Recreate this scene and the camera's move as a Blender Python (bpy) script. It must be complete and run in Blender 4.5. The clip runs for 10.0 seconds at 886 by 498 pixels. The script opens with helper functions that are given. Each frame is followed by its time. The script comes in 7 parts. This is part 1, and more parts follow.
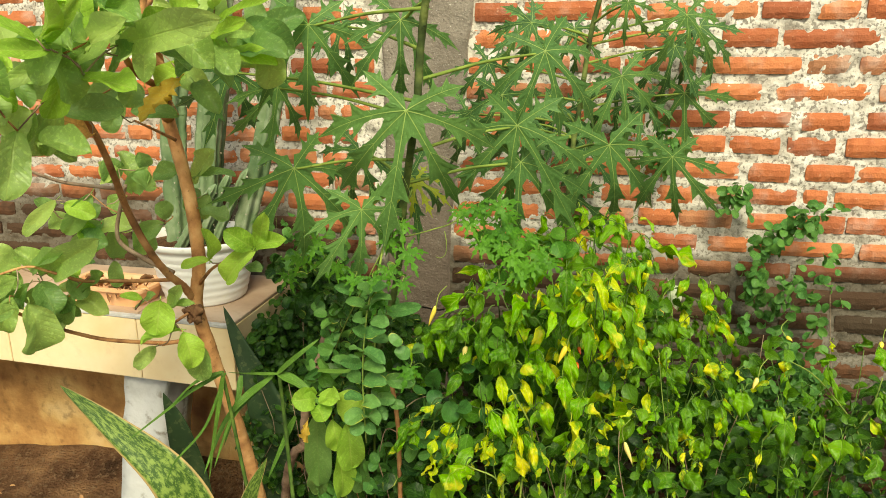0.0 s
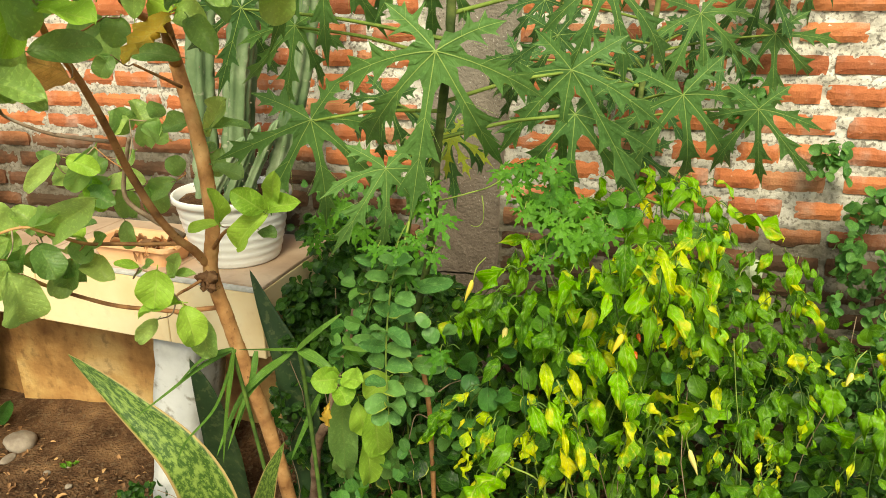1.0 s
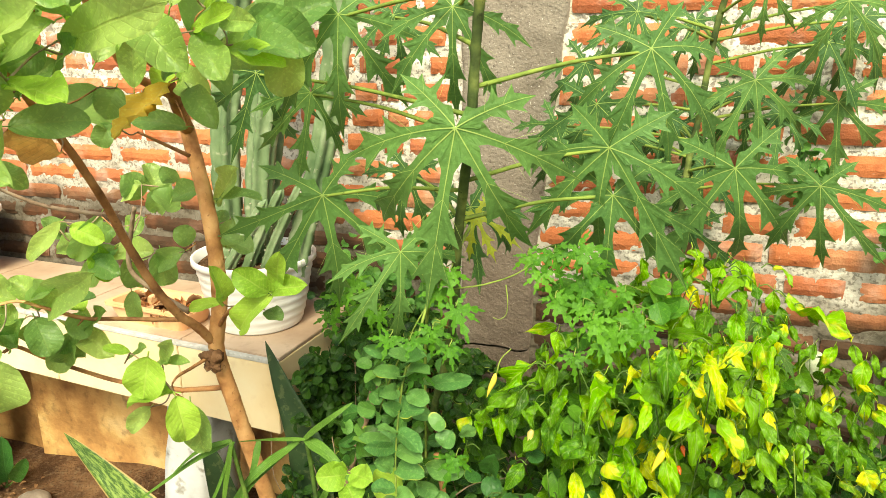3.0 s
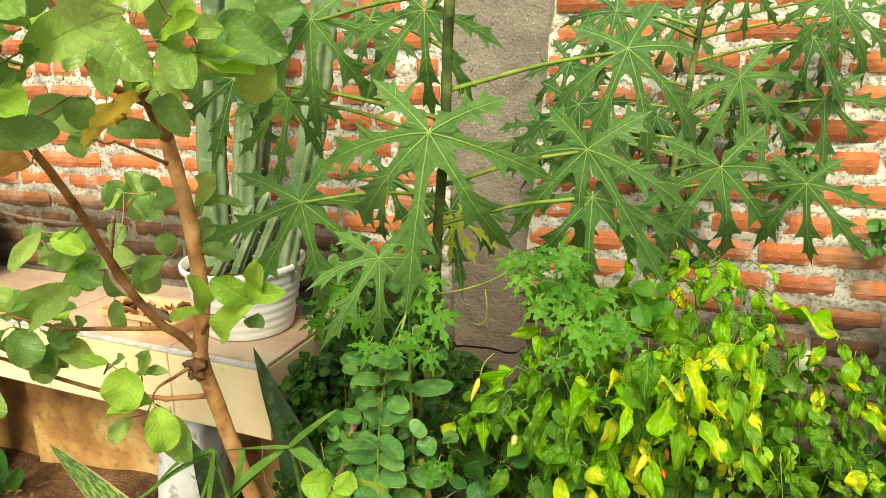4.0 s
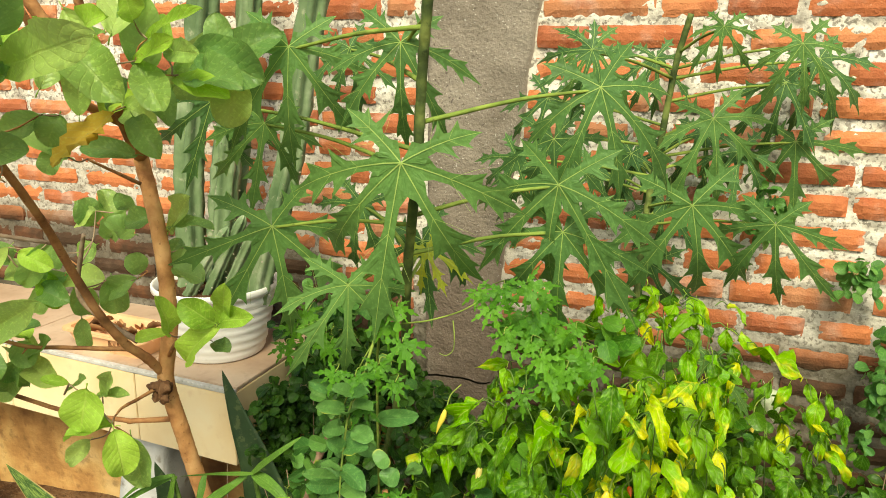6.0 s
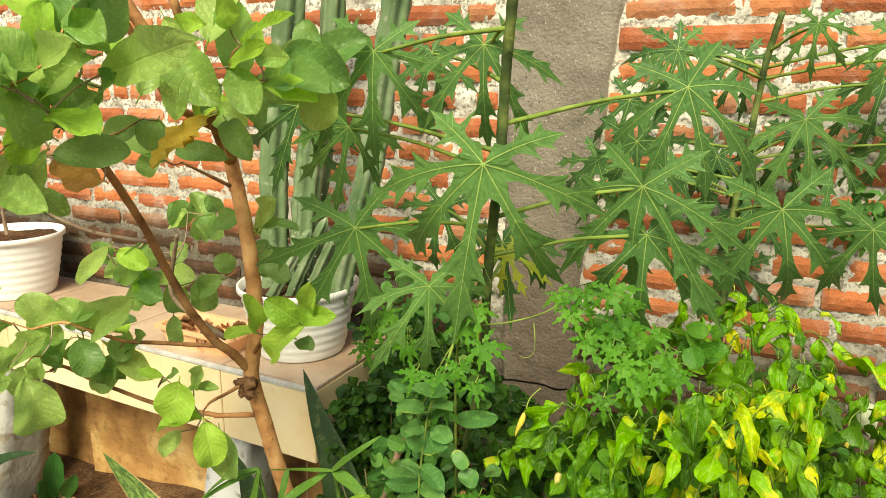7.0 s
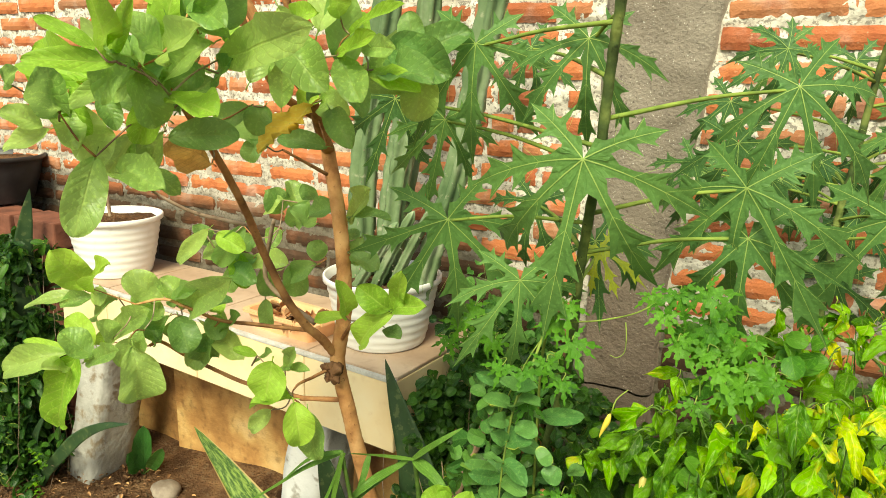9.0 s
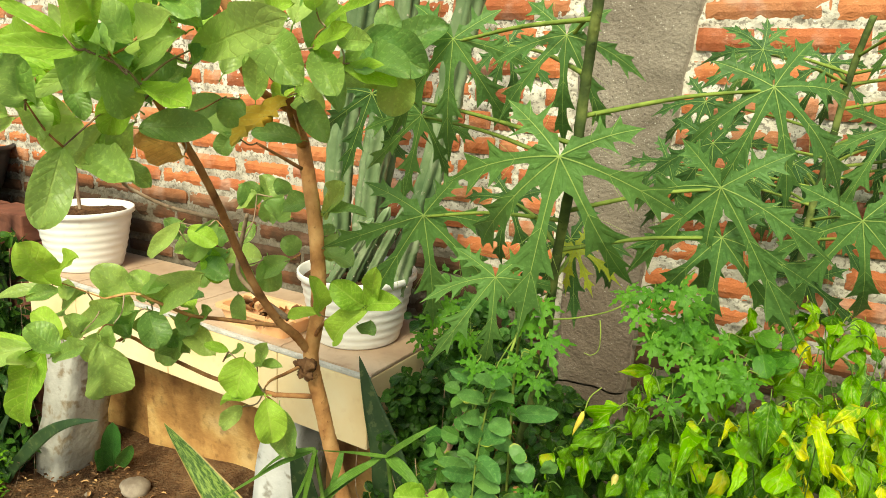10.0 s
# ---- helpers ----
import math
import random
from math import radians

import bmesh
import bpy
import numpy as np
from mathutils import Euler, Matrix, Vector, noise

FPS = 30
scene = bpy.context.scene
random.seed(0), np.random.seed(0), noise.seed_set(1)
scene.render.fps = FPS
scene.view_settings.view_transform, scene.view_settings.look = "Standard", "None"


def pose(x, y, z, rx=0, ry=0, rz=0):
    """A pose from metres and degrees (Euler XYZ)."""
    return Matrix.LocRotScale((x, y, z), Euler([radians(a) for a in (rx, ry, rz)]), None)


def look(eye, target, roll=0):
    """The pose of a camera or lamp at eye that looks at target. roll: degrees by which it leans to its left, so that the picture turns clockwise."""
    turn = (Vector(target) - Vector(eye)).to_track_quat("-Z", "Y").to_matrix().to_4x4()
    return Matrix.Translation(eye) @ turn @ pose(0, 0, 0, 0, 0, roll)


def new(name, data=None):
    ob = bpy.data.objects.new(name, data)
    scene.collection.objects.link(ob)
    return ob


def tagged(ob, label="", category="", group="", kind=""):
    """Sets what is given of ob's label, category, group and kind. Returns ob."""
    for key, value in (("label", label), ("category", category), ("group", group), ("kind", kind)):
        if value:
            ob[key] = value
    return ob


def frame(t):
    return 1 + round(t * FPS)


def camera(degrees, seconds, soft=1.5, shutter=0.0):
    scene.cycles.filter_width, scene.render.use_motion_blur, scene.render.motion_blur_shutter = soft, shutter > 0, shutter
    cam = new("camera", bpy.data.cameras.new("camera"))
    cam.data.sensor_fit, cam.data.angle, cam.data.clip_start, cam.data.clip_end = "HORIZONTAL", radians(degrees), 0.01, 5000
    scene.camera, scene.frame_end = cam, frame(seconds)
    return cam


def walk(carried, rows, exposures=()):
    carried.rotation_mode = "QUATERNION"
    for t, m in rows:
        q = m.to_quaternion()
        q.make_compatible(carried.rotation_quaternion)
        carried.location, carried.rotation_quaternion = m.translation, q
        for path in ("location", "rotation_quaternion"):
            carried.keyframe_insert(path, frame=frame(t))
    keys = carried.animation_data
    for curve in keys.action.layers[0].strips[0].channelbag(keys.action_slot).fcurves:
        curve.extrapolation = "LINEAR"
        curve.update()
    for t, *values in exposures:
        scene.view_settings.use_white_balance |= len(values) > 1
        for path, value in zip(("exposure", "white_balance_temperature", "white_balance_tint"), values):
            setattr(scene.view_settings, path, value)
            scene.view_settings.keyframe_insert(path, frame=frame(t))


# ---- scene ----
cam = camera(61.48, 10.0, soft=0.9)
PATH = [
    (0, (0.2411, 0.0882, 1.2784), (-0.1804, 1.9666, 0.7363), -0.29),
    (0.5, (0.2193, 0.1356, 1.2573), (-0.2124, 1.9729, 0.5958), 0.84),
    (1, (0.2404, 0.2601, 1.2504), (-0.3379, 2.0574, 0.5904), -0.79),
    (1.5, (0.2677, 0.3605, 1.2739), (-0.4838, 2.1013, 0.6378), 0.38),
    (2, (0.2560, 0.3890, 1.2783), (-0.5075, 2.1241, 0.6409), -0.31),
    (2.5, (0.2264, 0.3681, 1.2742), (-0.4586, 2.1623, 0.7159), 0.07),
    (3.8, (0.2551, 0.3985, 1.2752), (-0.4740, 2.1813, 0.7365), -1.32),
    (4, (0.2574, 0.3979, 1.2781), (-0.4491, 2.1867, 0.7294), -1.35),
    (4.5, (0.2570, 0.3986, 1.2785), (-0.4553, 2.1962, 0.7674), -1.03),
    (5, (0.2616, 0.3997, 1.2758), (-0.5347, 2.1638, 0.7720), -0.29),
    (5.5, (0.2675, 0.4073, 1.2863), (-0.4633, 2.2035, 0.7967), 0.89),
    (5.7, (0.2703, 0.4065, 1.2855), (-0.3903, 2.2299, 0.7967), 1.03),
    (6.8, (0.2710, 0.3922, 1.2791), (-0.5018, 2.1809, 0.8284), -0.38),
    (7, (0.2644, 0.3957, 1.2773), (-0.5863, 2.1452, 0.8130), 0.06),
    (7.5, (0.2419, 0.4176, 1.2506), (-0.7306, 2.0627, 0.6607), 0.39),
    (8, (0.2490, 0.3930, 1.2693), (-0.6753, 2.1059, 0.8094), 1.51),
    (8.5, (0.2474, 0.3762, 1.2752), (-0.8114, 2.0044, 0.7980), 0.35),
    (9, (0.2475, 0.3811, 1.2677), (-0.7780, 2.0344, 0.8041), 1.25),
    (9.5, (0.2537, 0.3747, 1.2719), (-0.7148, 2.0651, 0.8199), 1.44),
    (10, (0.2454, 0.3858, 1.2655), (-0.7235, 2.0714, 0.7962), 2.25),
]
EXPOSURES = [(0.0, 0.12, 7400, -4), (0.5, 0.14, 7400, -4), (1.0, 0.2, 7400, -4), (1.5, 0.46, 7400, -4), (2.0, 0.66, 7400, -4), (2.5, 0.77, 7400, -4), (4.0, 0.36, 7400, -4), (4.5, 0.3, 7400, -4), (5.0, 0.32, 7400, -4), (5.5, 0.26, 7400, -4), (7.0, 0.28, 7400, -4), (7.5, 0.27, 7400, -4), (8.0, 0.36, 7400, -8), (8.5, 0.27, 7400, -8), (9.0, 0.38, 7400, -8), (9.5, 0.35, 7400, -8), (10.0, 0.28, 7400, -8)]
walk(cam, [(t, look(eye, target, roll)) for t, eye, target, roll in PATH], EXPOSURES)

# ---- light ----
SUN_FROM = Vector((0.20, -0.66, 0.72)).normalized()
world = bpy.data.worlds.new("sky")
scene.world = world
world.use_nodes = True
wn = world.node_tree
sky = wn.nodes.new("ShaderNodeTexSky")
sky.sky_type = "NISHITA"
sky.sun_disc = False
sky.sun_elevation = math.asin(SUN_FROM.z)
sky.sun_rotation = math.atan2(SUN_FROM.x, SUN_FROM.y)
sky.air_density, sky.dust_density = 1.0, 3.0
wn.links.new(sky.outputs[0], wn.nodes["Background"].inputs[0])
wn.nodes["Background"].inputs[1].default_value = 0.14
sun_data = bpy.data.lights.new("sun", "SUN")
sun_data.energy, sun_data.angle, sun_data.color = 3.9, radians(24.0), (1.0, 0.92, 0.78)
sun = new("sun", sun_data)
sun.matrix_world = look(SUN_FROM * 20, (0, 0, 0))

# ---- materials ----
def rgb(c):
    return (*c, 1.0)


class Mat:
    """A node material under construction."""
    def __init__(self, name, rough=0.6, metal=0.0, spec=0.4):
        self.m = bpy.data.materials.new(name)
        self.m.use_nodes = True
        self.t = self.m.node_tree
        self.b = self.t.nodes["Principled BSDF"]
        self.b.inputs["Roughness"].default_value = rough
        self.b.inputs["Metallic"].default_value = metal
        self.b.inputs["Specular IOR Level"].default_value = spec
        self.out = self.t.nodes["Material Output"]

    def n(self, kind, **inputs):
        node = self.t.nodes.new("ShaderNode" + kind)
        for k, v in inputs.items():
            node.inputs[k].default_value = v
        return node

    def link(self, a, b):
        self.t.links.new(a, b)

    def pos(self):
        return self.n("NewGeometry").outputs["Position"]

    def noise(self, scale, detail=4.0, vec=None, rough=0.55):
        node = self.n("TexNoise", Scale=scale, Detail=detail, Roughness=rough)
        self.link(vec if vec is not None else self.pos(), node.inputs["Vector"])
        return node.outputs["Fac"]

    def ramp(self, fac, stops):
        node = self.t.nodes.new("ShaderNodeValToRGB")
        r = node.color_ramp
        while len(r.elements) < len(stops):
            r.elements.new(0.5)
        for e, (p, c) in zip(r.elements, stops):
            e.position, e.color = p, rgb(c) if len(c) == 3 else c
        self.link(fac, node.inputs[0])
        return node.outputs[0]

    def mix(self, fac, a, b, blend="MIX"):
        node = self.t.nodes.new("ShaderNodeMix")
        node.data_type, node.blend_type = "RGBA", blend
        for v, i in ((fac, 0), (a, 6), (b, 7)):
            if isinstance(v, (int, float)):
                node.inputs[i].default_value = v
            elif isinstance(v, tuple):
                node.inputs[i].default_value = rgb(v)
            else:
                self.link(v, node.inputs[i])
        return node.outputs[2]

    def math(self, op, a, b=0.0, c=0.0, clamp=False):
        node = self.t.nodes.new("ShaderNodeMath")
        node.operation, node.use_clamp = op, clamp
        for i, v in enumerate((a, b, c)):
            if isinstance(v, (int, float)):
                node.inputs[i].default_value = v
            else:
                self.link(v, node.inputs[i])
        return node.outputs[0]

    def smooth(self, v, lo, hi):
        node = self.t.nodes.new("ShaderNodeMapRange")
        node.interpolation_type = "SMOOTHSTEP"
        self.link(v, node.inputs[0])
        node.inputs[1].default_value, node.inputs[2].default_value = lo, hi
        return node.outputs[0]

    def colour(self, c):
        self.link(c, self.b.inputs["Base Color"])

    def bump(self, height, strength=0.4, dist=0.01):
        node = self.n("Bump", Strength=strength, Distance=dist)
        self.link(height, node.inputs["Height"])
        self.link(node.outputs[0], self.b.inputs["Normal"])

    def axis(self, i):
        node = self.n("SeparateXYZ")
        self.link(self.pos(), node.inputs[0])
        return node.outputs[i]

    def random(self):
        return self.n("ObjectInfo").outputs["Random"]

    def island(self):
        return self.n("NewGeometry").outputs["Random Per Island"]


def damp_shade(k, at=0.755, soft=0.05):
    """The damp, mossy foot of the wall with plant shade painted in: an uneven line that noise carries up and down."""
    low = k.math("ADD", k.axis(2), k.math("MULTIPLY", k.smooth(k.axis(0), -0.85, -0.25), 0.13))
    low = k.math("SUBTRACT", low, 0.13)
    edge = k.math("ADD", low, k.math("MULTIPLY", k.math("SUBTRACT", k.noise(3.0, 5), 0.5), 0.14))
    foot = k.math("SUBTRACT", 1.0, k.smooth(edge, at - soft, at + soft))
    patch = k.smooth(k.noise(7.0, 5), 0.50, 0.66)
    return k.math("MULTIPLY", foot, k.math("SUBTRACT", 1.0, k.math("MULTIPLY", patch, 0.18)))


def brick_material(name, per_object):
    k = Mat(name, 0.85, spec=0.25)
    r = k.random() if per_object else k.island()
    base = k.ramp(r, [(0.0, (0.34, 0.108, 0.052)), (0.35, (0.48, 0.155, 0.062)), (0.7, (0.58, 0.200, 0.080)), (0.9, (0.52, 0.205, 0.092)), (1.0, (0.34, 0.17, 0.095))])
    c = k.mix(k.math("MULTIPLY", k.smooth(k.noise(26, 6), 0.48, 0.75), 0.7), base, (0.34, 0.090, 0.038))
    c = k.mix(k.smooth(k.noise(90, 3), 0.64, 0.78), c, (0.58, 0.32, 0.20))
    c = k.mix(k.math("MULTIPLY", k.smooth(k.noise(14, 5), 0.50, 0.74), 0.36), c, (0.60, 0.52, 0.45))
    # near black: damp brick, with shade from the plants put into the colour
    c = k.mix(k.math("MULTIPLY", damp_shade(k), 0.94), c, (0.034, 0.026, 0.016))
    k.colour(c)
    k.bump(k.math("ADD", k.noise(70, 6), k.math("MULTIPLY", k.noise(260, 2), 0.5)), 0.55, 0.006)
    return k.m


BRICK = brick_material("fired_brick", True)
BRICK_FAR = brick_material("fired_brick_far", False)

k = Mat("lime_mortar", 0.92, spec=0.2)
c = k.ramp(k.noise(18, 6), [(0.30, (0.32, 0.285, 0.24)), (0.45, (0.60, 0.56, 0.49)), (0.66, (0.76, 0.72, 0.65))])
c = k.mix(k.math("MULTIPLY", k.smooth(k.noise(120, 5), 0.52, 0.60), 0.85), c, (0.22, 0.195, 0.165))
c = k.mix(k.math("MULTIPLY", damp_shade(k, 0.94, 0.16), 0.42), c, (0.25, 0.22, 0.18))
c = k.mix(k.math("MULTIPLY", damp_shade(k), 0.86), c, (0.070, 0.056, 0.036))
k.colour(c)
k.bump(k.math("ADD", k.noise(45, 6), k.math("MULTIPLY", k.noise(160, 4), 0.5)), 0.65, 0.007)
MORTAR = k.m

k = Mat("pillar_concrete", 0.9, spec=0.2)
c = k.ramp(k.noise(7, 6), [(0.3, (0.19, 0.160, 0.130)), (0.6, (0.28, 0.242, 0.200)), (0.8, (0.38, 0.345, 0.295))])
c = k.mix(k.smooth(k.noise(190, 3), 0.6, 0.7), c, (0.13, 0.105, 0.09))
c = k.mix(k.smooth(k.noise(240, 2), 0.66, 0.74), c, (0.62, 0.59, 0.54))
c = k.mix(k.math("MULTIPLY", damp_shade(k, 0.95, 0.22), 0.66), c, (0.120, 0.082, 0.062))
k.colour(c)
k.bump(k.math("ADD", k.noise(150, 4), k.noise(40, 4)), 0.7, 0.006)
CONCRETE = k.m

k = Mat("stained_plaster", 0.9, spec=0.2)
c = k.ramp(k.noise(5, 7), [(0.32, (0.22, 0.105, 0.042)), (0.46, (0.47, 0.25, 0.090)), (0.57, (0.62, 0.39, 0.155)), (0.72, (0.74, 0.55, 0.29))])
c = k.mix(k.math("MULTIPLY", k.smooth(k.noise(34, 6), 0.52, 0.72), 0.5), c, (0.16, 0.085, 0.04))
k.colour(c)
k.bump(k.noise(45, 7), 0.6, 0.01)
PLASTER = k.m

k = Mat("garden_soil", 0.95, spec=0.15)
c = k.ramp(k.noise(9, 7), [(0.3, (0.045, 0.023, 0.012)), (0.48, (0.135, 0.068, 0.034)), (0.70, (0.32, 0.18, 0.09))])
c = k.mix(k.smooth(k.noise(70, 6), 0.5, 0.7), c, (0.22, 0.14, 0.08))
c = k.mix(k.smooth(k.noise(130, 3), 0.62, 0.72), c, (0.055, 0.03, 0.018))
k.colour(c)
k.bump(k.math("ADD", k.noise(35, 8), k.noise(140, 4)), 1.0, 0.02)
SOIL = k.m

k = Mat("cream_tile", 0.28, spec=0.5)
c = k.ramp(k.noise(6, 6), [(0.3, (0.80, 0.60, 0.33)), (0.5, (0.87, 0.70, 0.44)), (0.75, (0.89, 0.78, 0.56))])
c = k.mix(k.math("MULTIPLY", k.smooth(k.noise(28, 6), 0.55, 0.8), 0.4), c, (0.62, 0.40, 0.21))
k.colour(c)
k.bump(k.noise(12, 3), 0.05, 0.01)
TILE_FRONT = k.m

k = Mat("dusty_floor_tile", 0.5, spec=0.4)
c = k.ramp(k.noise(7, 7), [(0.3, (0.38, 0.26, 0.18)), (0.5, (0.50, 0.36, 0.26)), (0.75, (0.60, 0.47, 0.36))])
c = k.mix(k.math("MULTIPLY", k.smooth(k.noise(40, 6), 0.5, 0.75), 0.5), c, (0.35, 0.24, 0.17))
k.colour(c)
k.bump(k.noise(60, 3), 0.1, 0.004)
TILE_TOP = k.m

k = Mat("grey_grout", 0.8)
k.colour(k.ramp(k.noise(40, 4), [(0.3, (0.40, 0.38, 0.36)), (0.7, (0.62, 0.61, 0.60))]))
GROUT = k.m

k = Mat("white_plastic", 0.38, spec=0.5)
c = k.ramp(k.noise(9, 5), [(0.3, (0.80, 0.79, 0.77)), (0.7, (0.88, 0.88, 0.87))])
c = k.mix(k.math("MULTIPLY", k.smooth(k.noise(30, 6), 0.6, 0.8), 0.35), c, (0.42, 0.36, 0.28))
k.colour(c)
WHITE_PLASTIC = k.m

k = Mat("peach_plastic", 0.45)
k.colour(k.ramp(k.noise(12, 5), [(0.3, (0.82, 0.42, 0.20)), (0.7, (0.86, 0.56, 0.34))]))
PEACH = k.m

k = Mat("black_plastic", 0.45)
k.colour(k.ramp(k.noise(12, 5), [(0.3, (0.012, 0.013, 0.015)), (0.7, (0.04, 0.04, 0.045))]))
BLACK_PLASTIC = k.m

k = Mat("terracotta", 0.85)
k.colour(k.ramp(k.noise(14, 6), [(0.3, (0.11, 0.042, 0.028)), (0.7, (0.25, 0.090, 0.055))]))
k.bump(k.noise(80, 4), 0.4, 0.004)
TERRACOTTA = k.m

# copy of the white leg paint, stained, with the shrub's shade in its colour
k = Mat("shaded_leg_paint", 0.8)
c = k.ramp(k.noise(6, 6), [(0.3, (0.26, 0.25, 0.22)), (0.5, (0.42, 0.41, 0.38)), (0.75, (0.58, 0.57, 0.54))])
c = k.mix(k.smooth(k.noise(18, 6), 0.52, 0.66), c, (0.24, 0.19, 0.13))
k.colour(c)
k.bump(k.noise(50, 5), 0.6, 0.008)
LEG_SHADED = k.m

k = Mat("white_leg_paint", 0.7)
c = k.ramp(k.noise(6, 6), [(0.3, (0.44, 0.44, 0.43)), (0.5, (0.70, 0.70, 0.69)), (0.75, (0.84, 0.84, 0.83))])
c = k.mix(k.smooth(k.noise(22, 6), 0.56, 0.7), c, (0.36, 0.33, 0.28))
k.colour(c)
k.bump(k.noise(50, 5), 0.5, 0.006)
LEG_PAINT = k.m


def bark_material(name, light, mid, dark, scale=1.0):
    k = Mat(name, 0.8, spec=0.25)
    c = k.ramp(k.noise(28 * scale, 6), [(0.3, dark), (0.5, mid), (0.75, light)])
    c = k.mix(k.smooth(k.noise(11 * scale, 4), 0.55, 0.72), c, light)
    c = k.mix(k.smooth(k.noise(120 * scale, 3), 0.62, 0.75), c, dark)
    k.colour(c)
    k.bump(k.math("ADD", k.noise(60 * scale, 6), k.noise(18 * scale, 3)), 0.6, 0.006)
    return k.m


BARK = bark_material("guava_bark", (0.76, 0.45, 0.21), (0.57, 0.285, 0.115), (0.31, 0.135, 0.055))
BARK_DARK = bark_material("limb_bark", (0.64, 0.36, 0.16), (0.44, 0.21, 0.088), (0.19, 0.088, 0.040))
BARK_GREY = bark_material("twig_bark", (0.42, 0.33, 0.24), (0.30, 0.21, 0.14), (0.14, 0.09, 0.06))
STEM_GREEN = bark_material("green_stem", (0.16, 0.26, 0.05), (0.085, 0.16, 0.03), (0.04, 0.075, 0.02))
STEM_LIGHT = bark_material("pale_stem", (0.30, 0.38, 0.08), (0.19, 0.27, 0.05), (0.11, 0.16, 0.035))
PAPAYA_STEM = bark_material("papaya_stem_skin", (0.24, 0.29, 0.08), (0.085, 0.125, 0.035), (0.035, 0.055, 0.02))


def leaf_material(name, main, pale, vein, island=False, veins=9.0, vein_mix=0.36, rough=0.46, through_light=0.22, blotch=None, blotch_at=0.56, edge=None, pucker=0.6, quilt=0.0, spots=0.5, gloss=0.24):
    """A leaf: midrib and side veins from its own length and breadth, mottling, spots and light that comes through."""
    k = Mat(name, rough, spec=gloss)
    uv = k.n("TexCoord").outputs["UV"]
    s = k.n("SeparateXYZ")
    k.link(uv, s.inputs[0])
    u = k.math("ABSOLUTE", k.math("SUBTRACT", k.math("MULTIPLY", s.outputs[0], 2.0), 1.0))
    r = k.math("POWER", k.island(), 1.5) if island else k.random()
    c = k.mix(r, main, pale)
    c = k.mix(k.math("MULTIPLY", k.smooth(k.noise(22, 5), 0.42, 0.72), 0.55 if main[0] < 0.2 else 0.16), c, tuple(x * 0.62 for x in main))
    if blotch:
        reach = k.math("ADD", k.noise(34, 5), k.math("MULTIPLY", k.math("SUBTRACT", r, 0.5), 0.22))
        c = k.mix(k.smooth(reach, blotch_at - 0.07, blotch_at + 0.07), c, blotch)
    if edge:
        c = k.mix(k.math("MULTIPLY", k.smooth(u, 0.80, 0.97), k.smooth(k.noise(16, 3), 0.56, 0.64)), c, edge)
    side = k.math("SINE", k.math("MULTIPLY", k.math("SUBTRACT", k.math("MULTIPLY", s.outputs[1], veins), k.math("MULTIPLY", u, 2.2)), 6.2832))
    swell = side
    side = k.math("MULTIPLY", k.smooth(side, 0.86, 0.99), 0.75)
    rib = k.math("SUBTRACT", 1.0, k.smooth(u, 0.02, 0.075))
    mask = k.math("MAXIMUM", side, rib)
    c = k.mix(k.math("MULTIPLY", mask, vein_mix), c, vein)
    c = k.mix(k.math("MULTIPLY", k.smooth(k.noise(150, 2), 0.72, 0.76), spots), c, (0.16, 0.11, 0.04))
    k.colour(c)
    k.bump(k.math("ADD", k.math("SUBTRACT", k.math("MULTIPLY", mask, -0.4), k.math("MULTIPLY", swell, quilt)), k.math("ADD", k.noise(75, 5), k.math("MULTIPLY", k.noise(34, 2), pucker))), 0.5 if pucker < 1 else 0.9, 0.005 if pucker < 1 else 0.010)
    c = k.mix(k.math("MULTIPLY", k.smooth(k.noise(230, 3), 0.52, 0.64), 0.34), c, tuple(min(1.0, x * 1.45) for x in pale))
    k.colour(c)
    k.link(k.math("ADD", k.math("MULTIPLY", k.noise(40, 3), 0.25), rough - 0.12), k.b.inputs["Roughness"])
    tr = k.n("BsdfTranslucent")
    k.link(k.mix(0.5, c, tuple(min(1.0, x * 1.6) for x in pale)), tr.inputs[0])
    mx = k.n("MixShader", Fac=through_light)
    k.link(k.b.outputs[0], mx.inputs[1])
    k.link(tr.outputs[0], mx.inputs[2])
    k.link(mx.outputs[0], k.out.inputs[0])
    return k.m


LEAF_GUAVA = leaf_material("guava_leaf", (0.19, 0.365, 0.085), (0.46, 0.62, 0.17), (0.42, 0.54, 0.15), veins=9.0, quilt=0.035, through_light=0.48, rough=0.36, gloss=0.5)
LEAF_GUAVA_YOUNG = leaf_material("guava_leaf_young", (0.22, 0.43, 0.045), (0.38, 0.58, 0.080), (0.56, 0.66, 0.18), veins=8.0, through_light=0.38, quilt=0.03)
LEAF_GUAVA_DARK = leaf_material("guava_leaf_dark", (0.145, 0.30, 0.080), (0.28, 0.45, 0.125), (0.30, 0.41, 0.12), veins=9.0, quilt=0.04, through_light=0.50, rough=0.36, gloss=0.5)
LEAF_YELLOW = leaf_material("guava_leaf_yellow", (0.86, 0.54, 0.08), (0.88, 0.60, 0.14), (0.84, 0.66, 0.28), blotch=(0.60, 0.33, 0.08), blotch_at=0.66, through_light=0.45)
LEAF_BROWN = leaf_material("guava_leaf_brown", (0.74, 0.38, 0.11), (0.80, 0.48, 0.17), (0.40, 0.20, 0.07), vein_mix=0.6, blotch=(0.50, 0.24, 0.07), veins=9.0, quilt=0.03, through_light=0.50)
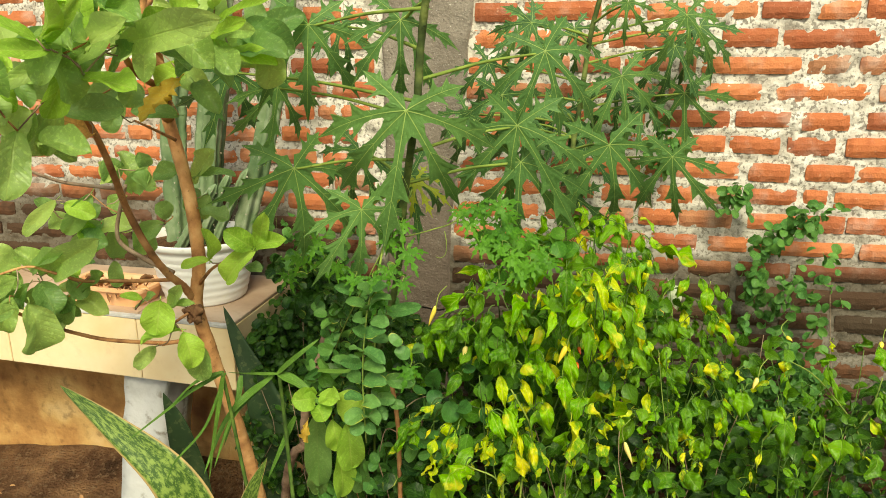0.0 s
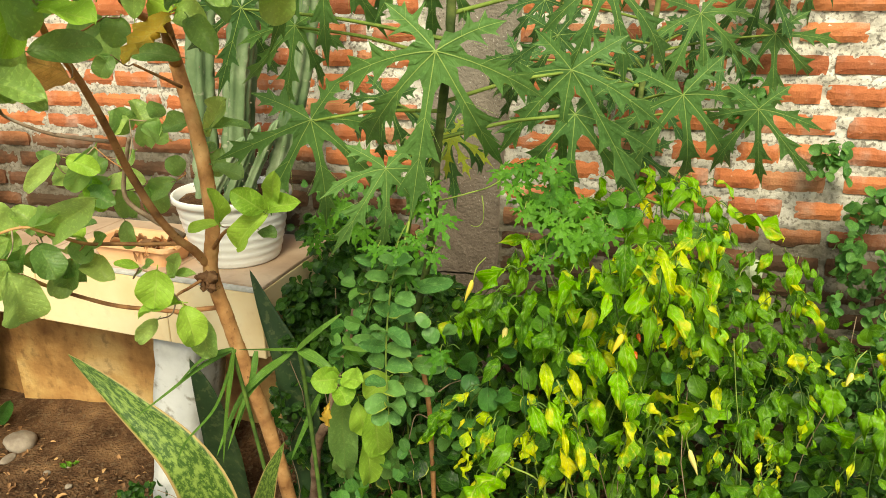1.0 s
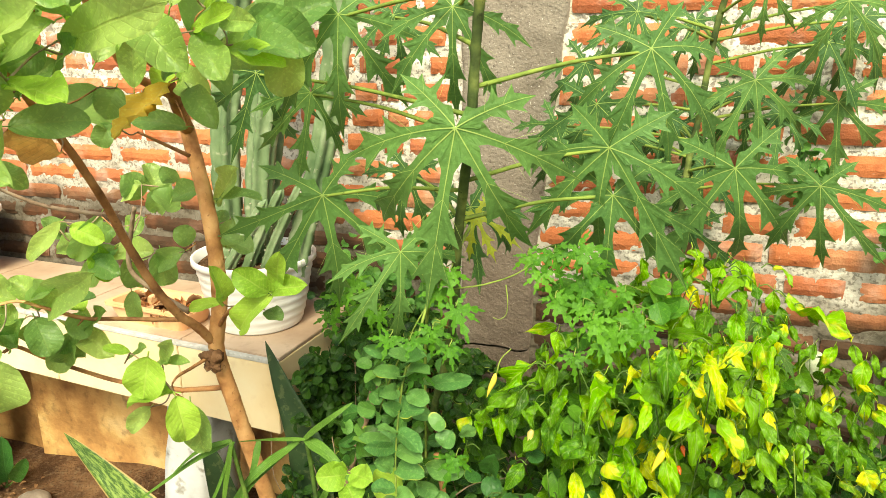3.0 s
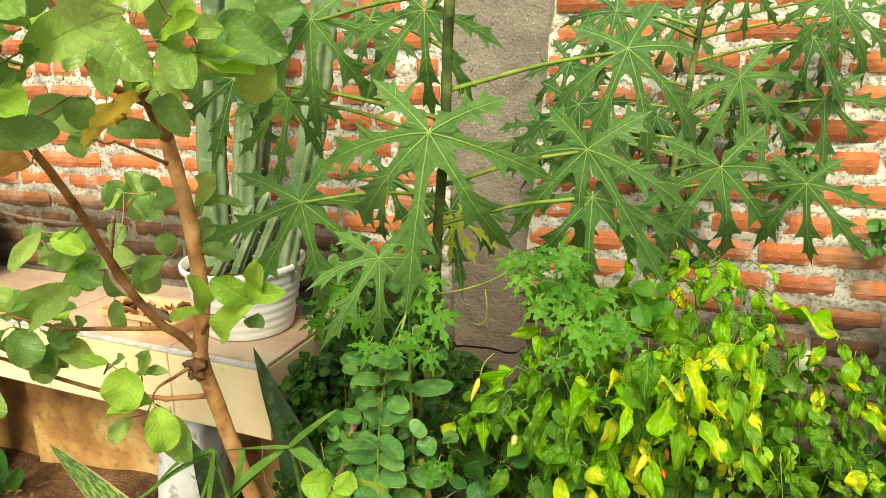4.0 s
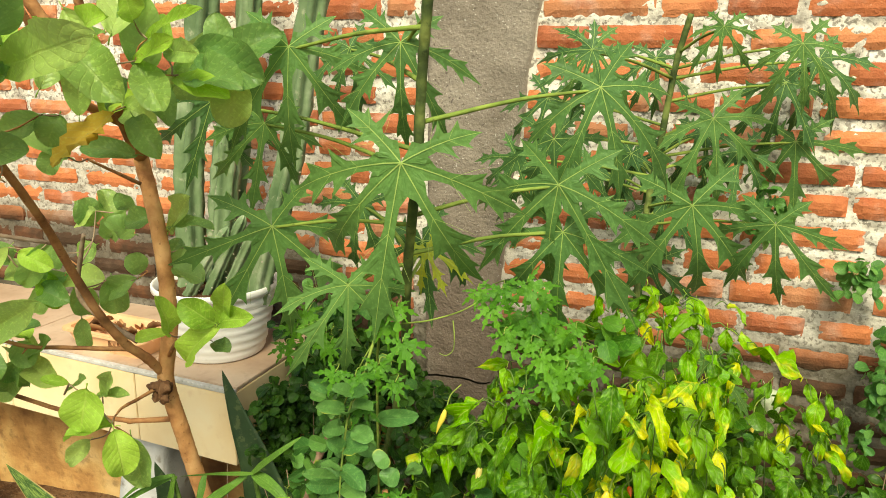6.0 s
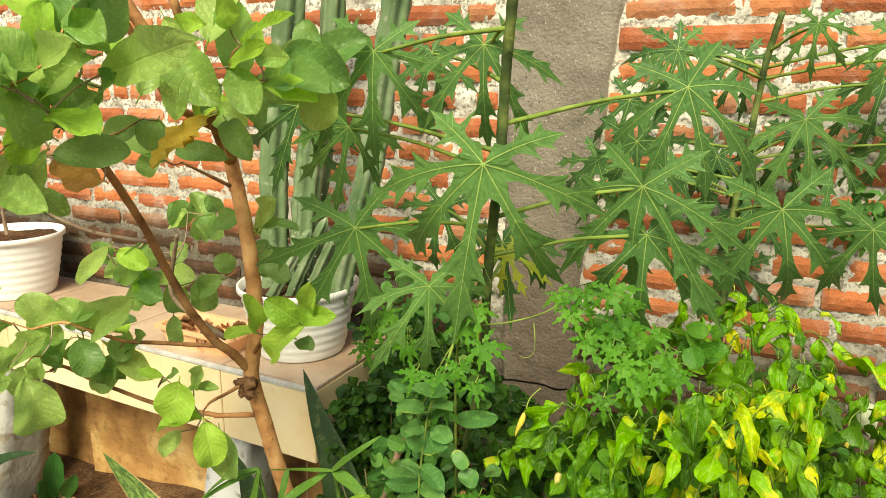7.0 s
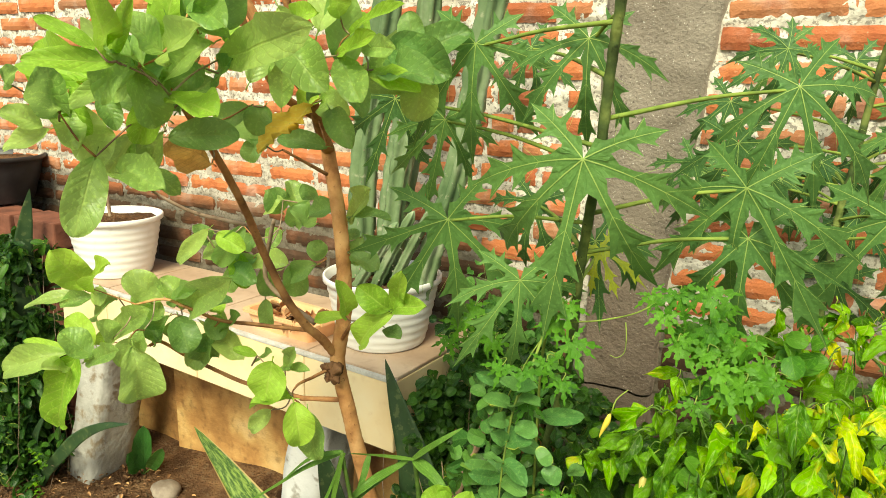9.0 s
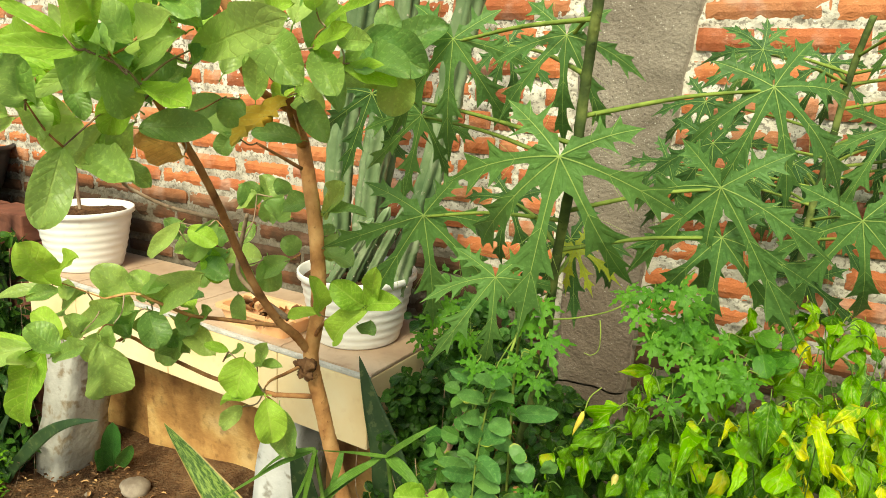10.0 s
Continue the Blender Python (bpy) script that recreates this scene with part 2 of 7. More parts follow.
LEAF_PAPAYA = leaf_material("papaya_leaf", (0.086, 0.200, 0.058), (0.140, 0.285, 0.074), (0.12, 0.25, 0.07), veins=3.0, vein_mix=0.15, rough=0.5, through_light=0.30)
# the papaya leaf again, its colour darkened for the shade at the back
LEAF_PAPAYA_SHADED = leaf_material("papaya_leaf_shaded", (0.055, 0.140, 0.046), (0.092, 0.200, 0.060), (0.07, 0.15, 0.05), veins=3.0, vein_mix=0.15, rough=0.5)
LEAF_PAPAYA_YELLOW = leaf_material("papaya_leaf_yellow", (0.34, 0.44, 0.05), (0.50, 0.54, 0.06), (0.55, 0.58, 0.15), veins=3.0, vein_mix=0.15, through_light=0.35)
VEIN_PAPAYA = leaf_material("papaya_vein", (0.24, 0.40, 0.10), (0.31, 0.46, 0.13), (0.48, 0.58, 0.18))
LEAF_CHILI = leaf_material("chili_leaf", (0.050, 0.155, 0.008), (0.16, 0.35, 0.010), (0.24, 0.36, 0.08), veins=6.0, rough=0.33, through_light=0.24, pucker=0.95, quilt=0.03, gloss=0.24, vein_mix=0.55)
LEAF_CHILI_LIGHT = leaf_material("chili_leaf_light", (0.11, 0.32, 0.005), (0.25, 0.50, 0.008), (0.48, 0.58, 0.12), veins=6.0, rough=0.33, through_light=0.28, pucker=0.95, quilt=0.03, blotch=(0.60, 0.58, 0.03), blotch_at=0.64, gloss=0.24, vein_mix=0.55)
LEAF_CHILI_YELLOW = leaf_material("chili_leaf_yellow", (0.36, 0.54, 0.010), (0.80, 0.70, 0.020), (0.74, 0.70, 0.16), veins=6.0, rough=0.33, through_light=0.30, pucker=0.95, quilt=0.03, blotch=(0.15, 0.36, 0.02), blotch_at=0.54, spots=0.6, gloss=0.24, vein_mix=0.55)
LEAF_FRESH = leaf_material("fresh_leaf", (0.08, 0.24, 0.012), (0.15, 0.34, 0.020), (0.22, 0.40, 0.06), veins=5.0, rough=0.4)
LEAF_PALE = leaf_material("chili_leaf_pale", (0.42, 0.50, 0.32), (0.55, 0.60, 0.42), (0.60, 0.65, 0.5))
LEAF_KATUK = leaf_material("katuk_leaf", (0.062, 0.185, 0.050), (0.155, 0.315, 0.080), (0.16, 0.28, 0.09), veins=6.0, rough=0.38, edge=(0.50, 0.52, 0.08))
# dark green taken near black, with the shade between the leaves painted in
LEAF_VINE_SHADED = leaf_material("vine_leaf_shaded", (0.008, 0.036, 0.007), (0.060, 0.155, 0.016), (0.11, 0.21, 0.06), island=True, veins=4.0, rough=0.33, edge=(0.40, 0.46, 0.07), gloss=0.24)
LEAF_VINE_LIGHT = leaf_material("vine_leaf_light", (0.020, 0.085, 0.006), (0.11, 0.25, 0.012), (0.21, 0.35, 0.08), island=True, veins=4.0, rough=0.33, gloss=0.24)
LEAF_LACY = leaf_material("lacy_leaf", (0.050, 0.175, 0.012), (0.11, 0.29, 0.020), (0.24, 0.42, 0.09), veins=3.0, vein_mix=0.2)
LEAF_ROUND = leaf_material("round_leaf", (0.045, 0.160, 0.014), (0.13, 0.32, 0.024), (0.20, 0.36, 0.07), island=True, veins=4.0)
LEAF_CLIMBER = leaf_material("climber_leaf", (0.060, 0.185, 0.040), (0.13, 0.29, 0.055), (0.18, 0.32, 0.09), island=True, veins=4.0)
LEAF_CLIMBER_ONE = leaf_material("climber_leaf_single", (0.060, 0.185, 0.040), (0.13, 0.29, 0.055), (0.18, 0.32, 0.09), veins=4.0)
LEAF_BLADE = leaf_material("blade_leaf", (0.085, 0.20, 0.030), (0.15, 0.29, 0.045), (0.20, 0.34, 0.08), veins=0.0)

k = Mat("snake_leaf_mottled", 0.52, spec=0.3)
uv = k.n("TexCoord").outputs["UV"]
s = k.n("SeparateXYZ")
k.link(uv, s.inputs[0])
st = k.n("CombineXYZ")
k.link(k.math("MULTIPLY", s.outputs[0], 3.2), st.inputs[0])
k.link(k.math("MULTIPLY", s.outputs[1], 11.0), st.inputs[1])
spot = k.math("MAXIMUM", k.smooth(k.noise(3.0, 5, st.outputs[0], 0.6), 0.44, 0.62), k.math("MULTIPLY", k.smooth(k.noise(7.5, 3, st.outputs[0], 0.5), 0.55, 0.62), 0.7))
c = k.mix(spot, (0.040, 0.090, 0.014), (0.20, 0.29, 0.060))
edge = k.math("ABSOLUTE", k.math("SUBTRACT", k.math("MULTIPLY", s.outputs[0], 2.0), 1.0))
c = k.mix(k.smooth(edge, 0.86, 0.95), c, (0.42, 0.30, 0.12))
k.colour(c)
k.bump(k.noise(80, 4), 0.15, 0.003)
LEAF_SNAKE = k.m

k = Mat("snake_leaf_dark", 0.42, spec=0.4)
c = k.ramp(k.noise(14, 5), [(0.3, (0.016, 0.040, 0.018)), (0.55, (0.034, 0.070, 0.028)), (0.8, (0.075, 0.12, 0.045))])
c = k.mix(k.math("MULTIPLY", k.smooth(k.noise(60, 4), 0.55, 0.65), 0.5), c, (0.14, 0.17, 0.07))
k.colour(c)
k.bump(k.noise(60, 4), 0.15, 0.003)
LEAF_SNAKE_DARK = k.m

k = Mat("cactus_skin", 0.5, spec=0.35)
c = k.ramp(k.noise(12, 6), [(0.3, (0.080, 0.140, 0.062)), (0.52, (0.170, 0.245, 0.122)), (0.75, (0.37, 0.43, 0.29))])
c = k.mix(k.smooth(k.noise(45, 4), 0.6, 0.75), c, (0.36, 0.38, 0.27))
k.colour(c)
k.bump(k.noise(90, 4), 0.3, 0.004)
CACTUS = k.m
k = Mat("cactus_areole", 0.9)
k.colour(k.ramp(k.noise(90, 3), [(0.3, (0.26, 0.22, 0.15)), (0.7, (0.46, 0.43, 0.34))]))
AREOLE = k.m

k = Mat("river_stone", 0.8)
k.colour(k.ramp(k.noise(30, 6), [(0.3, (0.16, 0.12, 0.09)), (0.7, (0.36, 0.30, 0.24))]))
k.bump(k.noise(60, 5), 0.4, 0.005)
STONE = k.m
k = Mat("dry_litter", 0.85)
k.colour(k.ramp(k.island(), [(0.0, (0.13, 0.065, 0.03)), (0.45, (0.30, 0.155, 0.07)), (0.8, (0.48, 0.27, 0.12)), (1.0, (0.62, 0.38, 0.17))]))
LITTER = k.m
k = Mat("chili_pod_skin", 0.25, spec=0.5)
k.colour(k.ramp(k.random(), [(0.0, (0.84, 0.64, 0.06)), (0.5, (0.86, 0.68, 0.12)), (1.0, (0.80, 0.70, 0.26))]))
POD = k.m
k = Mat("chili_pod_red", 0.25, spec=0.5)
k.colour(k.mix(k.noise(30, 2), (0.65, 0.09, 0.01), (0.75, 0.16, 0.02)))
POD_RED = k.m

# fitted leaves: base, tip, width, kind
GUAVA_LEAVES_A = [
    (-0.843, 1.057, 0.918, -0.840, 1.000, 0.990, 0.057, 1),
    (-0.833, 1.060, 0.913, -0.744, 1.026, 0.981, 0.038, 1),
    (-0.862, 1.058, 0.908, -0.936, 1.002, 0.880, 0.025, 0),
    (-0.842, 1.065, 0.898, -0.883, 1.029, 0.888, 0.028, 0),
    (-0.709, 1.098, 0.912, -0.749, 1.057, 0.952, 0.048, 0),
    (-0.681, 1.116, 0.899, -0.552, 1.086, 0.969, 0.051, 0),
    (-0.842, 1.078, 0.824, -0.672, 1.044, 0.915, 0.043, 0),
    (-0.781, 1.092, 0.872, -0.707, 1.086, 0.846, 0.039, 4),
    (-0.676, 1.097, 0.891, -0.654, 1.095, 0.836, 0.048, 4),
    (-0.657, 0.906, 0.895, -0.742, 0.859, 0.867, 0.041, 0),
    (-0.647, 0.907, 0.893, -0.719, 0.918, 0.767, 0.058, 1),
    (-0.653, 0.919, 0.892, -0.721, 0.883, 0.906, 0.014, 1),
]
GUAVA_LEAVES_B = [
    (-0.626, 0.921, 0.894, -0.654, 0.895, 0.928, 0.040, 0),
    (-0.539, 0.921, 0.925, -0.541, 0.923, 0.848, 0.057, 0),
    (-0.649, 0.923, 0.879, -0.551, 0.909, 0.922, 0.028, 0),
    (-0.652, 1.134, 0.858, -0.680, 1.137, 0.801, 0.038, 4),
    (-0.652, 1.136, 0.885, -0.625, 1.138, 0.852, 0.035, 4),
    (-0.696, 1.096, 0.887, -0.746, 1.098, 0.828, 0.029, 4),
    (-0.694, 1.135, 0.838, -0.647, 1.132, 0.832, 0.025, 4),
    (-0.670, 1.031, 0.888, -0.686, 1.030, 0.849, 0.031, 0),
    (-0.403, 1.023, 0.904, -0.412, 1.017, 0.849, 0.049, 1),
    (-0.386, 1.042, 0.850, -0.443, 1.017, 0.837, 0.036, 1),
    (-0.445, 1.059, 0.811, -0.487, 1.057, 0.771, 0.024, 0),
    (-0.376, 1.032, 0.851, -0.365, 1.030, 0.794, 0.041, 1),
]
GUAVA_LEAVES_C = [
    (-0.379, 1.061, 0.828, -0.369, 1.064, 0.757, 0.038, 0),
    (-0.438, 1.031, 0.901, -0.464, 1.014, 0.911, 0.013, 1),
    (-0.410, 1.053, 0.881, -0.370, 1.030, 0.928, 0.021, 0),
    (-0.420, 1.053, 0.876, -0.359, 1.042, 0.897, 0.015, 0),
    (-0.472, 1.058, 0.876, -0.424, 1.043, 0.905, 0.017, 0),
    (-0.398, 1.163, 0.926, -0.385, 1.134, 0.987, 0.028, 1),
    (-0.312, 1.152, 0.955, -0.346, 1.125, 0.990, 0.037, 1),
    (-0.314, 1.153, 0.951, -0.368, 1.155, 0.892, 0.041, 1),
    (-0.303, 1.152, 0.958, -0.273, 1.123, 1.022, 0.026, 1),
    (-0.308, 1.152, 0.957, -0.252, 1.141, 0.976, 0.029, 1),
    (-0.345, 1.185, 0.915, -0.314, 1.179, 0.906, 0.024, 4),
    (-0.399, 1.163, 0.928, -0.445, 1.150, 0.915, 0.018, 1),
]
GUAVA_LEAVES_D = [
    (-0.678, 1.332, 1.020, -0.684, 1.305, 1.063, 0.049, 4),
    (-0.666, 1.322, 1.044, -0.711, 1.322, 1.028, 0.043, 0),
    (-0.619, 1.348, 1.045, -0.621, 1.324, 1.077, 0.029, 4),
    (-0.644, 1.208, 1.020, -0.703, 1.202, 0.945, 0.036, 4),
    (-0.691, 1.178, 1.013, -0.760, 1.168, 0.949, 0.028, 0),
    (-0.740, 1.218, 0.976, -0.746, 1.195, 1.009, 0.031, 4),
    (-0.682, 1.239, 0.942, -0.714, 1.228, 0.893, 0.036, 4),
    (-0.655, 1.264, 0.940, -0.653, 1.272, 0.884, 0.042, 4),
    (-0.592, 1.267, 0.954, -0.597, 1.275, 0.892, 0.043, 4),
    (-0.642, 1.322, 1.001, -0.600, 1.311, 1.048, 0.038, 4),
    (-0.655, 1.261, 0.880, -0.657, 1.268, 0.827, 0.028, 4),
    (-0.658, 1.244, 0.992, -0.678, 1.237, 0.972, 0.031, 4),
]
GUAVA_LEAVES_E = [
    (-0.589, 1.321, 1.013, -0.613, 1.284, 1.038, 0.040, 4),
    (-0.504, 1.278, 1.054, -0.557, 1.263, 1.042, 0.035, 4),
    (-0.500, 1.295, 1.031, -0.426, 1.257, 1.095, 0.041, 0),
    (-0.480, 1.270, 1.044, -0.393, 1.265, 1.051, 0.028, 4),
    (-0.458, 1.250, 0.992, -0.406, 1.251, 0.974, 0.034, 4),
    (-0.547, 1.272, 0.956, -0.602, 1.263, 0.929, 0.035, 4),
    (-0.539, 1.283, 0.968, -0.554, 1.261, 0.994, 0.034, 4),
    (-0.458, 1.276, 1.014, -0.476, 1.278, 0.966, 0.030, 4),
    (-0.350, 0.850, 1.241, -0.280, 0.844, 1.225, 0.037, 1),
    (-0.380, 0.861, 1.249, -0.410, 0.853, 1.189, 0.031, 1),
    (-0.415, 0.812, 1.181, -0.425, 0.788, 1.104, 0.039, 0),
    (-0.450, 0.882, 1.197, -0.489, 0.869, 1.149, 0.030, 0),
]
GUAVA_LEAVES_F = [
    (-0.444, 0.884, 1.192, -0.465, 0.888, 1.139, 0.030, 0),
    (-0.422, 0.897, 1.200, -0.454, 0.889, 1.139, 0.027, 0),
    (-0.471, 0.916, 1.154, -0.429, 0.918, 1.129, 0.023, 0),
    (-0.414, 0.779, 1.224, -0.375, 0.747, 1.265, 0.035, 0),
    (-0.334, 0.786, 1.270, -0.364, 0.721, 1.270, 0.021, 1),
    (-0.446, 0.781, 1.209, -0.458, 0.750, 1.225, 0.022, 0),
    (-0.439, 0.783, 1.207, -0.480, 0.760, 1.187, 0.022, 0),
    (-0.436, 0.790, 1.223, -0.411, 0.791, 1.191, 0.028, 0),
    (-0.339, 0.811, 1.266, -0.400, 0.779, 1.230, 0.020, 0),
    (-0.344, 0.782, 1.281, -0.288, 0.737, 1.322, 0.024, 1),
    (-0.337, 0.770, 1.281, -0.364, 0.735, 1.303, 0.014, 1),
    (-0.351, 0.795, 1.276, -0.278, 0.764, 1.320, 0.015, 1),
]
GUAVA_LEAVES_G = [
    (-0.317, 0.821, 1.279, -0.324, 0.788, 1.306, 0.033, 0),
    (-0.329, 0.835, 1.269, -0.263, 0.809, 1.300, 0.031, 0),
    (-0.333, 0.899, 1.275, -0.177, 0.857, 1.301, 0.043, 0),
    (-0.296, 0.944, 1.292, -0.237, 0.939, 1.249, 0.045, 0),
    (-0.280, 1.013, 1.282, -0.237, 0.996, 1.235, 0.036, 0),
    (-0.379, 1.098, 1.230, -0.336, 1.094, 1.215, 0.038, 0),
    (-0.285, 1.070, 1.267, -0.207, 1.061, 1.245, 0.029, 1),
    (-0.248, 1.126, 1.267, -0.253, 1.119, 1.209, 0.045, 0),
    (-0.284, 1.013, 1.283, -0.213, 0.989, 1.302, 0.020, 1),
    (-0.262, 1.010, 1.303, -0.169, 0.972, 1.329, 0.015, 1),
    (-0.288, 1.061, 1.294, -0.228, 1.043, 1.290, 0.026, 0),
    (-0.363, 1.007, 1.274, -0.310, 1.011, 1.242, 0.029, 4),
]
GUAVA_LEAVES_H = [
    (-0.421, 1.017, 1.223, -0.461, 0.995, 1.198, 0.031, 4),
    (-0.411, 1.034, 1.223, -0.417, 1.018, 1.190, 0.034, 4),
    (-0.493, 1.102, 1.173, -0.512, 1.096, 1.144, 0.029, 4),
    (-0.430, 1.165, 1.165, -0.498, 1.141, 1.173, 0.030, 4),
    (-0.352, 1.051, 1.228, -0.376, 0.985, 1.174, 0.040, 2),
    (-0.452, 0.985, 1.156, -0.472, 0.945, 1.186, 0.036, 3),
    (-0.322, 0.860, 1.326, -0.269, 0.849, 1.301, 0.033, 0),
    (-0.376, 0.877, 1.318, -0.291, 0.870, 1.297, 0.028, 0),
    (-0.250, 0.980, 1.318, -0.229, 0.946, 1.345, 0.024, 1),
    (-0.376, 0.837, 1.286, -0.396, 0.819, 1.260, 0.024, 0),
]
GUAVA_LEAVES_I = [
    (-0.353, 0.895, 1.266, -0.378, 0.873, 1.249, 0.030, 4),
    (-0.293, 1.068, 1.271, -0.317, 1.059, 1.251, 0.030, 4),
    (-0.320, 1.042, 1.263, -0.346, 1.036, 1.231, 0.030, 4),
    (-0.288, 1.115, 1.287, -0.260, 1.113, 1.264, 0.029, 4),
    (-0.402, 0.867, 1.260, -0.368, 0.864, 1.241, 0.026, 4),
    (-0.431, 0.834, 1.238, -0.412, 0.835, 1.205, 0.023, 4),
    (-0.742, 1.101, 0.890, -0.760, 1.079, 0.916, 0.033, 0),
    (-0.688, 1.102, 0.905, -0.618, 1.084, 0.949, 0.033, 4),
    (-0.678, 1.141, 0.892, -0.593, 1.132, 0.920, 0.029, 4),
    (-0.678, 1.113, 0.877, -0.716, 1.109, 0.841, 0.033, 4),
]
GUAVA_LEAVES_J = [
    (-0.654, 1.159, 0.849, -0.586, 1.139, 0.898, 0.031, 4),
    (-0.701, 1.151, 0.822, -0.651, 1.148, 0.816, 0.030, 4),
    (-0.709, 1.096, 0.885, -0.730, 1.077, 0.900, 0.035, 0),
    (-0.749, 1.032, 0.858, -0.746, 1.010, 0.892, 0.032, 0),
    (-0.624, 0.975, 0.902, -0.651, 0.977, 0.853, 0.035, 0),
    (-0.686, 1.217, 0.935, -0.632, 1.216, 0.926, 0.041, 4),
    (-0.697, 1.210, 0.974, -0.733, 1.199, 0.961, 0.037, 0),
    (-0.652, 1.237, 0.961, -0.688, 1.231, 0.932, 0.036, 4),
    (-0.629, 1.280, 1.000, -0.661, 1.273, 0.977, 0.036, 0),
    (-0.402, 0.846, 1.248, -0.419, 0.835, 1.238, 0.026, 0),
    (-0.347, 0.886, 1.298, -0.359, 0.862, 1.291, 0.033, 0),
]
GUAVA_LEAVES_K = [
    (-0.307, 0.976, 1.308, -0.255, 0.951, 1.321, 0.030, 1),
    (-0.320, 0.933, 1.300, -0.262, 0.911, 1.309, 0.033, 1),
    (-0.425, 0.797, 1.244, -0.440, 0.788, 1.227, 0.028, 0),
    (-0.426, 0.746, 1.248, -0.412, 0.730, 1.262, 0.022, 0),
]
GUAVA_LEAVES = GUAVA_LEAVES_A + GUAVA_LEAVES_B + GUAVA_LEAVES_C + GUAVA_LEAVES_D + GUAVA_LEAVES_E + GUAVA_LEAVES_F + GUAVA_LEAVES_G + GUAVA_LEAVES_H + GUAVA_LEAVES_I + GUAVA_LEAVES_J + GUAVA_LEAVES_K
GUAVA_TRUNK = [(-0.453, 1.272, 0.617), (-0.465, 1.264, 0.681), (-0.473, 1.258, 0.730), (-0.482, 1.249, 0.788), (-0.481, 1.244, 0.827), (-0.469, 1.245, 0.884), (-0.473, 1.252, 0.935), (-0.477, 1.255, 0.978), (-0.487, 1.260, 1.032), (-0.502, 1.264, 1.098), (-0.513, 1.264, 1.147), (-0.460, 1.180, 1.204), (-0.435, 1.136, 1.247), (-0.412, 1.087, 1.309)]
GUAVA_LIMB = [(-0.484, 1.239, 0.828), (-0.483, 1.209, 0.861), (-0.490, 1.180, 0.891), (-0.500, 1.150, 0.941), (-0.507, 1.120, 1.006), (-0.495, 1.080, 1.071), (-0.475, 1.030, 1.132), (-0.467, 0.994, 1.178), (-0.467, 0.977, 1.198), (-0.425, 0.923, 1.230), (-0.398, 0.889, 1.254)]
GUAVA_LIMB_LEFT = [(-0.485, 1.250, 0.743), (-0.555, 1.238, 0.732), (-0.557, 1.237, 0.733), (-0.654, 1.214, 0.741), (-0.717, 1.197, 0.758), (-0.753, 1.169, 0.784), (-0.780, 1.140, 0.813), (-0.787, 1.122, 0.810)]
GUAVA_LIMB_GREY = [(-0.501, 1.214, 0.882), (-0.557, 1.214, 0.905), (-0.605, 1.214, 0.939), (-0.581, 1.204, 1.009), (-0.562, 1.194, 1.041)]
GUAVA_TWIG_LONG = [(-0.498, 1.090, 1.057), (-0.528, 1.070, 1.064), (-0.572, 1.050, 1.074), (-0.602, 1.020, 1.098), (-0.591, 1.000, 1.113)]
GUAVA_TWIG_FLAT = [(-0.505, 1.214, 0.869), (-0.550, 1.194, 0.870), (-0.592, 1.163, 0.877), (-0.621, 1.132, 0.885), (-0.647, 1.091, 0.912), (-0.672, 1.070, 0.926), (-0.726, 1.060, 0.910)]
GUAVA_TWIG_RIGHT = [(-0.468, 1.239, 0.855), (-0.413, 1.199, 0.902), (-0.340, 1.157, 0.940), (-0.316, 1.158, 0.957)]
GUAVA_TWIG_LOW = [(-0.482, 1.245, 0.808), (-0.485, 1.196, 0.804), (-0.473, 1.146, 0.812), (-0.465, 1.125, 0.812)]
GUAVA_TWIG_UP = [(-0.466, 1.208, 1.118), (-0.482, 1.184, 1.135), (-0.507, 1.160, 1.155), (-0.506, 1.148, 1.159)]
GUAVA_TOP_LEFT = [(-0.423, 1.139, 1.226), (-0.439, 1.094, 1.275), (-0.451, 1.073, 1.312), (-0.460, 1.053, 1.347), (-0.472, 1.034, 1.390)]
GUAVA_TOP_MIDDLE = [(-0.441, 1.085, 1.288), (-0.425, 1.093, 1.326), (-0.421, 1.081, 1.361), (-0.418, 1.069, 1.398)]
GUAVA_TOP_RIGHT = [(-0.425, 1.093, 1.326), (-0.418, 1.115, 1.343), (-0.414, 1.133, 1.358), (-0.404, 1.164, 1.403)]
GUAVA_TOP_BRANCH = [(-0.464, 1.180, 1.204), (-0.470, 1.124, 1.232), (-0.461, 1.087, 1.261), (-0.450, 1.049, 1.307), (-0.441, 1.025, 1.338)]
CHILI_LEAVES_HIGH_A = [
    (0.325, 1.495, 0.913, 0.404, 1.422, 0.888, 0.033, 1),
    (0.277, 1.250, 0.934, 0.238, 1.177, 0.928, 0.020, 2),
    (0.284, 1.276, 0.928, 0.298, 1.217, 0.903, 0.029, 1),
    (0.188, 1.176, 0.945, 0.193, 1.135, 0.897, 0.031, 0),
    (0.131, 1.176, 0.888, 0.112, 1.109, 0.873, 0.025, 1),
    (0.160, 1.181, 0.882, 0.173, 1.135, 0.855, 0.027, 1),
    (0.211, 1.160, 0.897, 0.205, 1.112, 0.867, 0.027, 1),
    (0.200, 1.176, 0.915, 0.232, 1.135, 0.912, 0.031, 2),
    (0.226, 1.186, 0.930, 0.254, 1.142, 0.899, 0.035, 2),
    (0.248, 1.178, 0.895, 0.273, 1.135, 0.895, 0.018, 2),
    (0.283, 1.442, 0.711, 0.293, 1.411, 0.671, 0.039, 0),
    (0.219, 1.221, 0.824, 0.230, 1.181, 0.809, 0.028, 0),
]
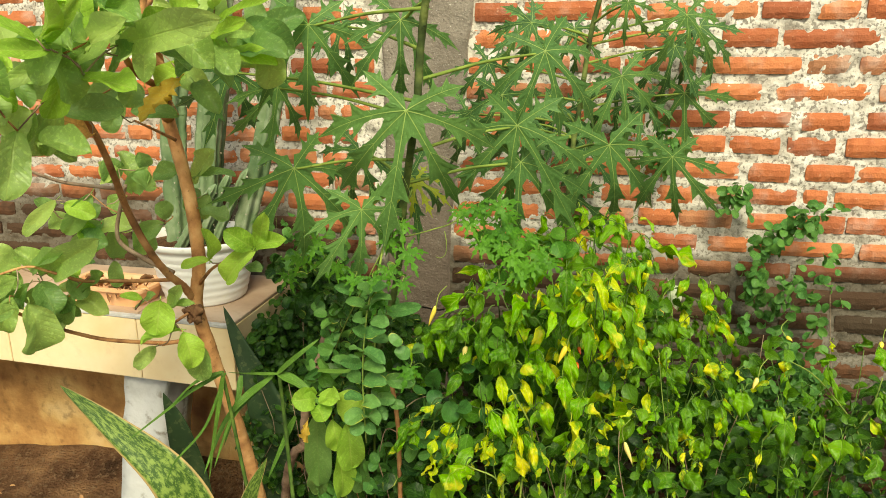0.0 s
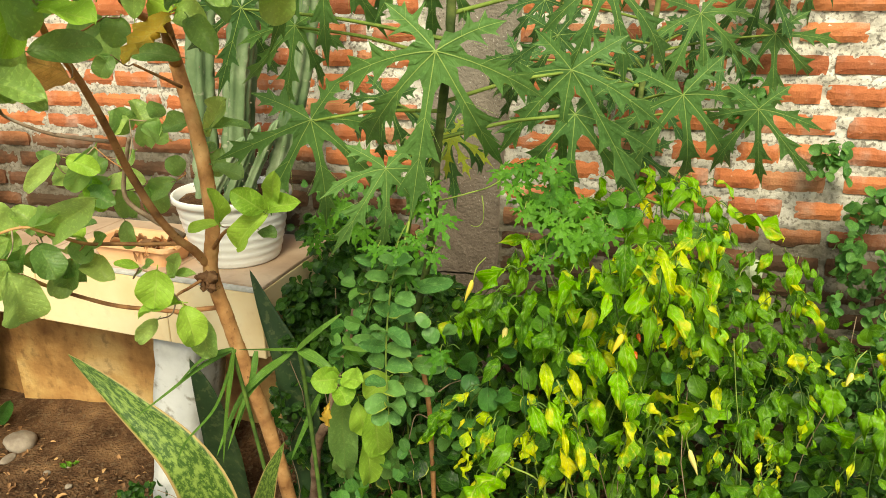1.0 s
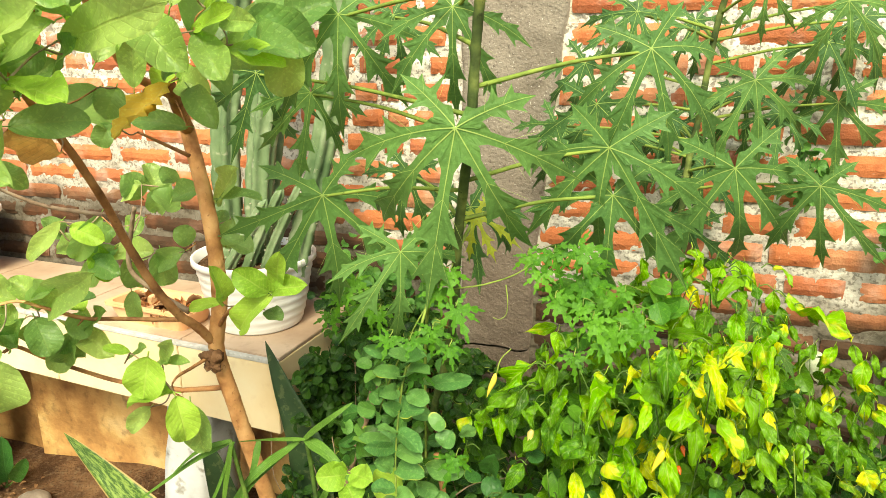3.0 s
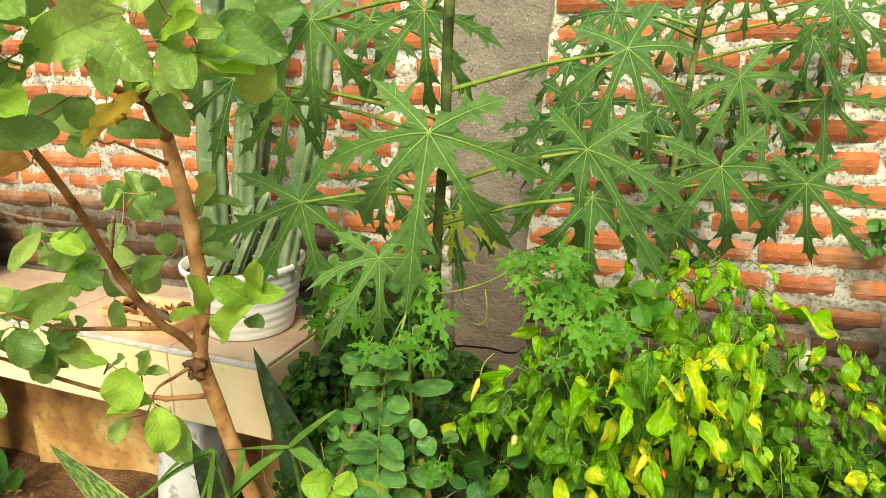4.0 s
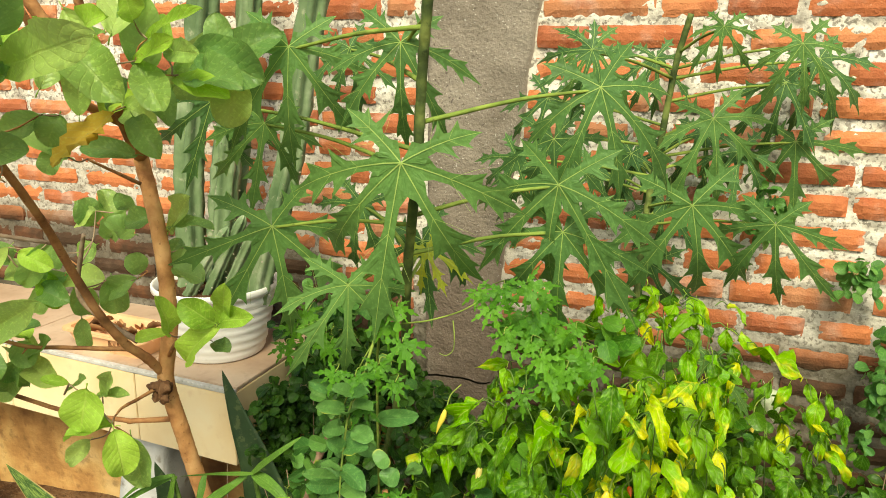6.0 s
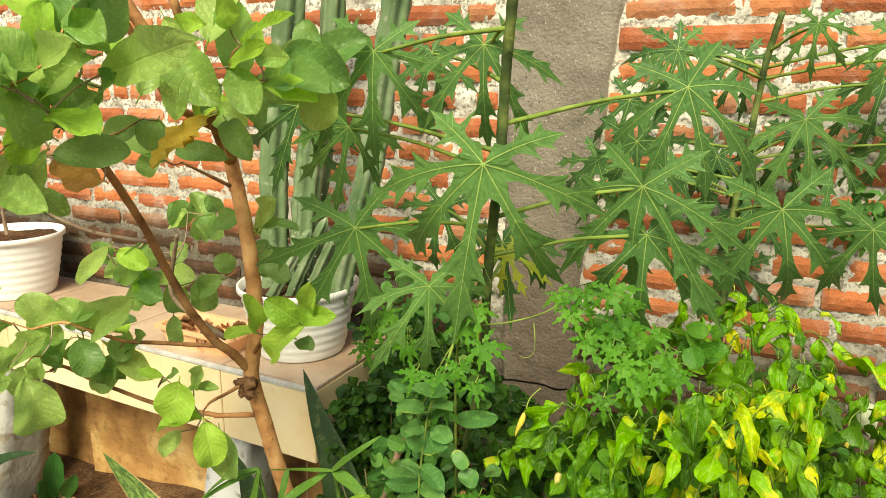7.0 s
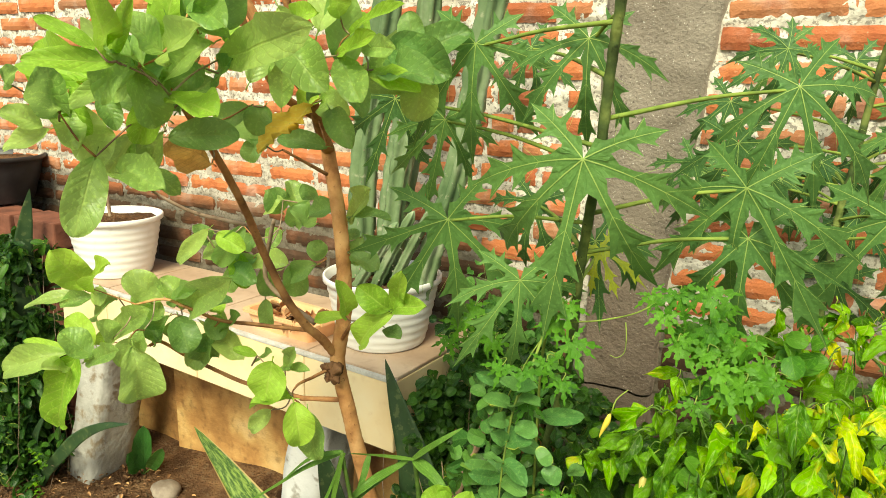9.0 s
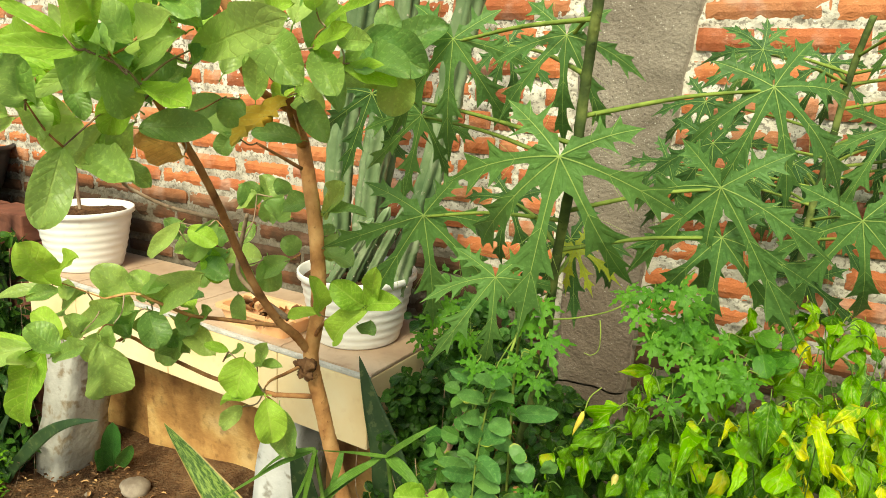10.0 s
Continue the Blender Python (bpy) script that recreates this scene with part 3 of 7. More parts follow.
CHILI_LEAVES_HIGH_B = [
    (0.182, 1.195, 0.819, 0.201, 1.149, 0.824, 0.021, 2),
    (0.286, 1.373, 0.778, 0.309, 1.334, 0.767, 0.022, 0),
    (0.334, 1.557, 0.779, 0.334, 1.521, 0.751, 0.027, 0),
    (0.382, 1.652, 0.775, 0.400, 1.623, 0.731, 0.034, 3),
    (0.215, 1.473, 0.932, 0.236, 1.426, 0.909, 0.032, 0),
    (0.228, 1.551, 0.948, 0.231, 1.539, 0.915, 0.032, 0),
    (0.250, 1.541, 0.948, 0.291, 1.502, 0.906, 0.028, 1),
    (0.191, 1.528, 0.962, 0.198, 1.509, 0.918, 0.037, 1),
    (0.192, 1.474, 0.919, 0.212, 1.450, 0.897, 0.030, 2),
    (0.157, 1.475, 0.902, 0.180, 1.437, 0.888, 0.025, 0),
    (0.115, 1.444, 0.908, 0.149, 1.408, 0.928, 0.029, 0),
    (0.243, 1.538, 0.913, 0.267, 1.492, 0.921, 0.025, 0),
]
CHILI_LEAVES_HIGH_C = [
    (0.178, 1.369, 0.883, 0.238, 1.299, 0.910, 0.022, 0),
    (0.223, 1.426, 0.903, 0.218, 1.352, 0.881, 0.026, 0),
    (0.025, 1.231, 0.818, 0.036, 1.191, 0.804, 0.033, 0),
    (0.045, 1.249, 0.773, 0.066, 1.210, 0.761, 0.022, 1),
    (-0.072, 1.258, 0.769, -0.074, 1.231, 0.744, 0.022, 1),
    (-0.052, 1.259, 0.774, -0.041, 1.219, 0.758, 0.026, 1),
    (-0.027, 1.247, 0.785, -0.012, 1.210, 0.764, 0.023, 1),
    (-0.009, 1.246, 0.795, 0.001, 1.221, 0.770, 0.021, 0),
    (0.077, 1.227, 0.783, 0.101, 1.194, 0.755, 0.029, 0),
    (0.128, 1.241, 0.764, 0.131, 1.198, 0.753, 0.025, 1),
    (0.082, 1.278, 0.773, 0.095, 1.250, 0.757, 0.027, 0),
    (0.105, 1.294, 0.802, 0.123, 1.257, 0.781, 0.026, 1),
]
CHILI_LEAVES_HIGH_D = [
    (0.203, 1.303, 0.883, 0.190, 1.256, 0.879, 0.022, 0),
    (0.143, 1.412, 0.880, 0.177, 1.365, 0.893, 0.022, 0),
    (0.119, 1.354, 0.904, 0.119, 1.315, 0.881, 0.025, 0),
    (0.169, 1.274, 0.885, 0.157, 1.231, 0.872, 0.023, 0),
    (0.245, 1.382, 0.872, 0.256, 1.363, 0.865, 0.020, 1),
    (0.154, 1.254, 0.872, 0.138, 1.217, 0.871, 0.020, 2),
    (0.306, 1.445, 0.883, 0.331, 1.418, 0.869, 0.022, 0),
    (0.359, 1.583, 0.719, 0.377, 1.558, 0.696, 0.026, 0),
    (0.409, 1.601, 0.768, 0.419, 1.561, 0.752, 0.027, 0),
    (0.391, 1.591, 0.788, 0.407, 1.573, 0.780, 0.021, 0),
    (0.448, 1.578, 0.768, 0.464, 1.554, 0.744, 0.027, 0),
    (0.469, 1.574, 0.788, 0.482, 1.555, 0.782, 0.021, 0),
]
CHILI_LEAVES_HIGH_E = [
    (0.405, 1.496, 0.718, 0.410, 1.463, 0.682, 0.030, 0),
    (0.455, 1.543, 0.706, 0.472, 1.520, 0.682, 0.027, 0),
    (0.360, 1.478, 0.686, 0.374, 1.451, 0.668, 0.022, 2),
    (0.447, 1.499, 0.662, 0.465, 1.459, 0.684, 0.023, 2),
]
CHILI_LEAVES_HIGH = CHILI_LEAVES_HIGH_A + CHILI_LEAVES_HIGH_B + CHILI_LEAVES_HIGH_C + CHILI_LEAVES_HIGH_D + CHILI_LEAVES_HIGH_E
CHILI_LEAVES_LOW_A = [
    (0.083, 1.220, 0.738, 0.098, 1.193, 0.688, 0.026, 2),
    (0.120, 1.217, 0.729, 0.145, 1.183, 0.703, 0.027, 2),
    (0.125, 1.233, 0.685, 0.126, 1.201, 0.676, 0.023, 2),
    (0.140, 1.230, 0.766, 0.163, 1.185, 0.737, 0.028, 1),
    (0.207, 1.143, 0.708, 0.213, 1.104, 0.655, 0.029, 2),
    (0.230, 1.134, 0.744, 0.266, 1.062, 0.801, 0.018, 1),
    (0.264, 1.149, 0.714, 0.287, 1.068, 0.792, 0.021, 1),
    (0.257, 1.122, 0.722, 0.261, 1.091, 0.713, 0.026, 2),
    (0.277, 1.136, 0.725, 0.282, 1.119, 0.712, 0.016, 2),
    (0.249, 1.135, 0.684, 0.264, 1.110, 0.663, 0.022, 2),
    (0.144, 1.166, 0.651, 0.155, 1.149, 0.606, 0.020, 2),
    (0.090, 1.184, 0.675, 0.097, 1.170, 0.652, 0.019, 2),
]
CHILI_LEAVES_LOW_B = [
    (0.117, 1.181, 0.662, 0.114, 1.168, 0.632, 0.018, 2),
    (0.067, 1.203, 0.612, 0.070, 1.190, 0.584, 0.021, 2),
    (0.382, 1.192, 0.647, 0.378, 1.155, 0.618, 0.026, 2),
    (0.329, 1.207, 0.648, 0.334, 1.194, 0.622, 0.021, 2),
    (0.435, 1.383, 0.721, 0.448, 1.372, 0.694, 0.033, 2),
    (0.467, 1.407, 0.700, 0.472, 1.403, 0.682, 0.023, 2),
    (0.490, 1.411, 0.700, 0.493, 1.408, 0.677, 0.018, 2),
    (0.365, 1.409, 0.717, 0.360, 1.394, 0.692, 0.030, 2),
    (0.282, 1.312, 0.791, 0.281, 1.276, 0.760, 0.036, 0),
    (0.400, 1.386, 0.764, 0.397, 1.351, 0.730, 0.033, 0),
    (0.276, 1.329, 0.741, 0.274, 1.314, 0.717, 0.020, 2),
    (0.177, 1.228, 0.788, 0.176, 1.198, 0.773, 0.014, 2),
]
CHILI_LEAVES_LOW_C = [
    (0.595, 1.513, 0.686, 0.588, 1.500, 0.656, 0.028, 2),
    (0.707, 1.650, 0.679, 0.711, 1.647, 0.655, 0.020, 2),
    (0.498, 1.388, 0.669, 0.495, 1.355, 0.629, 0.041, 0),
    (0.549, 1.341, 0.658, 0.526, 1.310, 0.639, 0.035, 0),
    (0.560, 1.335, 0.648, 0.561, 1.309, 0.590, 0.035, 0),
    (0.636, 1.386, 0.569, 0.617, 1.334, 0.546, 0.043, 0),
    (0.653, 1.335, 0.623, 0.641, 1.297, 0.594, 0.039, 0),
    (0.699, 1.325, 0.606, 0.686, 1.286, 0.577, 0.036, 0),
    (0.220, 1.169, 0.739, 0.211, 1.145, 0.704, 0.026, 1),
    (0.388, 1.419, 0.700, 0.375, 1.391, 0.674, 0.030, 0),
    (0.346, 1.381, 0.691, 0.337, 1.367, 0.659, 0.028, 0),
    (0.312, 1.234, 0.694, 0.318, 1.216, 0.682, 0.027, 0),
]
CHILI_LEAVES_LOW_D = [
    (0.365, 1.248, 0.680, 0.370, 1.210, 0.656, 0.029, 0),
    (0.402, 1.326, 0.671, 0.398, 1.305, 0.631, 0.029, 0),
    (0.449, 1.339, 0.655, 0.457, 1.305, 0.623, 0.031, 0),
    (0.656, 1.525, 0.679, 0.671, 1.493, 0.710, 0.028, 1),
    (0.718, 1.548, 0.706, 0.740, 1.519, 0.731, 0.031, 0),
    (0.756, 1.526, 0.718, 0.767, 1.520, 0.676, 0.036, 1),
    (0.192, 1.125, 0.790, 0.201, 1.093, 0.751, 0.027, 1),
    (0.163, 1.140, 0.735, 0.178, 1.118, 0.702, 0.026, 1),
    (0.113, 1.128, 0.648, 0.110, 1.116, 0.614, 0.026, 0),
    (0.079, 0.941, 0.739, 0.056, 0.914, 0.708, 0.049, 1),
    (0.337, 1.140, 0.643, 0.362, 1.131, 0.612, 0.036, 0),
    (0.384, 1.149, 0.637, 0.406, 1.137, 0.615, 0.033, 0),
]
CHILI_LEAVES_LOW_E = [
    (0.554, 1.205, 0.618, 0.542, 1.189, 0.593, 0.032, 0),
]
CHILI_LEAVES_LOW = CHILI_LEAVES_LOW_A + CHILI_LEAVES_LOW_B + CHILI_LEAVES_LOW_C + CHILI_LEAVES_LOW_D + CHILI_LEAVES_LOW_E
KATUK_LEAVES_A = [
    (-0.106, 1.138, 0.902, -0.129, 1.106, 0.918, 0.028),
    (-0.110, 1.137, 0.894, -0.071, 1.108, 0.926, 0.029),
    (-0.119, 1.135, 0.879, -0.136, 1.102, 0.902, 0.031),
    (-0.119, 1.134, 0.874, -0.069, 1.107, 0.906, 0.036),
    (-0.111, 1.134, 0.854, -0.072, 1.116, 0.851, 0.038),
    (-0.123, 1.134, 0.857, -0.134, 1.102, 0.874, 0.031),
    (-0.120, 1.132, 0.828, -0.144, 1.095, 0.855, 0.030),
    (-0.120, 1.132, 0.828, -0.079, 1.105, 0.850, 0.032),
    (-0.124, 1.130, 0.803, -0.138, 1.096, 0.821, 0.033),
    (-0.123, 1.131, 0.801, -0.076, 1.111, 0.801, 0.037),
    (-0.065, 1.138, 0.828, -0.080, 1.112, 0.826, 0.041),
    (-0.054, 1.139, 0.812, -0.070, 1.114, 0.801, 0.037),
]
KATUK_LEAVES_B = [
    (-0.125, 1.130, 0.777, -0.144, 1.088, 0.812, 0.030),
    (-0.123, 1.130, 0.777, -0.083, 1.109, 0.776, 0.033),
    (-0.128, 1.129, 0.751, -0.155, 1.089, 0.776, 0.039),
    (-0.126, 1.129, 0.751, -0.075, 1.105, 0.761, 0.039),
    (-0.127, 1.128, 0.723, -0.151, 1.094, 0.730, 0.039),
    (-0.125, 1.128, 0.714, -0.079, 1.102, 0.728, 0.039),
    (-0.126, 1.128, 0.696, -0.151, 1.097, 0.691, 0.040),
    (-0.124, 1.128, 0.691, -0.077, 1.103, 0.701, 0.039),
    (-0.124, 1.128, 0.673, -0.140, 1.098, 0.670, 0.037),
    (-0.122, 1.128, 0.673, -0.092, 1.107, 0.664, 0.031),
]
KATUK_LEAVES = KATUK_LEAVES_A + KATUK_LEAVES_B
KATUK_STEM = [(-0.094, 1.190, 0.959), (-0.104, 1.155, 0.921), (-0.116, 1.140, 0.876), (-0.123, 1.132, 0.811), (-0.125, 1.126, 0.743), (-0.123, 1.127, 0.640)]
PAPAYA_LEAVES = [
    (-0.210, 1.183, 1.301, -0.211, 1.180, 1.191, 0.124, 0),
    (-0.063, 1.171, 1.306, -0.068, 1.164, 1.213, 0.105, 0),
    (-0.048, 1.138, 1.180, -0.063, 1.132, 1.027, 0.143, 0),
    (-0.256, 1.203, 1.079, -0.244, 1.219, 0.938, 0.137, 0),
    (0.133, 1.313, 1.260, 0.170, 1.310, 1.148, 0.124, 0),
    (0.096, 1.280, 1.146, 0.075, 1.276, 1.011, 0.140, 0),
    (0.258, 1.754, 1.202, 0.288, 1.748, 1.088, 0.133, 0),
    (0.240, 1.660, 1.068, 0.264, 1.674, 0.906, 0.159, 0),
    (0.397, 1.849, 1.162, 0.415, 1.854, 1.047, 0.128, 0),
    (0.367, 1.660, 1.047, 0.372, 1.665, 0.929, 0.124, 0),
    (0.101, 1.297, 1.085, 0.101, 1.293, 0.962, 0.119, 0),
    (-0.134, 1.176, 1.022, -0.126, 1.172, 0.920, 0.100, 0),
]
PAPAYA_LEAVES_BACK = [
    (0.376, 1.699, 1.323, 0.389, 1.694, 1.237, 0.102, 0),
    (0.095, 1.466, 1.306, 0.042, 1.450, 1.262, 0.092, 1),
    (0.035, 1.530, 1.176, 0.047, 1.543, 1.073, 0.140, 1),
    (-0.402, 1.287, 1.228, -0.436, 1.285, 1.119, 0.096, 1),
    (-0.308, 1.274, 1.203, -0.315, 1.269, 1.111, 0.100, 0),
    (0.261, 1.647, 1.346, 0.258, 1.643, 1.285, 0.073, 0),
    (0.166, 1.869, 0.912, 0.140, 1.879, 0.802, 0.133, 1),
    (-0.060, 1.678, 1.125, -0.089, 1.677, 1.044, 0.119, 1),
    (0.292, 1.506, 0.866, 0.298, 1.489, 0.785, 0.089, 0),
    (-0.179, 1.305, 1.095, -0.203, 1.294, 1.016, 0.101, 1),
    (-0.086, 1.297, 1.056, -0.062, 1.297, 0.964, 0.089, 1),
    (-0.219, 1.354, 1.304, -0.197, 1.357, 1.236, 0.075, 1),
    (0.055, 1.720, 1.316, 0.065, 1.710, 1.231, 0.090, 0),
    (-0.036, 1.800, 1.227, -0.055, 1.790, 1.134, 0.085, 1),
    (-0.069, 1.800, 1.099, -0.050, 1.790, 1.015, 0.085, 1),
    (0.123, 1.800, 1.131, 0.104, 1.791, 1.041, 0.085, 1),
    (0.153, 1.800, 1.300, 0.171, 1.791, 1.222, 0.085, 1),
]
PAPAYA_STEM_ONE = [(-0.124, 1.320, 0.848), (-0.084, 1.240, 1.010), (-0.055, 1.190, 1.122), (-0.037, 1.160, 1.191), (-0.025, 1.140, 1.274), (-0.013, 1.120, 1.328), (0.004, 1.095, 1.420), (0.020, 1.075, 1.560)]
PAPAYA_STEM_TWO = [(0.156, 1.820, 0.610), (0.153, 1.800, 0.873), (0.160, 1.780, 1.038), (0.172, 1.770, 1.130), (0.189, 1.750, 1.282), (0.208, 1.730, 1.369)]
LACY_LEAVES_A = [
    (0.040, 1.245, 1.020, 0.054, 1.237, 0.982, 0.045),
    (0.070, 1.247, 1.029, 0.091, 1.237, 0.996, 0.043),
    (0.079, 1.291, 1.003, 0.091, 1.281, 0.971, 0.038),
    (0.096, 1.219, 0.949, 0.112, 1.207, 0.923, 0.036),
    (0.127, 1.228, 0.935, 0.115, 1.214, 0.904, 0.040),
    (0.073, 1.236, 0.891, 0.076, 1.223, 0.863, 0.033),
    (-0.060, 1.170, 0.962, -0.039, 1.161, 0.929, 0.043),
    (-0.088, 1.184, 0.979, -0.079, 1.172, 0.948, 0.037),
    (-0.109, 1.142, 0.922, -0.089, 1.130, 0.897, 0.037),
    (-0.140, 1.151, 0.918, -0.146, 1.136, 0.893, 0.033),
    (-0.089, 1.166, 0.930, -0.086, 1.154, 0.899, 0.037),
]
LACY_LEAVES_B = [
    (-0.259, 1.290, 0.937, -0.264, 1.278, 0.903, 0.040),
    (-0.222, 1.286, 0.895, -0.217, 1.275, 0.862, 0.039),
    (-0.070, 1.178, 1.004, -0.064, 1.166, 0.974, 0.037),
    (0.081, 1.237, 0.958, 0.072, 1.220, 0.938, 0.029),
    (0.043, 1.277, 0.962, 0.037, 1.264, 0.929, 0.039),
    (0.137, 1.273, 0.945, 0.133, 1.258, 0.918, 0.033),
    (0.005, 1.255, 1.010, 0.022, 1.243, 0.985, 0.033),
    (-0.264, 1.330, 0.888, -0.250, 1.319, 0.855, 0.040),
    (-0.328, 1.371, 0.876, -0.336, 1.358, 0.843, 0.039),
    (-0.371, 1.404, 0.829, -0.355, 1.394, 0.796, 0.040),
    (-0.099, 1.144, 0.886, -0.104, 1.129, 0.862, 0.032),
    (-0.066, 1.163, 0.912, -0.057, 1.150, 0.888, 0.032),
    (-0.050, 1.143, 0.775, -0.058, 1.129, 0.745, 0.037),
]
LACY_LEAVES_C = [
    (0.099, 1.288, 0.953, 0.088, 1.272, 0.929, 0.033),
    (0.027, 1.241, 0.994, 0.043, 1.229, 0.969, 0.035),
]
LACY_LEAVES = LACY_LEAVES_A + LACY_LEAVES_B + LACY_LEAVES_C
LACY_STEM_ONE = [(-0.268, 1.375, 0.686), (-0.140, 1.206, 0.892), (-0.101, 1.213, 0.956), (-0.022, 1.164, 0.996), (0.003, 1.213, 0.997), (0.037, 1.271, 1.013), (0.070, 1.316, 0.995)]
LACY_STEM_TWO = [(0.050, 1.404, 0.728), (0.068, 1.275, 0.877), (0.085, 1.255, 0.941), (0.068, 1.293, 0.994), (0.081, 1.299, 1.016)]
LACY_TENDRIL = [(-0.004, 1.192, 0.989), (0.000, 1.186, 0.974), (-0.001, 1.186, 0.955), (-0.008, 1.182, 0.948), (-0.016, 1.180, 0.950)]
SNAKE_FRONT = [(-0.457, 1.151, 0.395), (-0.496, 1.138, 0.514), (-0.600, 1.138, 0.602), (-0.708, 1.139, 0.679)]
SNAKE_SMALL = [(-0.413, 1.218, 0.335), (-0.366, 1.176, 0.471), (-0.312, 1.146, 0.578)]
SNAKE_DARK = [(-0.762, 1.612, -0.014), (-0.723, 1.544, 0.224), (-0.717, 1.497, 0.392), (-0.738, 1.480, 0.494)]
SNAKE_BENCH = [(-0.482, 1.500, 0.428), (-0.501, 1.500, 0.516), (-0.539, 1.500, 0.610), (-0.576, 1.500, 0.712)]
BLADE_A = [(-0.317, 1.224, 0.700), (-0.270, 1.212, 0.688), (-0.229, 1.206, 0.652)]
BLADE_B = [(-0.321, 1.224, 0.699), (-0.274, 1.215, 0.743), (-0.240, 1.234, 0.771)]
BLADE_C = [(-0.327, 1.223, 0.699), (-0.351, 1.181, 0.676), (-0.374, 1.143, 0.643), (-0.403, 1.122, 0.558)]
BLADE_D = [(-0.333, 1.225, 0.691), (-0.354, 1.157, 0.679), (-0.393, 1.146, 0.627), (-0.417, 1.111, 0.551)]
BLADE_E = [(-0.361, 1.107, 0.753), (-0.396, 1.083, 0.742), (-0.446, 1.081, 0.695)]
BLADE_F = [(-0.361, 1.108, 0.750), (-0.408, 1.088, 0.723), (-0.461, 1.084, 0.680), (-0.541, 1.083, 0.616)]
BLADE_G = [(-0.359, 1.108, 0.751), (-0.373, 1.106, 0.685), (-0.399, 1.119, 0.601), (-0.420, 1.131, 0.526)]
BLADE_H = [(-0.356, 1.109, 0.751), (-0.398, 1.102, 0.652), (-0.459, 1.095, 0.580), (-0.484, 1.097, 0.530)]
BLADE_I = [(-0.320, 1.287, 0.581), (-0.347, 1.281, 0.522), (-0.378, 1.267, 0.448)]
BLADE_J = [(-0.317, 1.224, 0.700), (-0.347, 1.180, 0.717), (-0.352, 1.109, 0.752)]
BLADE_K = [(-0.256, 1.257, 0.697), (-0.197, 1.237, 0.710), (-0.162, 1.264, 0.714)]
BLADE_L = [(-0.367, 1.178, 0.713), (-0.365, 1.156, 0.677), (-0.388, 1.135, 0.595)]
GNARLED_STEM = [(-0.487, 1.513, 0.090), (-0.435, 1.448, 0.267), (-0.405, 1.411, 0.371), (-0.377, 1.394, 0.434), (-0.361, 1.409, 0.447), (-0.358, 1.412, 0.507), (-0.352, 1.438, 0.567), (-0.339, 1.493, 0.650), (-0.339, 1.535, 0.685)]
THIN_BROWN_STEM = [(-0.134, 1.350, 0.269), (-0.124, 1.318, 0.401), (-0.106, 1.256, 0.589), (-0.108, 1.242, 0.665), (-0.114, 1.237, 0.712)]
BARE_TWIG = [(-0.085, 1.237, 0.653), (-0.066, 1.261, 0.660), (-0.028, 1.303, 0.654)]
FOOT_LEAVES = [
    (-0.260, 1.247, 0.612, -0.278, 1.284, 0.437, 0.051, 4),
    (-0.225, 1.241, 0.610, -0.218, 1.243, 0.543, 0.038, 1),
    (-0.195, 1.235, 0.608, -0.196, 1.248, 0.508, 0.051, 1),
    (-0.223, 1.257, 0.535, -0.228, 1.271, 0.427, 0.047, 1),
    (-0.164, 1.229, 0.671, -0.207, 1.226, 0.629, 0.055, 1),
    (-0.262, 1.282, 0.515, -0.296, 1.308, 0.393, 0.041, 4),
    (-0.196, 1.276, 0.527, -0.197, 1.300, 0.425, 0.040, 4),
    (-0.241, 1.207, 0.668, -0.274, 1.176, 0.675, 0.042, 1),
    (-0.234, 1.205, 0.675, -0.190, 1.186, 0.681, 0.036, 1),
    (-0.239, 1.200, 0.656, -0.218, 1.186, 0.638, 0.039, 1),
    (-0.265, 1.215, 0.668, -0.241, 1.197, 0.695, 0.026, 1),
    (-0.254, 1.195, 0.629, -0.264, 1.200, 0.580, 0.022, 2),
]
NEAR_LEAVES = [
    (0.004, 1.075, 0.554, 0.056, 1.012, 0.684, 0.048, 5),
    (0.069, 1.081, 0.530, 0.044, 1.052, 0.634, 0.022, 5),
    (0.077, 1.074, 0.520, 0.160, 1.029, 0.617, 0.045, 5),
    (-0.355, 1.188, 0.345, -0.247, 1.140, 0.461, 0.050, 5),
    (-0.106, 1.178, 0.414, -0.030, 1.141, 0.484, 0.027, 5),
    (-0.294, 1.265, 0.352, -0.234, 1.236, 0.394, 0.035, 5),
    (-0.244, 1.262, 0.383, -0.203, 1.215, 0.466, 0.030, 5),
    (0.102, 1.105, 0.510, 0.085, 1.085, 0.558, 0.025, 5),
]
ROUND_LEAVES_A = [
    (-0.059, 1.250, 0.688, -0.063, 1.227, 0.686, 0.027),
    (-0.039, 1.252, 0.691, -0.023, 1.214, 0.740, 0.030),
    (-0.040, 1.252, 0.684, -0.031, 1.237, 0.662, 0.029),
    (-0.006, 1.253, 0.686, 0.009, 1.217, 0.730, 0.029),
    (-0.009, 1.253, 0.665, -0.006, 1.243, 0.627, 0.032),
    (0.007, 1.255, 0.653, 0.032, 1.232, 0.662, 0.028),
    (0.000, 1.254, 0.605, 0.024, 1.227, 0.626, 0.017),
    (-0.005, 1.254, 0.603, -0.002, 1.233, 0.598, 0.016),
    (0.018, 1.256, 0.735, 0.031, 1.237, 0.729, 0.026),
    (0.055, 1.257, 0.699, 0.065, 1.222, 0.738, 0.018),
    (0.099, 1.260, 0.689, 0.104, 1.242, 0.675, 0.021),
    (0.116, 1.262, 0.731, 0.127, 1.245, 0.718, 0.021),
]
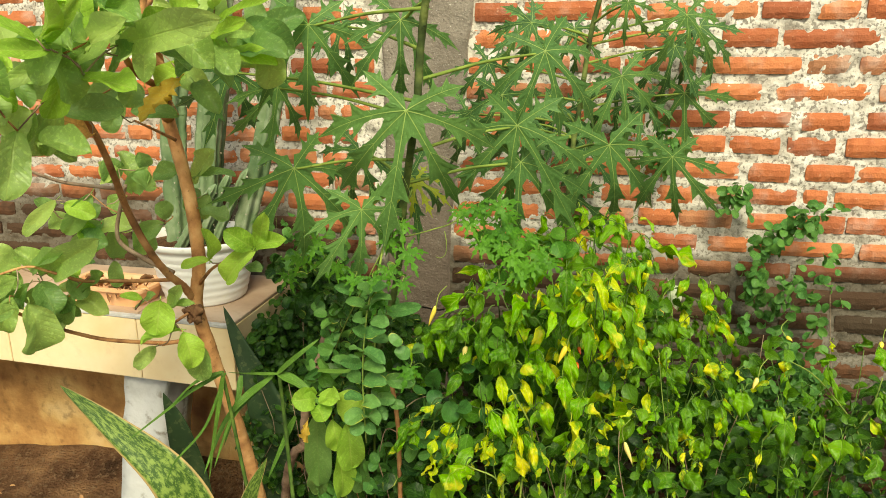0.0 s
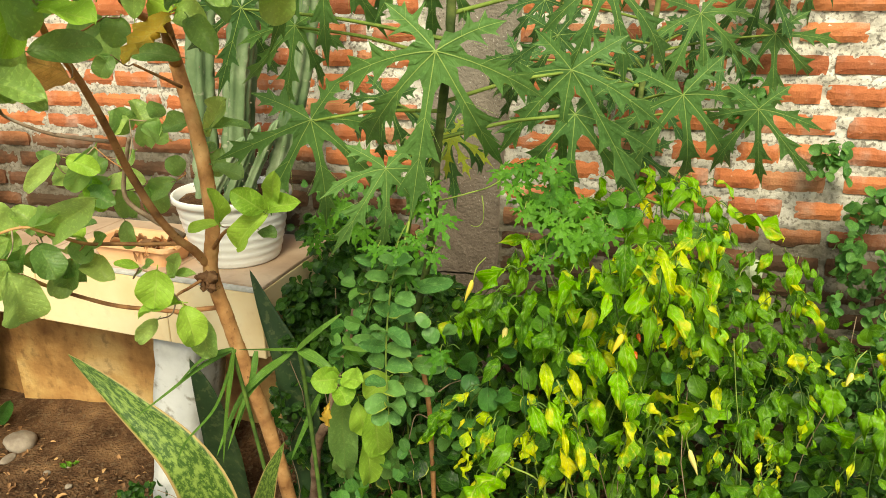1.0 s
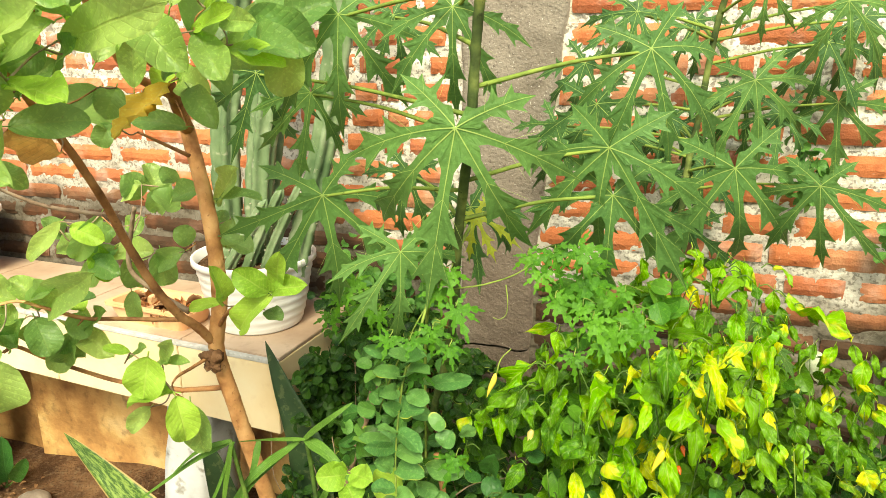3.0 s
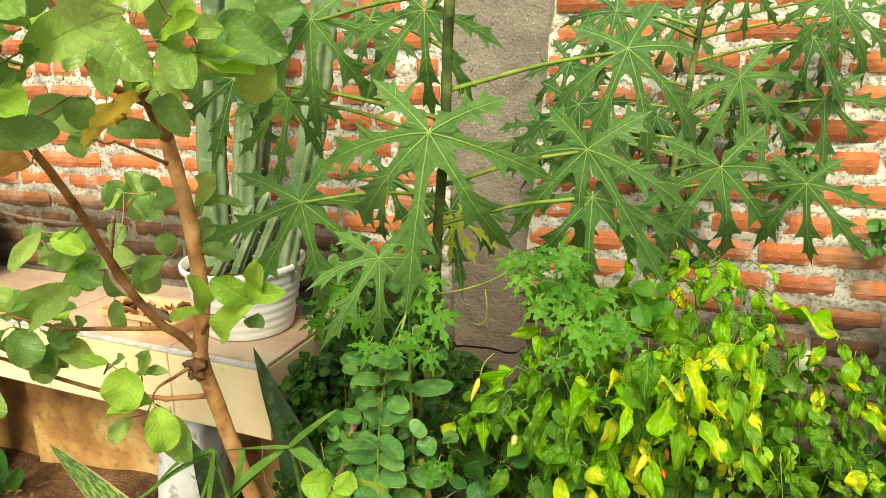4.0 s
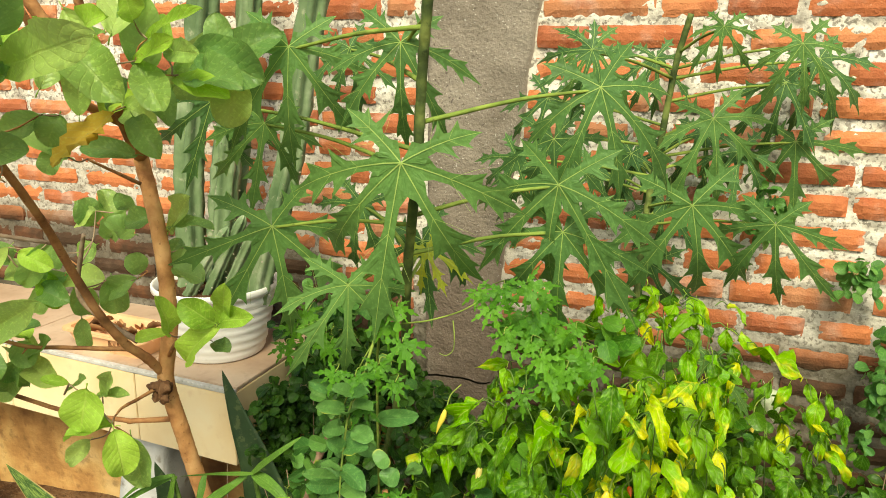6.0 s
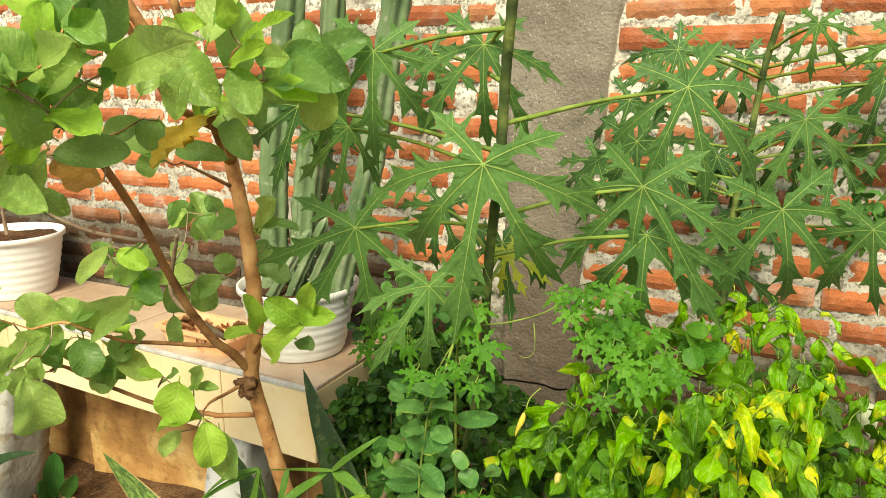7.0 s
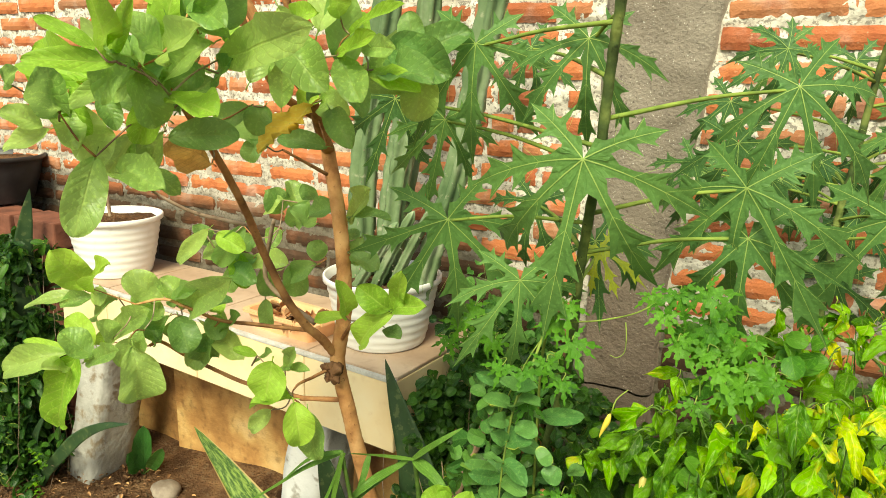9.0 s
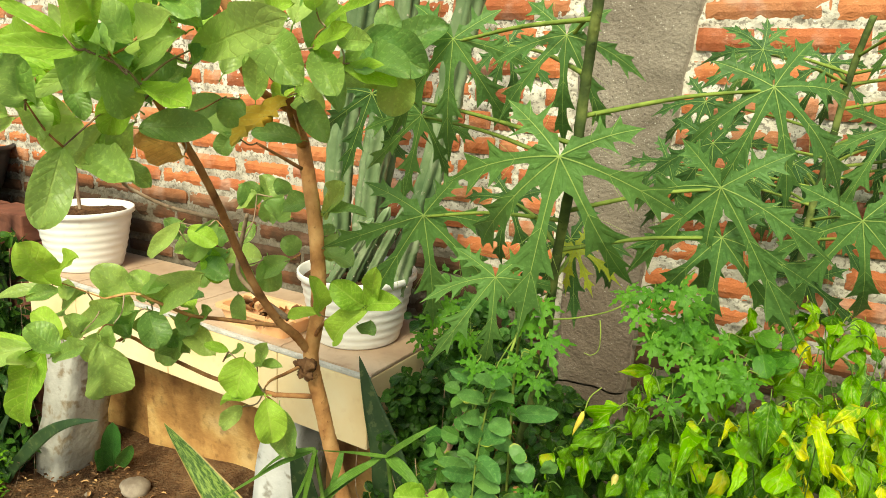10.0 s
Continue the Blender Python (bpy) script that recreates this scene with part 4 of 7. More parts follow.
ROUND_LEAVES_B = [
    (0.142, 1.263, 0.695, 0.143, 1.227, 0.732, 0.025),
    (0.053, 1.257, 0.659, 0.061, 1.244, 0.633, 0.030),
    (-0.043, 1.252, 0.604, -0.035, 1.232, 0.598, 0.027),
    (-0.058, 1.250, 0.633, -0.042, 1.227, 0.641, 0.023),
    (0.240, 1.269, 0.739, 0.246, 1.236, 0.771, 0.016),
    (0.255, 1.270, 0.720, 0.254, 1.248, 0.716, 0.020),
    (0.266, 1.270, 0.726, 0.273, 1.237, 0.759, 0.020),
    (0.229, 1.267, 0.678, 0.226, 1.243, 0.677, 0.021),
    (-0.077, 1.251, 0.577, -0.065, 1.231, 0.573, 0.028),
    (-0.024, 1.254, 0.582, -0.020, 1.231, 0.582, 0.023),
]
ROUND_LEAVES = ROUND_LEAVES_A + ROUND_LEAVES_B
PODS = [
    (-0.034, 1.258, 0.837, -0.047, 1.257, 0.801, 0.012, 0),
    (0.022, 1.232, 0.780, 0.019, 1.228, 0.758, 0.013, 0),
    (0.362, 1.552, 0.761, 0.362, 1.552, 0.727, 0.013, 0),
    (0.210, 1.230, 0.796, 0.214, 1.222, 0.786, 0.009, 1),
    (0.287, 1.126, 0.690, 0.301, 1.128, 0.654, 0.011, 0),
    (0.523, 1.401, 0.691, 0.515, 1.395, 0.671, 0.013, 0),
    (0.773, 1.567, 0.714, 0.767, 1.561, 0.694, 0.014, 0),
    (0.578, 1.471, 0.747, 0.587, 1.462, 0.743, 0.011, 0),
    (0.207, 1.227, 0.769, 0.212, 1.218, 0.763, 0.010, 1),
    (0.194, 1.159, 0.825, 0.182, 1.156, 0.797, 0.013, 0),
    (0.058, 1.373, 0.994, 0.087, 1.366, 0.991, 0.010, 0),
]
BRANCH_ONE = [(0.592, 1.587, 0.251), (0.574, 1.546, 0.357), (0.557, 1.490, 0.508), (0.520, 1.440, 0.598), (0.498, 1.414, 0.661)]
BRANCH_TWO = [(0.557, 1.490, 0.508), (0.579, 1.473, 0.563), (0.606, 1.481, 0.586)]
BRANCH_THREE = [(0.833, 1.638, 0.307), (0.782, 1.581, 0.444), (0.743, 1.542, 0.539), (0.672, 1.509, 0.632), (0.632, 1.489, 0.673), (0.595, 1.488, 0.693)]
BRANCH_FOUR = [(0.743, 1.542, 0.539), (0.763, 1.535, 0.599), (0.769, 1.527, 0.658)]
BRANCH_FIVE = [(0.372, 1.269, 0.492), (0.367, 1.277, 0.597), (0.352, 1.300, 0.690), (0.343, 1.332, 0.759)]
BRANCH_SIX = [(0.123, 1.206, 0.498), (0.137, 1.202, 0.580), (0.140, 1.198, 0.657), (0.106, 1.191, 0.729)]
BRANCH_SEVEN = [(0.099, 1.172, 0.518), (0.090, 1.161, 0.578), (0.043, 1.157, 0.600), (0.012, 1.171, 0.615)]

# ---- builders ----
rng = random.Random(7)


def mesh_from(name, verts, faces, mats, uvs=None, slots=None, smooth=True):
    me = bpy.data.meshes.new(name)
    me.from_pydata([tuple(v) for v in verts], [], faces)
    for m in mats:
        me.materials.append(m)
    if slots is not None:
        me.polygons.foreach_set("material_index", slots)
    me.polygons.foreach_set("use_smooth", [smooth] * len(me.polygons))
    if uvs is not None:
        layer = me.uv_layers.new(name="uv")
        loops = np.zeros(len(me.loops), dtype=np.int32)
        me.loops.foreach_get("vertex_index", loops)
        layer.data.foreach_set("uv", np.asarray(uvs, dtype=np.float32)[loops].ravel())
    me.update()
    return me


def from_bm(name, bm, mats, smooth=False):
    me = bpy.data.meshes.new(name)
    bm.normal_update()
    bm.to_mesh(me)
    bm.free()
    for m in mats:
        me.materials.append(m)
    me.polygons.foreach_set("use_smooth", [smooth] * len(me.polygons))
    return me


def thing(name, label, category, at=(0, 0, 0), group="", kind=""):
    ob = new(name)
    ob.location = at
    ob.empty_display_size = 0.05
    return tagged(ob, label, category, group, kind)


def sub(name, me, parent, label=""):
    """A piece of a part, in the part's own space."""
    ob = new(name, me)
    ob.parent = parent
    return tagged(ob, label) if label else ob


def part(name, me, parent, m=None, label=""):
    """A mesh object under a thing, its pose m given in the world."""
    ob = new(name, me)
    ob.parent = parent
    base = parent.location if parent.type == "EMPTY" else Vector((0, 0, 0))
    ob.matrix_basis = Matrix.Translation(-base) @ (m if m is not None else Matrix.Identity(4))
    return tagged(ob, label) if label else ob


def box(bm, x0, x1, y0, y1, z0, z1, bevel=0.0):
    made = bmesh.ops.create_cube(bm, size=1.0, matrix=Matrix.LocRotScale(((x0 + x1) / 2, (y0 + y1) / 2, (z0 + z1) / 2), None, (x1 - x0, y1 - y0, z1 - z0)))
    if bevel:
        edges = list({e for v in made["verts"] for e in v.link_edges})
        bmesh.ops.bevel(bm, geom=edges, offset=bevel, segments=2, affect="EDGES", profile=0.6)


def tube(points, radii, segs=8, bumps=0.0, seed=0, caps=True):
    """Vertices, faces and uvs of a limb along points."""
    pts = [Vector(p) for p in points]
    r = random.Random(seed)
    verts, faces, uvs = [], [], []
    side = Vector((1, 0, 0))
    for i, p in enumerate(pts):
        d = (pts[min(i + 1, len(pts) - 1)] - pts[max(i - 1, 0)]).normalized()
        side = (side - d * side.dot(d))
        side = side.normalized() if side.length > 1e-4 else d.orthogonal().normalized()
        up = d.cross(side)
        for j in range(segs):
            a = 2 * math.pi * j / segs
            rad = radii[i] * (1 + bumps * r.uniform(-1, 1))
            verts.append(p + (side * math.cos(a) + up * math.sin(a)) * rad)
            uvs.append((j / segs, i / len(pts)))
    n = len(pts)
    for i in range(n - 1):
        for j in range(segs):
            a, b = i * segs + j, i * segs + (j + 1) % segs
            faces.append((a, b, b + segs, a + segs))
    if caps:
        faces.append(tuple(range(segs - 1, -1, -1)))
        faces.append(tuple(range((n - 1) * segs, n * segs)))
    return verts, faces, uvs


def spline(points, per=5):
    """A smooth run through the points (Catmull-Rom)."""
    p = [Vector(q) for q in points]
    p = [p[0] * 2 - p[1]] + p + [p[-1] * 2 - p[-2]]
    out = []
    for i in range(1, len(p) - 2):
        for j in range(per):
            t = j / per
            out.append(0.5 * ((2 * p[i]) + (p[i + 1] - p[i - 1]) * t + (2 * p[i - 1] - 5 * p[i] + 4 * p[i + 1] - p[i + 2]) * t * t + (3 * p[i] - p[i - 1] - 3 * p[i + 1] + p[i + 2]) * t ** 3))
    out.append(p[-2])
    return out


def limb(name, points, r0, r1, mat, parent, segs=8, bumps=0.06, seed=0, per=5, label=""):
    pts = spline(points, per)
    n = len(pts)
    v, f, u = tube(pts, [r0 + (r1 - r0) * i / (n - 1) for i in range(n)], segs, bumps, seed)
    return part(name, mesh_from(name, v, f, [mat], u), parent, None, label)


def join(pieces):
    """Many (verts, faces, uvs) into one."""
    verts, faces, uvs = [], [], []
    for v, f, u in pieces:
        o = len(verts)
        verts += v
        uvs += u
        faces += [tuple(i + o for i in q) for q in f]
    return verts, faces, uvs


# leaf outlines: half-breadth over the length, for a leaf one long
def elliptic(v):
    return 0.5 * max(0.0, 1 - abs(2 * min(1.0, max(0.0, v)) ** 1.05 - 1) ** 2.3) ** 0.56


def obovate(v):
    return 0.5 * max(0.0, 1 - abs(2 * min(1.0, max(0.0, v)) ** 1.25 - 1) ** 2.4) ** 0.54


def ovate(v):
    return 0.5 * math.sin(math.pi * min(1.0, max(0.0, v)) ** 0.66) ** 1.15


def pointed(v):
    """A chili leaf: broad below the middle, drawn out to a long point."""
    return 0.5 * math.sin(math.pi * min(1.0, max(0.0, v)) ** 0.72) ** (0.8 + 0.9 * v)


def toothed(v):
    """A small leaflet with forward-pointing teeth."""
    return (0.44 * math.sin(math.pi * min(1.0, max(0.0, v)) ** 0.62) ** 0.9 + 0.02) * (0.26 + 0.74 * ((v * 3.6 + 0.45) % 1.0)) * (1.0 if 0.0 < v < 0.995 else 0.05)


def rounded(v):
    return 0.5 * math.sqrt(max(0.0, 1 - (2 * v - 1) ** 2)) ** 0.8


def lance(v):
    return 0.5 * min(1.0, (v / 0.45) ** 0.5) * (1 - max(0.0, v - 0.35) / 0.65) ** 0.75


def leaf_geometry(outline, rows=8, across=2, fold=0.16, bulge=0.12, wave=0.03, twist=0.0, curl=0.0, ragged=0.0, petiole=0.0, crumple=0.0, seed=0):
    """A leaf from the origin along y, one long and one broad; its upper face looks along z."""
    r = random.Random(seed)
    ph1, ph2 = r.uniform(0, 6), r.uniform(0, 6)
    verts, faces, uvs = [], [], []
    cols = 2 * across + 1
    for i in range(rows + 1):
        v = 0.5 - 0.5 * math.cos(math.pi * i / rows)
        h = outline(v)
        for j in range(cols):
            u = (j - across) / across
            rag = 1 - ragged * r.random() * abs(u)
            x = u * h * rag
            z = fold * abs(u) * h * 2 - fold * 0.3 + bulge * 4 * v * (1 - v) * 0.5
            z += wave * math.sin(9 * v + ph1 + (2.0 if u > 0 else 0)) * abs(u) + curl * u * u * h * 2
            z += twist * u * h * (v - 0.4) + wave * 0.5 * math.sin(5 * v + ph2)
            if crumple:
                z += crumple * (noise.noise(Vector((u * 1.9, v * 5.0, seed * 3.7))) + 0.6 * noise.noise(Vector((u * 3.6, v * 10.0, seed * 5.1))))
                x += 0.25 * crumple * u * noise.noise(Vector((1.0 if u > 0 else -1.0, v * 9.0, seed * 2.3)))
            verts.append(Vector((x, v, z)))
            uvs.append((u * 0.5 + 0.5, v))
    for i in range(rows):
        for j in range(cols - 1):
            a = i * cols + j
            faces.append((a, a + 1, a + 1 + cols, a + cols))
    if petiole:
        v2, f2, u2 = tube([(0, -petiole, -0.03), (0, -petiole * 0.4, 0.0), (0, 0.04, -fold * 0.25)], [0.022, 0.018, 0.012], 4)
        o = len(verts)
        verts += v2
        uvs += [(0.5, 0.0)] * len(v2)
        faces += [tuple(i + o for i in q) for q in f2]
    return verts, faces, uvs


def leaf_pose(base, tip, width, facing, roll=0.0):
    b, t = Vector(base), Vector(tip)
    y = t - b
    length = y.length
    y.normalize()
    z = Vector(facing)
    z = z - y * z.dot(y)
    z = z.normalized() if z.length > 1e-3 else y.orthogonal().normalized()
    x = y.cross(z)
    m = Matrix((x, y, z)).transposed().to_4x4()
    return Matrix.Translation(b) @ m @ Matrix.Rotation(radians(roll), 4, "Y") @ Matrix.Diagonal((width, length, min(length, width * 1.6), 1))


FRONT = Vector((0.25, 0.39, 1.27))


def open_side(p, lift=0.4, loose=0.3):
    """Which way a leaf at p turns its face: out into the light of the open side, and up."""
    v = (FRONT - Vector(p)).normalized()
    return v + Vector((rng.uniform(-loose, loose), rng.uniform(-loose, loose) * 0.5, lift + rng.uniform(-loose, loose)))


def leaf_set(name, outline, mat, count, **kw):
    """A few different leaves of one kind."""
    out = []
    for i in range(count):
        r = random.Random(i * 31 + len(name))
        a = dict(kw)
        for key in ("fold", "bulge", "wave", "curl"):
            a[key] = kw.get(key, 0.06) * r.uniform(0.4, 1.6)
        a["twist"] = r.uniform(-0.5, 0.5) * kw.get("twist", 0.5)
        v, f, u = leaf_geometry(outline, seed=i + 3, **a)
        out.append(mesh_from(name, v, f, [mat], u))
    return out


def palmate(mat, vein, seed, lobes=((0, 1.0), (40, 0.88), (-40, 0.88), (84, 0.70), (-84, 0.70), (132, 0.46), (-132, 0.46)), droop=0.22, jag=0.70, rib=0.0031, fused=22, fat=0.62):
    """A deeply cut palmate leaf round the origin, its main lobe along y, ribs raised and paler."""
    r = random.Random(seed)
    verts, faces, uvs, slots = [], [], [], []

    fall, arch = 0.0, 0.0

    def bend(x, y):
        d = math.hypot(x, y)
        far = max(0.0, d - 0.16)
        shrink = 1 - 0.25 * fall * far
        return Vector((x * shrink, y * shrink, -0.10 * d - fall * far * far * 1.5 + 0.04 * math.sin(3 * math.atan2(x, y) + seed) * d))

    for ang, length in lobes:
        a0 = radians(ang + r.uniform(-5, 5))
        ln = length * r.uniform(0.90, 1.08)
        fall = droop * r.uniform(0.3, 1.9)
        arch = r.uniform(0.26, 0.58)
        ca, sa = math.cos(a0), math.sin(a0)
        spread = math.tan(radians(fused))
        # (along the rib, along the edge, out from the rib)
        j1, j2, j3 = (jag * r.uniform(0.75, 1.2) for _ in range(3))
        plan = [(0.0, 0.0, 0.0), (0.09, 0.09, 0.095 * spread), (0.155, 0.15, 0.15 * spread), (0.21, 0.21, 0.052 * fat), (0.31, 0.32, 0.050 * fat), (0.385, 0.41, 0.075 * fat), (0.43, 0.50, 0.120 * j1), (0.47, 0.575, 0.180 * j1), (0.50, 0.555, 0.095 * j1), (0.53, 0.56, 0.060 * fat),
                (0.60, 0.625, 0.064 * fat), (0.64, 0.70, 0.095 * j2), (0.69, 0.79, 0.140 * j2), (0.73, 0.76, 0.070 * j2), (0.80, 0.81, 0.046 * fat), (0.90, 0.90, 0.030 * j3 * fat), (1.0, 1.0, 0.0)]
        teeth = [(0.40, 0.195 * j1, 0.16), (0.63, 0.132 * j2, 0.155)]
        for sgn in (1, -1):
            o = len(verts)
            for m, e, w in plan:
                w2 = w * (1 + r.uniform(-0.12, 0.12))
                for s2, c2 in ((m, 0.0), (e, w2 * sgn)):
                    # the fused heart of the leaf keeps its size, the lobes take their own length
                    k2 = s2 * ln + s2 * (1 - ln) * 0.5 * max(0.0, 1 - 2 * s2)
                    p = bend(k2 * sa + c2 * ca, k2 * ca - c2 * sa + arch * k2 * k2 * abs(sa))
                    p.z += abs(c2) * 0.18
                    verts.append(p)
                    uvs.append((0.5 + c2, s2))
            for i in range(len(plan) - 1):
                q = (o + 2 * i, o + 2 * i + 2, o + 2 * i + 3, o + 2 * i + 1)
                faces.append(q if sgn > 0 else q[::-1])
                slots.append(0)
        # ribs
        lines = [([(ln * 0.97 * q / 7, 0.0) for q in range(8)], rib, rib * 0.35)]
        for at, out, fwd in teeth:
            for sgn in (1, -1):
                s0, s1, c1 = (at - 0.06) * ln, (at + fwd * 0.95) * ln, out * sgn
                lines.append(([(s0 + (s1 - s0) * q / 3, c1 * (q / 3) ** 0.9) for q in range(4)], rib * 0.42, rib * 0.2))
        for run, w0, w1 in lines:
            o = len(verts)
            for i, (s2, c2) in enumerate(run):
                w = w0 + (w1 - w0) * i / (len(run) - 1)
                for off in (-w, w):
                    p = bend(s2 * sa + (c2 + off) * ca, s2 * ca - (c2 + off) * sa + arch * s2 * s2 * abs(sa))
                    p.z += abs(c2) * 0.18 + 0.008
                    verts.append(p)
                    uvs.append((0.5, 0.5))
            for i in range(len(run) - 1):
                faces.append((o + 2 * i, o + 2 * i + 1, o + 2 * i + 3, o + 2 * i + 2))
                slots.append(1)
    blade = [f for f, s in zip(faces, slots) if s == 0]
    ribs = [f for f, s in zip(faces, slots) if s == 1]
    keep = sorted({i for f in ribs for i in f})
    index = {v: i for i, v in enumerate(keep)}
    return (mesh_from("leaf_blade", verts, blade, [mat], uvs),
            mesh_from("leaf_ribs", [verts[i] for i in keep], [tuple(index[i] for i in f) for f in ribs], [vein], [uvs[i] for i in keep]))


def compound_leaf(mat, seed):
    """A leaf of five toothed leaflets round the end of its stalk."""
    r = random.Random(seed)
    pieces = []
    for ang, ln in ((0, 1.0), (34, 0.72), (-34, 0.72), (68, 0.80), (-68, 0.80), (112, 0.50), (-112, 0.50)):
        v, f, u = leaf_geometry(toothed, 26, 1, 0.12, 0.10, 0.04, r.uniform(-0.3, 0.3), -0.1, seed=seed + ang)
        ln *= r.uniform(0.88, 1.1)
        m = Matrix.Rotation(radians(-ang + r.uniform(-7, 7)), 4, "Z") @ Matrix.Rotation(radians(r.uniform(-22, 4)), 4, "X") @ Matrix.Diagonal((ln * 0.44, ln, ln * 0.7, 1)) @ Matrix.Translation((0, 0.06, 0))
        pieces.append(([m @ q for q in v], f, u))
    v, f, u = join(pieces)
    return mesh_from("leaf", v, f, [mat], u)


def merge_leaves(name, templates, poses, mats, parent, label=""):
    """Leaves that nobody could count, in one mesh."""
    big_v, big_f, big_u = [], [], []
    o = 0
    arrays = [(np.array([tuple(v) for v in t[0]]), t[1], np.array(t[2])) for t in templates]
    for i, m in enumerate(poses):
        v, f, u = arrays[i % len(arrays)]
        mm = np.array(m)
        big_v.append(v @ mm[:3, :3].T + mm[:3, 3])
        big_u.append(u)
        big_f += [tuple(a + o for a in q) for q in f]
        o += len(v)
    me = mesh_from(name, np.concatenate(big_v).tolist(), big_f, mats, np.concatenate(big_u))
    ob = part(name, me, parent, None, label)
    return tagged(ob, kind="stuff")

# ---- the setting ----
WALL_Y = 1.9
v, f, u = [], [], []
xs = [-60, -30, -14, -7, -4] + [-3.0 + 0.06 * i for i in range(76)] + [2, 4, 8, 16, 32, 60]
ys = [-60, -30, -14, -6, -3, -1.5, -0.6] + [0.05 * i for i in range(42)] + [3, 8, 20, 60]
for y in ys:
    for x in xs:
        near = 1.0 if -3.1 < x < 1.5 and -0.7 < y < 2.1 else 0.0
        bank = min(1.0, max(0.0, (y - 1.55) / 0.32)) * min(1.0, max(0.0, (x + 2.0) / 0.7))
        z = near * (0.085 * bank * bank + 0.028 * noise.noise(Vector((x * 2.3, y * 2.3, 0))) + 0.012 * noise.noise(Vector((x * 9, y * 9, 3)))) - 0.005
        v.append(Vector((x, y, z)))
        u.append((x, y))
w = len(xs)
for j in range(len(ys) - 1):
    for i in range(w - 1):
        f.append((j * w + i, j * w + i + 1, (j + 1) * w + i + 1, (j + 1) * w + i))
tagged(new("ground", mesh_from("ground", v, f, [SOIL], u)), "brown garden soil, bare and crumbly, strewn with litter", "ground", kind="structure")

# the wall: a core, a face of mortar and the bricks set in it
wall = thing("wall_north", "rough orange brick wall with thick pale mortar joints", "wall", kind="structure")
bm = bmesh.new()
box(bm, -5.04, 4.04, WALL_Y + 0.02, WALL_Y + 0.14, -0.2, 2.205)
part("core", from_bm("core", bm, [MORTAR]), wall)
v, f, u = [], [], []
mx = [-5.05 + 0.05 * i for i in range(46)] + [-2.78 + 0.0065 * i for i in range(592)] + [1.09 + 0.05 * i for i in range(60)]
mz = [-0.05 + 0.03 * j for j in range(16)] + [0.42 + 0.0065 * j for j in range(162)] + [1.50 + 0.03 * j for j in range(24)]
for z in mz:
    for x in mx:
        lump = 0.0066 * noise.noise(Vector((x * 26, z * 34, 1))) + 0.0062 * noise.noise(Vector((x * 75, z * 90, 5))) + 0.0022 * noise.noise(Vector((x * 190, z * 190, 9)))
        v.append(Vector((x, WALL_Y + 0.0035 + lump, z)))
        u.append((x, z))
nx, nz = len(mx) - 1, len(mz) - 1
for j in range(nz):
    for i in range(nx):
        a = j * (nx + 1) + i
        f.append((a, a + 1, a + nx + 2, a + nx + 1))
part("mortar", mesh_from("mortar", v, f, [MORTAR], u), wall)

# bricks whose ends show well, course by course, ends from left to right
COURSE_TOP, PITCH = 1.337, 0.0592
KNOWN_R = {
    0: [-0.200, 0.015, 0.218, 0.294, 0.424, 0.541, 0.550, 0.647, 0.664, 0.746],
    1: [0.226, 0.433, 0.473, 0.588, 0.600, 0.792],
    2: [-0.200, -0.001, 0.151, 0.255, 0.434, 0.642, 0.656, 0.742, 0.761, 0.836],
    3: [-0.200, -0.018, 0.447, 0.566, 0.591, 0.791],
    4: [0.196, 0.318, 0.517, 0.634, 0.659, 0.757, 0.791, 0.874],
    5: [-0.200, -0.016, 0.280, 0.357, 0.425, 0.500, 0.510, 0.618, 0.634, 0.734, 0.755, 0.855],
    6: [0.397, 0.536, 0.557, 0.645, 0.678, 0.780, 0.784, 0.902],
    7: [0.357, 0.440, 0.467, 0.545, 0.562, 0.668, 0.680, 0.731, 0.746, 0.863],
    8: [0.318, 0.409, 0.412, 0.532, 0.566, 0.673, 0.677, 0.776, 0.780, 0.869],
    9: [0.351, 0.457, 0.483, 0.572],
}
KNOWN_L = {
    0: [-0.756, -0.678, -0.517, -0.419],
    1: [-0.448, -0.353],
    2: [-1.429, -1.351, -0.558, -0.437, -0.388, -0.338],
    3: [-1.447, -1.310, -1.025, -0.932, -0.571, -0.518, -0.453, -0.336],
    4: [-1.079, -0.942, -0.581, -0.503, -0.430, -0.353],
    5: [-1.186, -1.058, -1.047, -0.978, -0.595, -0.516, -0.441, -0.390],
    6: [-1.727, -1.544, -1.516, -1.310, -1.281, -1.112, -1.040, -0.956],
    7: [-1.617, -1.440, -1.434, -1.273, -1.260, -1.134],
}


def pillar_edge(z):
    """The ragged edge of the cast pillar, which spreads over the bricks towards the top."""
    return float(np.interp(z, (0.55, 0.85, 1.15, 1.40), (-0.155, -0.142, -0.112, -0.082)))


def course(known, lo, hi, r):
    """Bricks (left, right) of one course: the known ones, and stretchers and headers between."""
    fixed = [(known[i], known[i + 1]) for i in range(0, len(known), 2)]
    out, x = [], lo
    for a, b in fixed + [(hi, hi)]:
        a = max(a, lo)
        while a - x > 0.045:
            ln = r.choice((0.105, 0.115, 0.2, 0.21, 0.215))
            if a - x - ln < 0.06:
                ln = a - x - 0.012
            out.append((x, min(x + ln, a - 0.008)))
            x += ln + r.uniform(0.010, 0.020)
        if b > a:
            out.append((a, b))
            x = b + r.uniform(0.010, 0.018)
    return [q for q in out if q[1] - q[0] > 0.03]


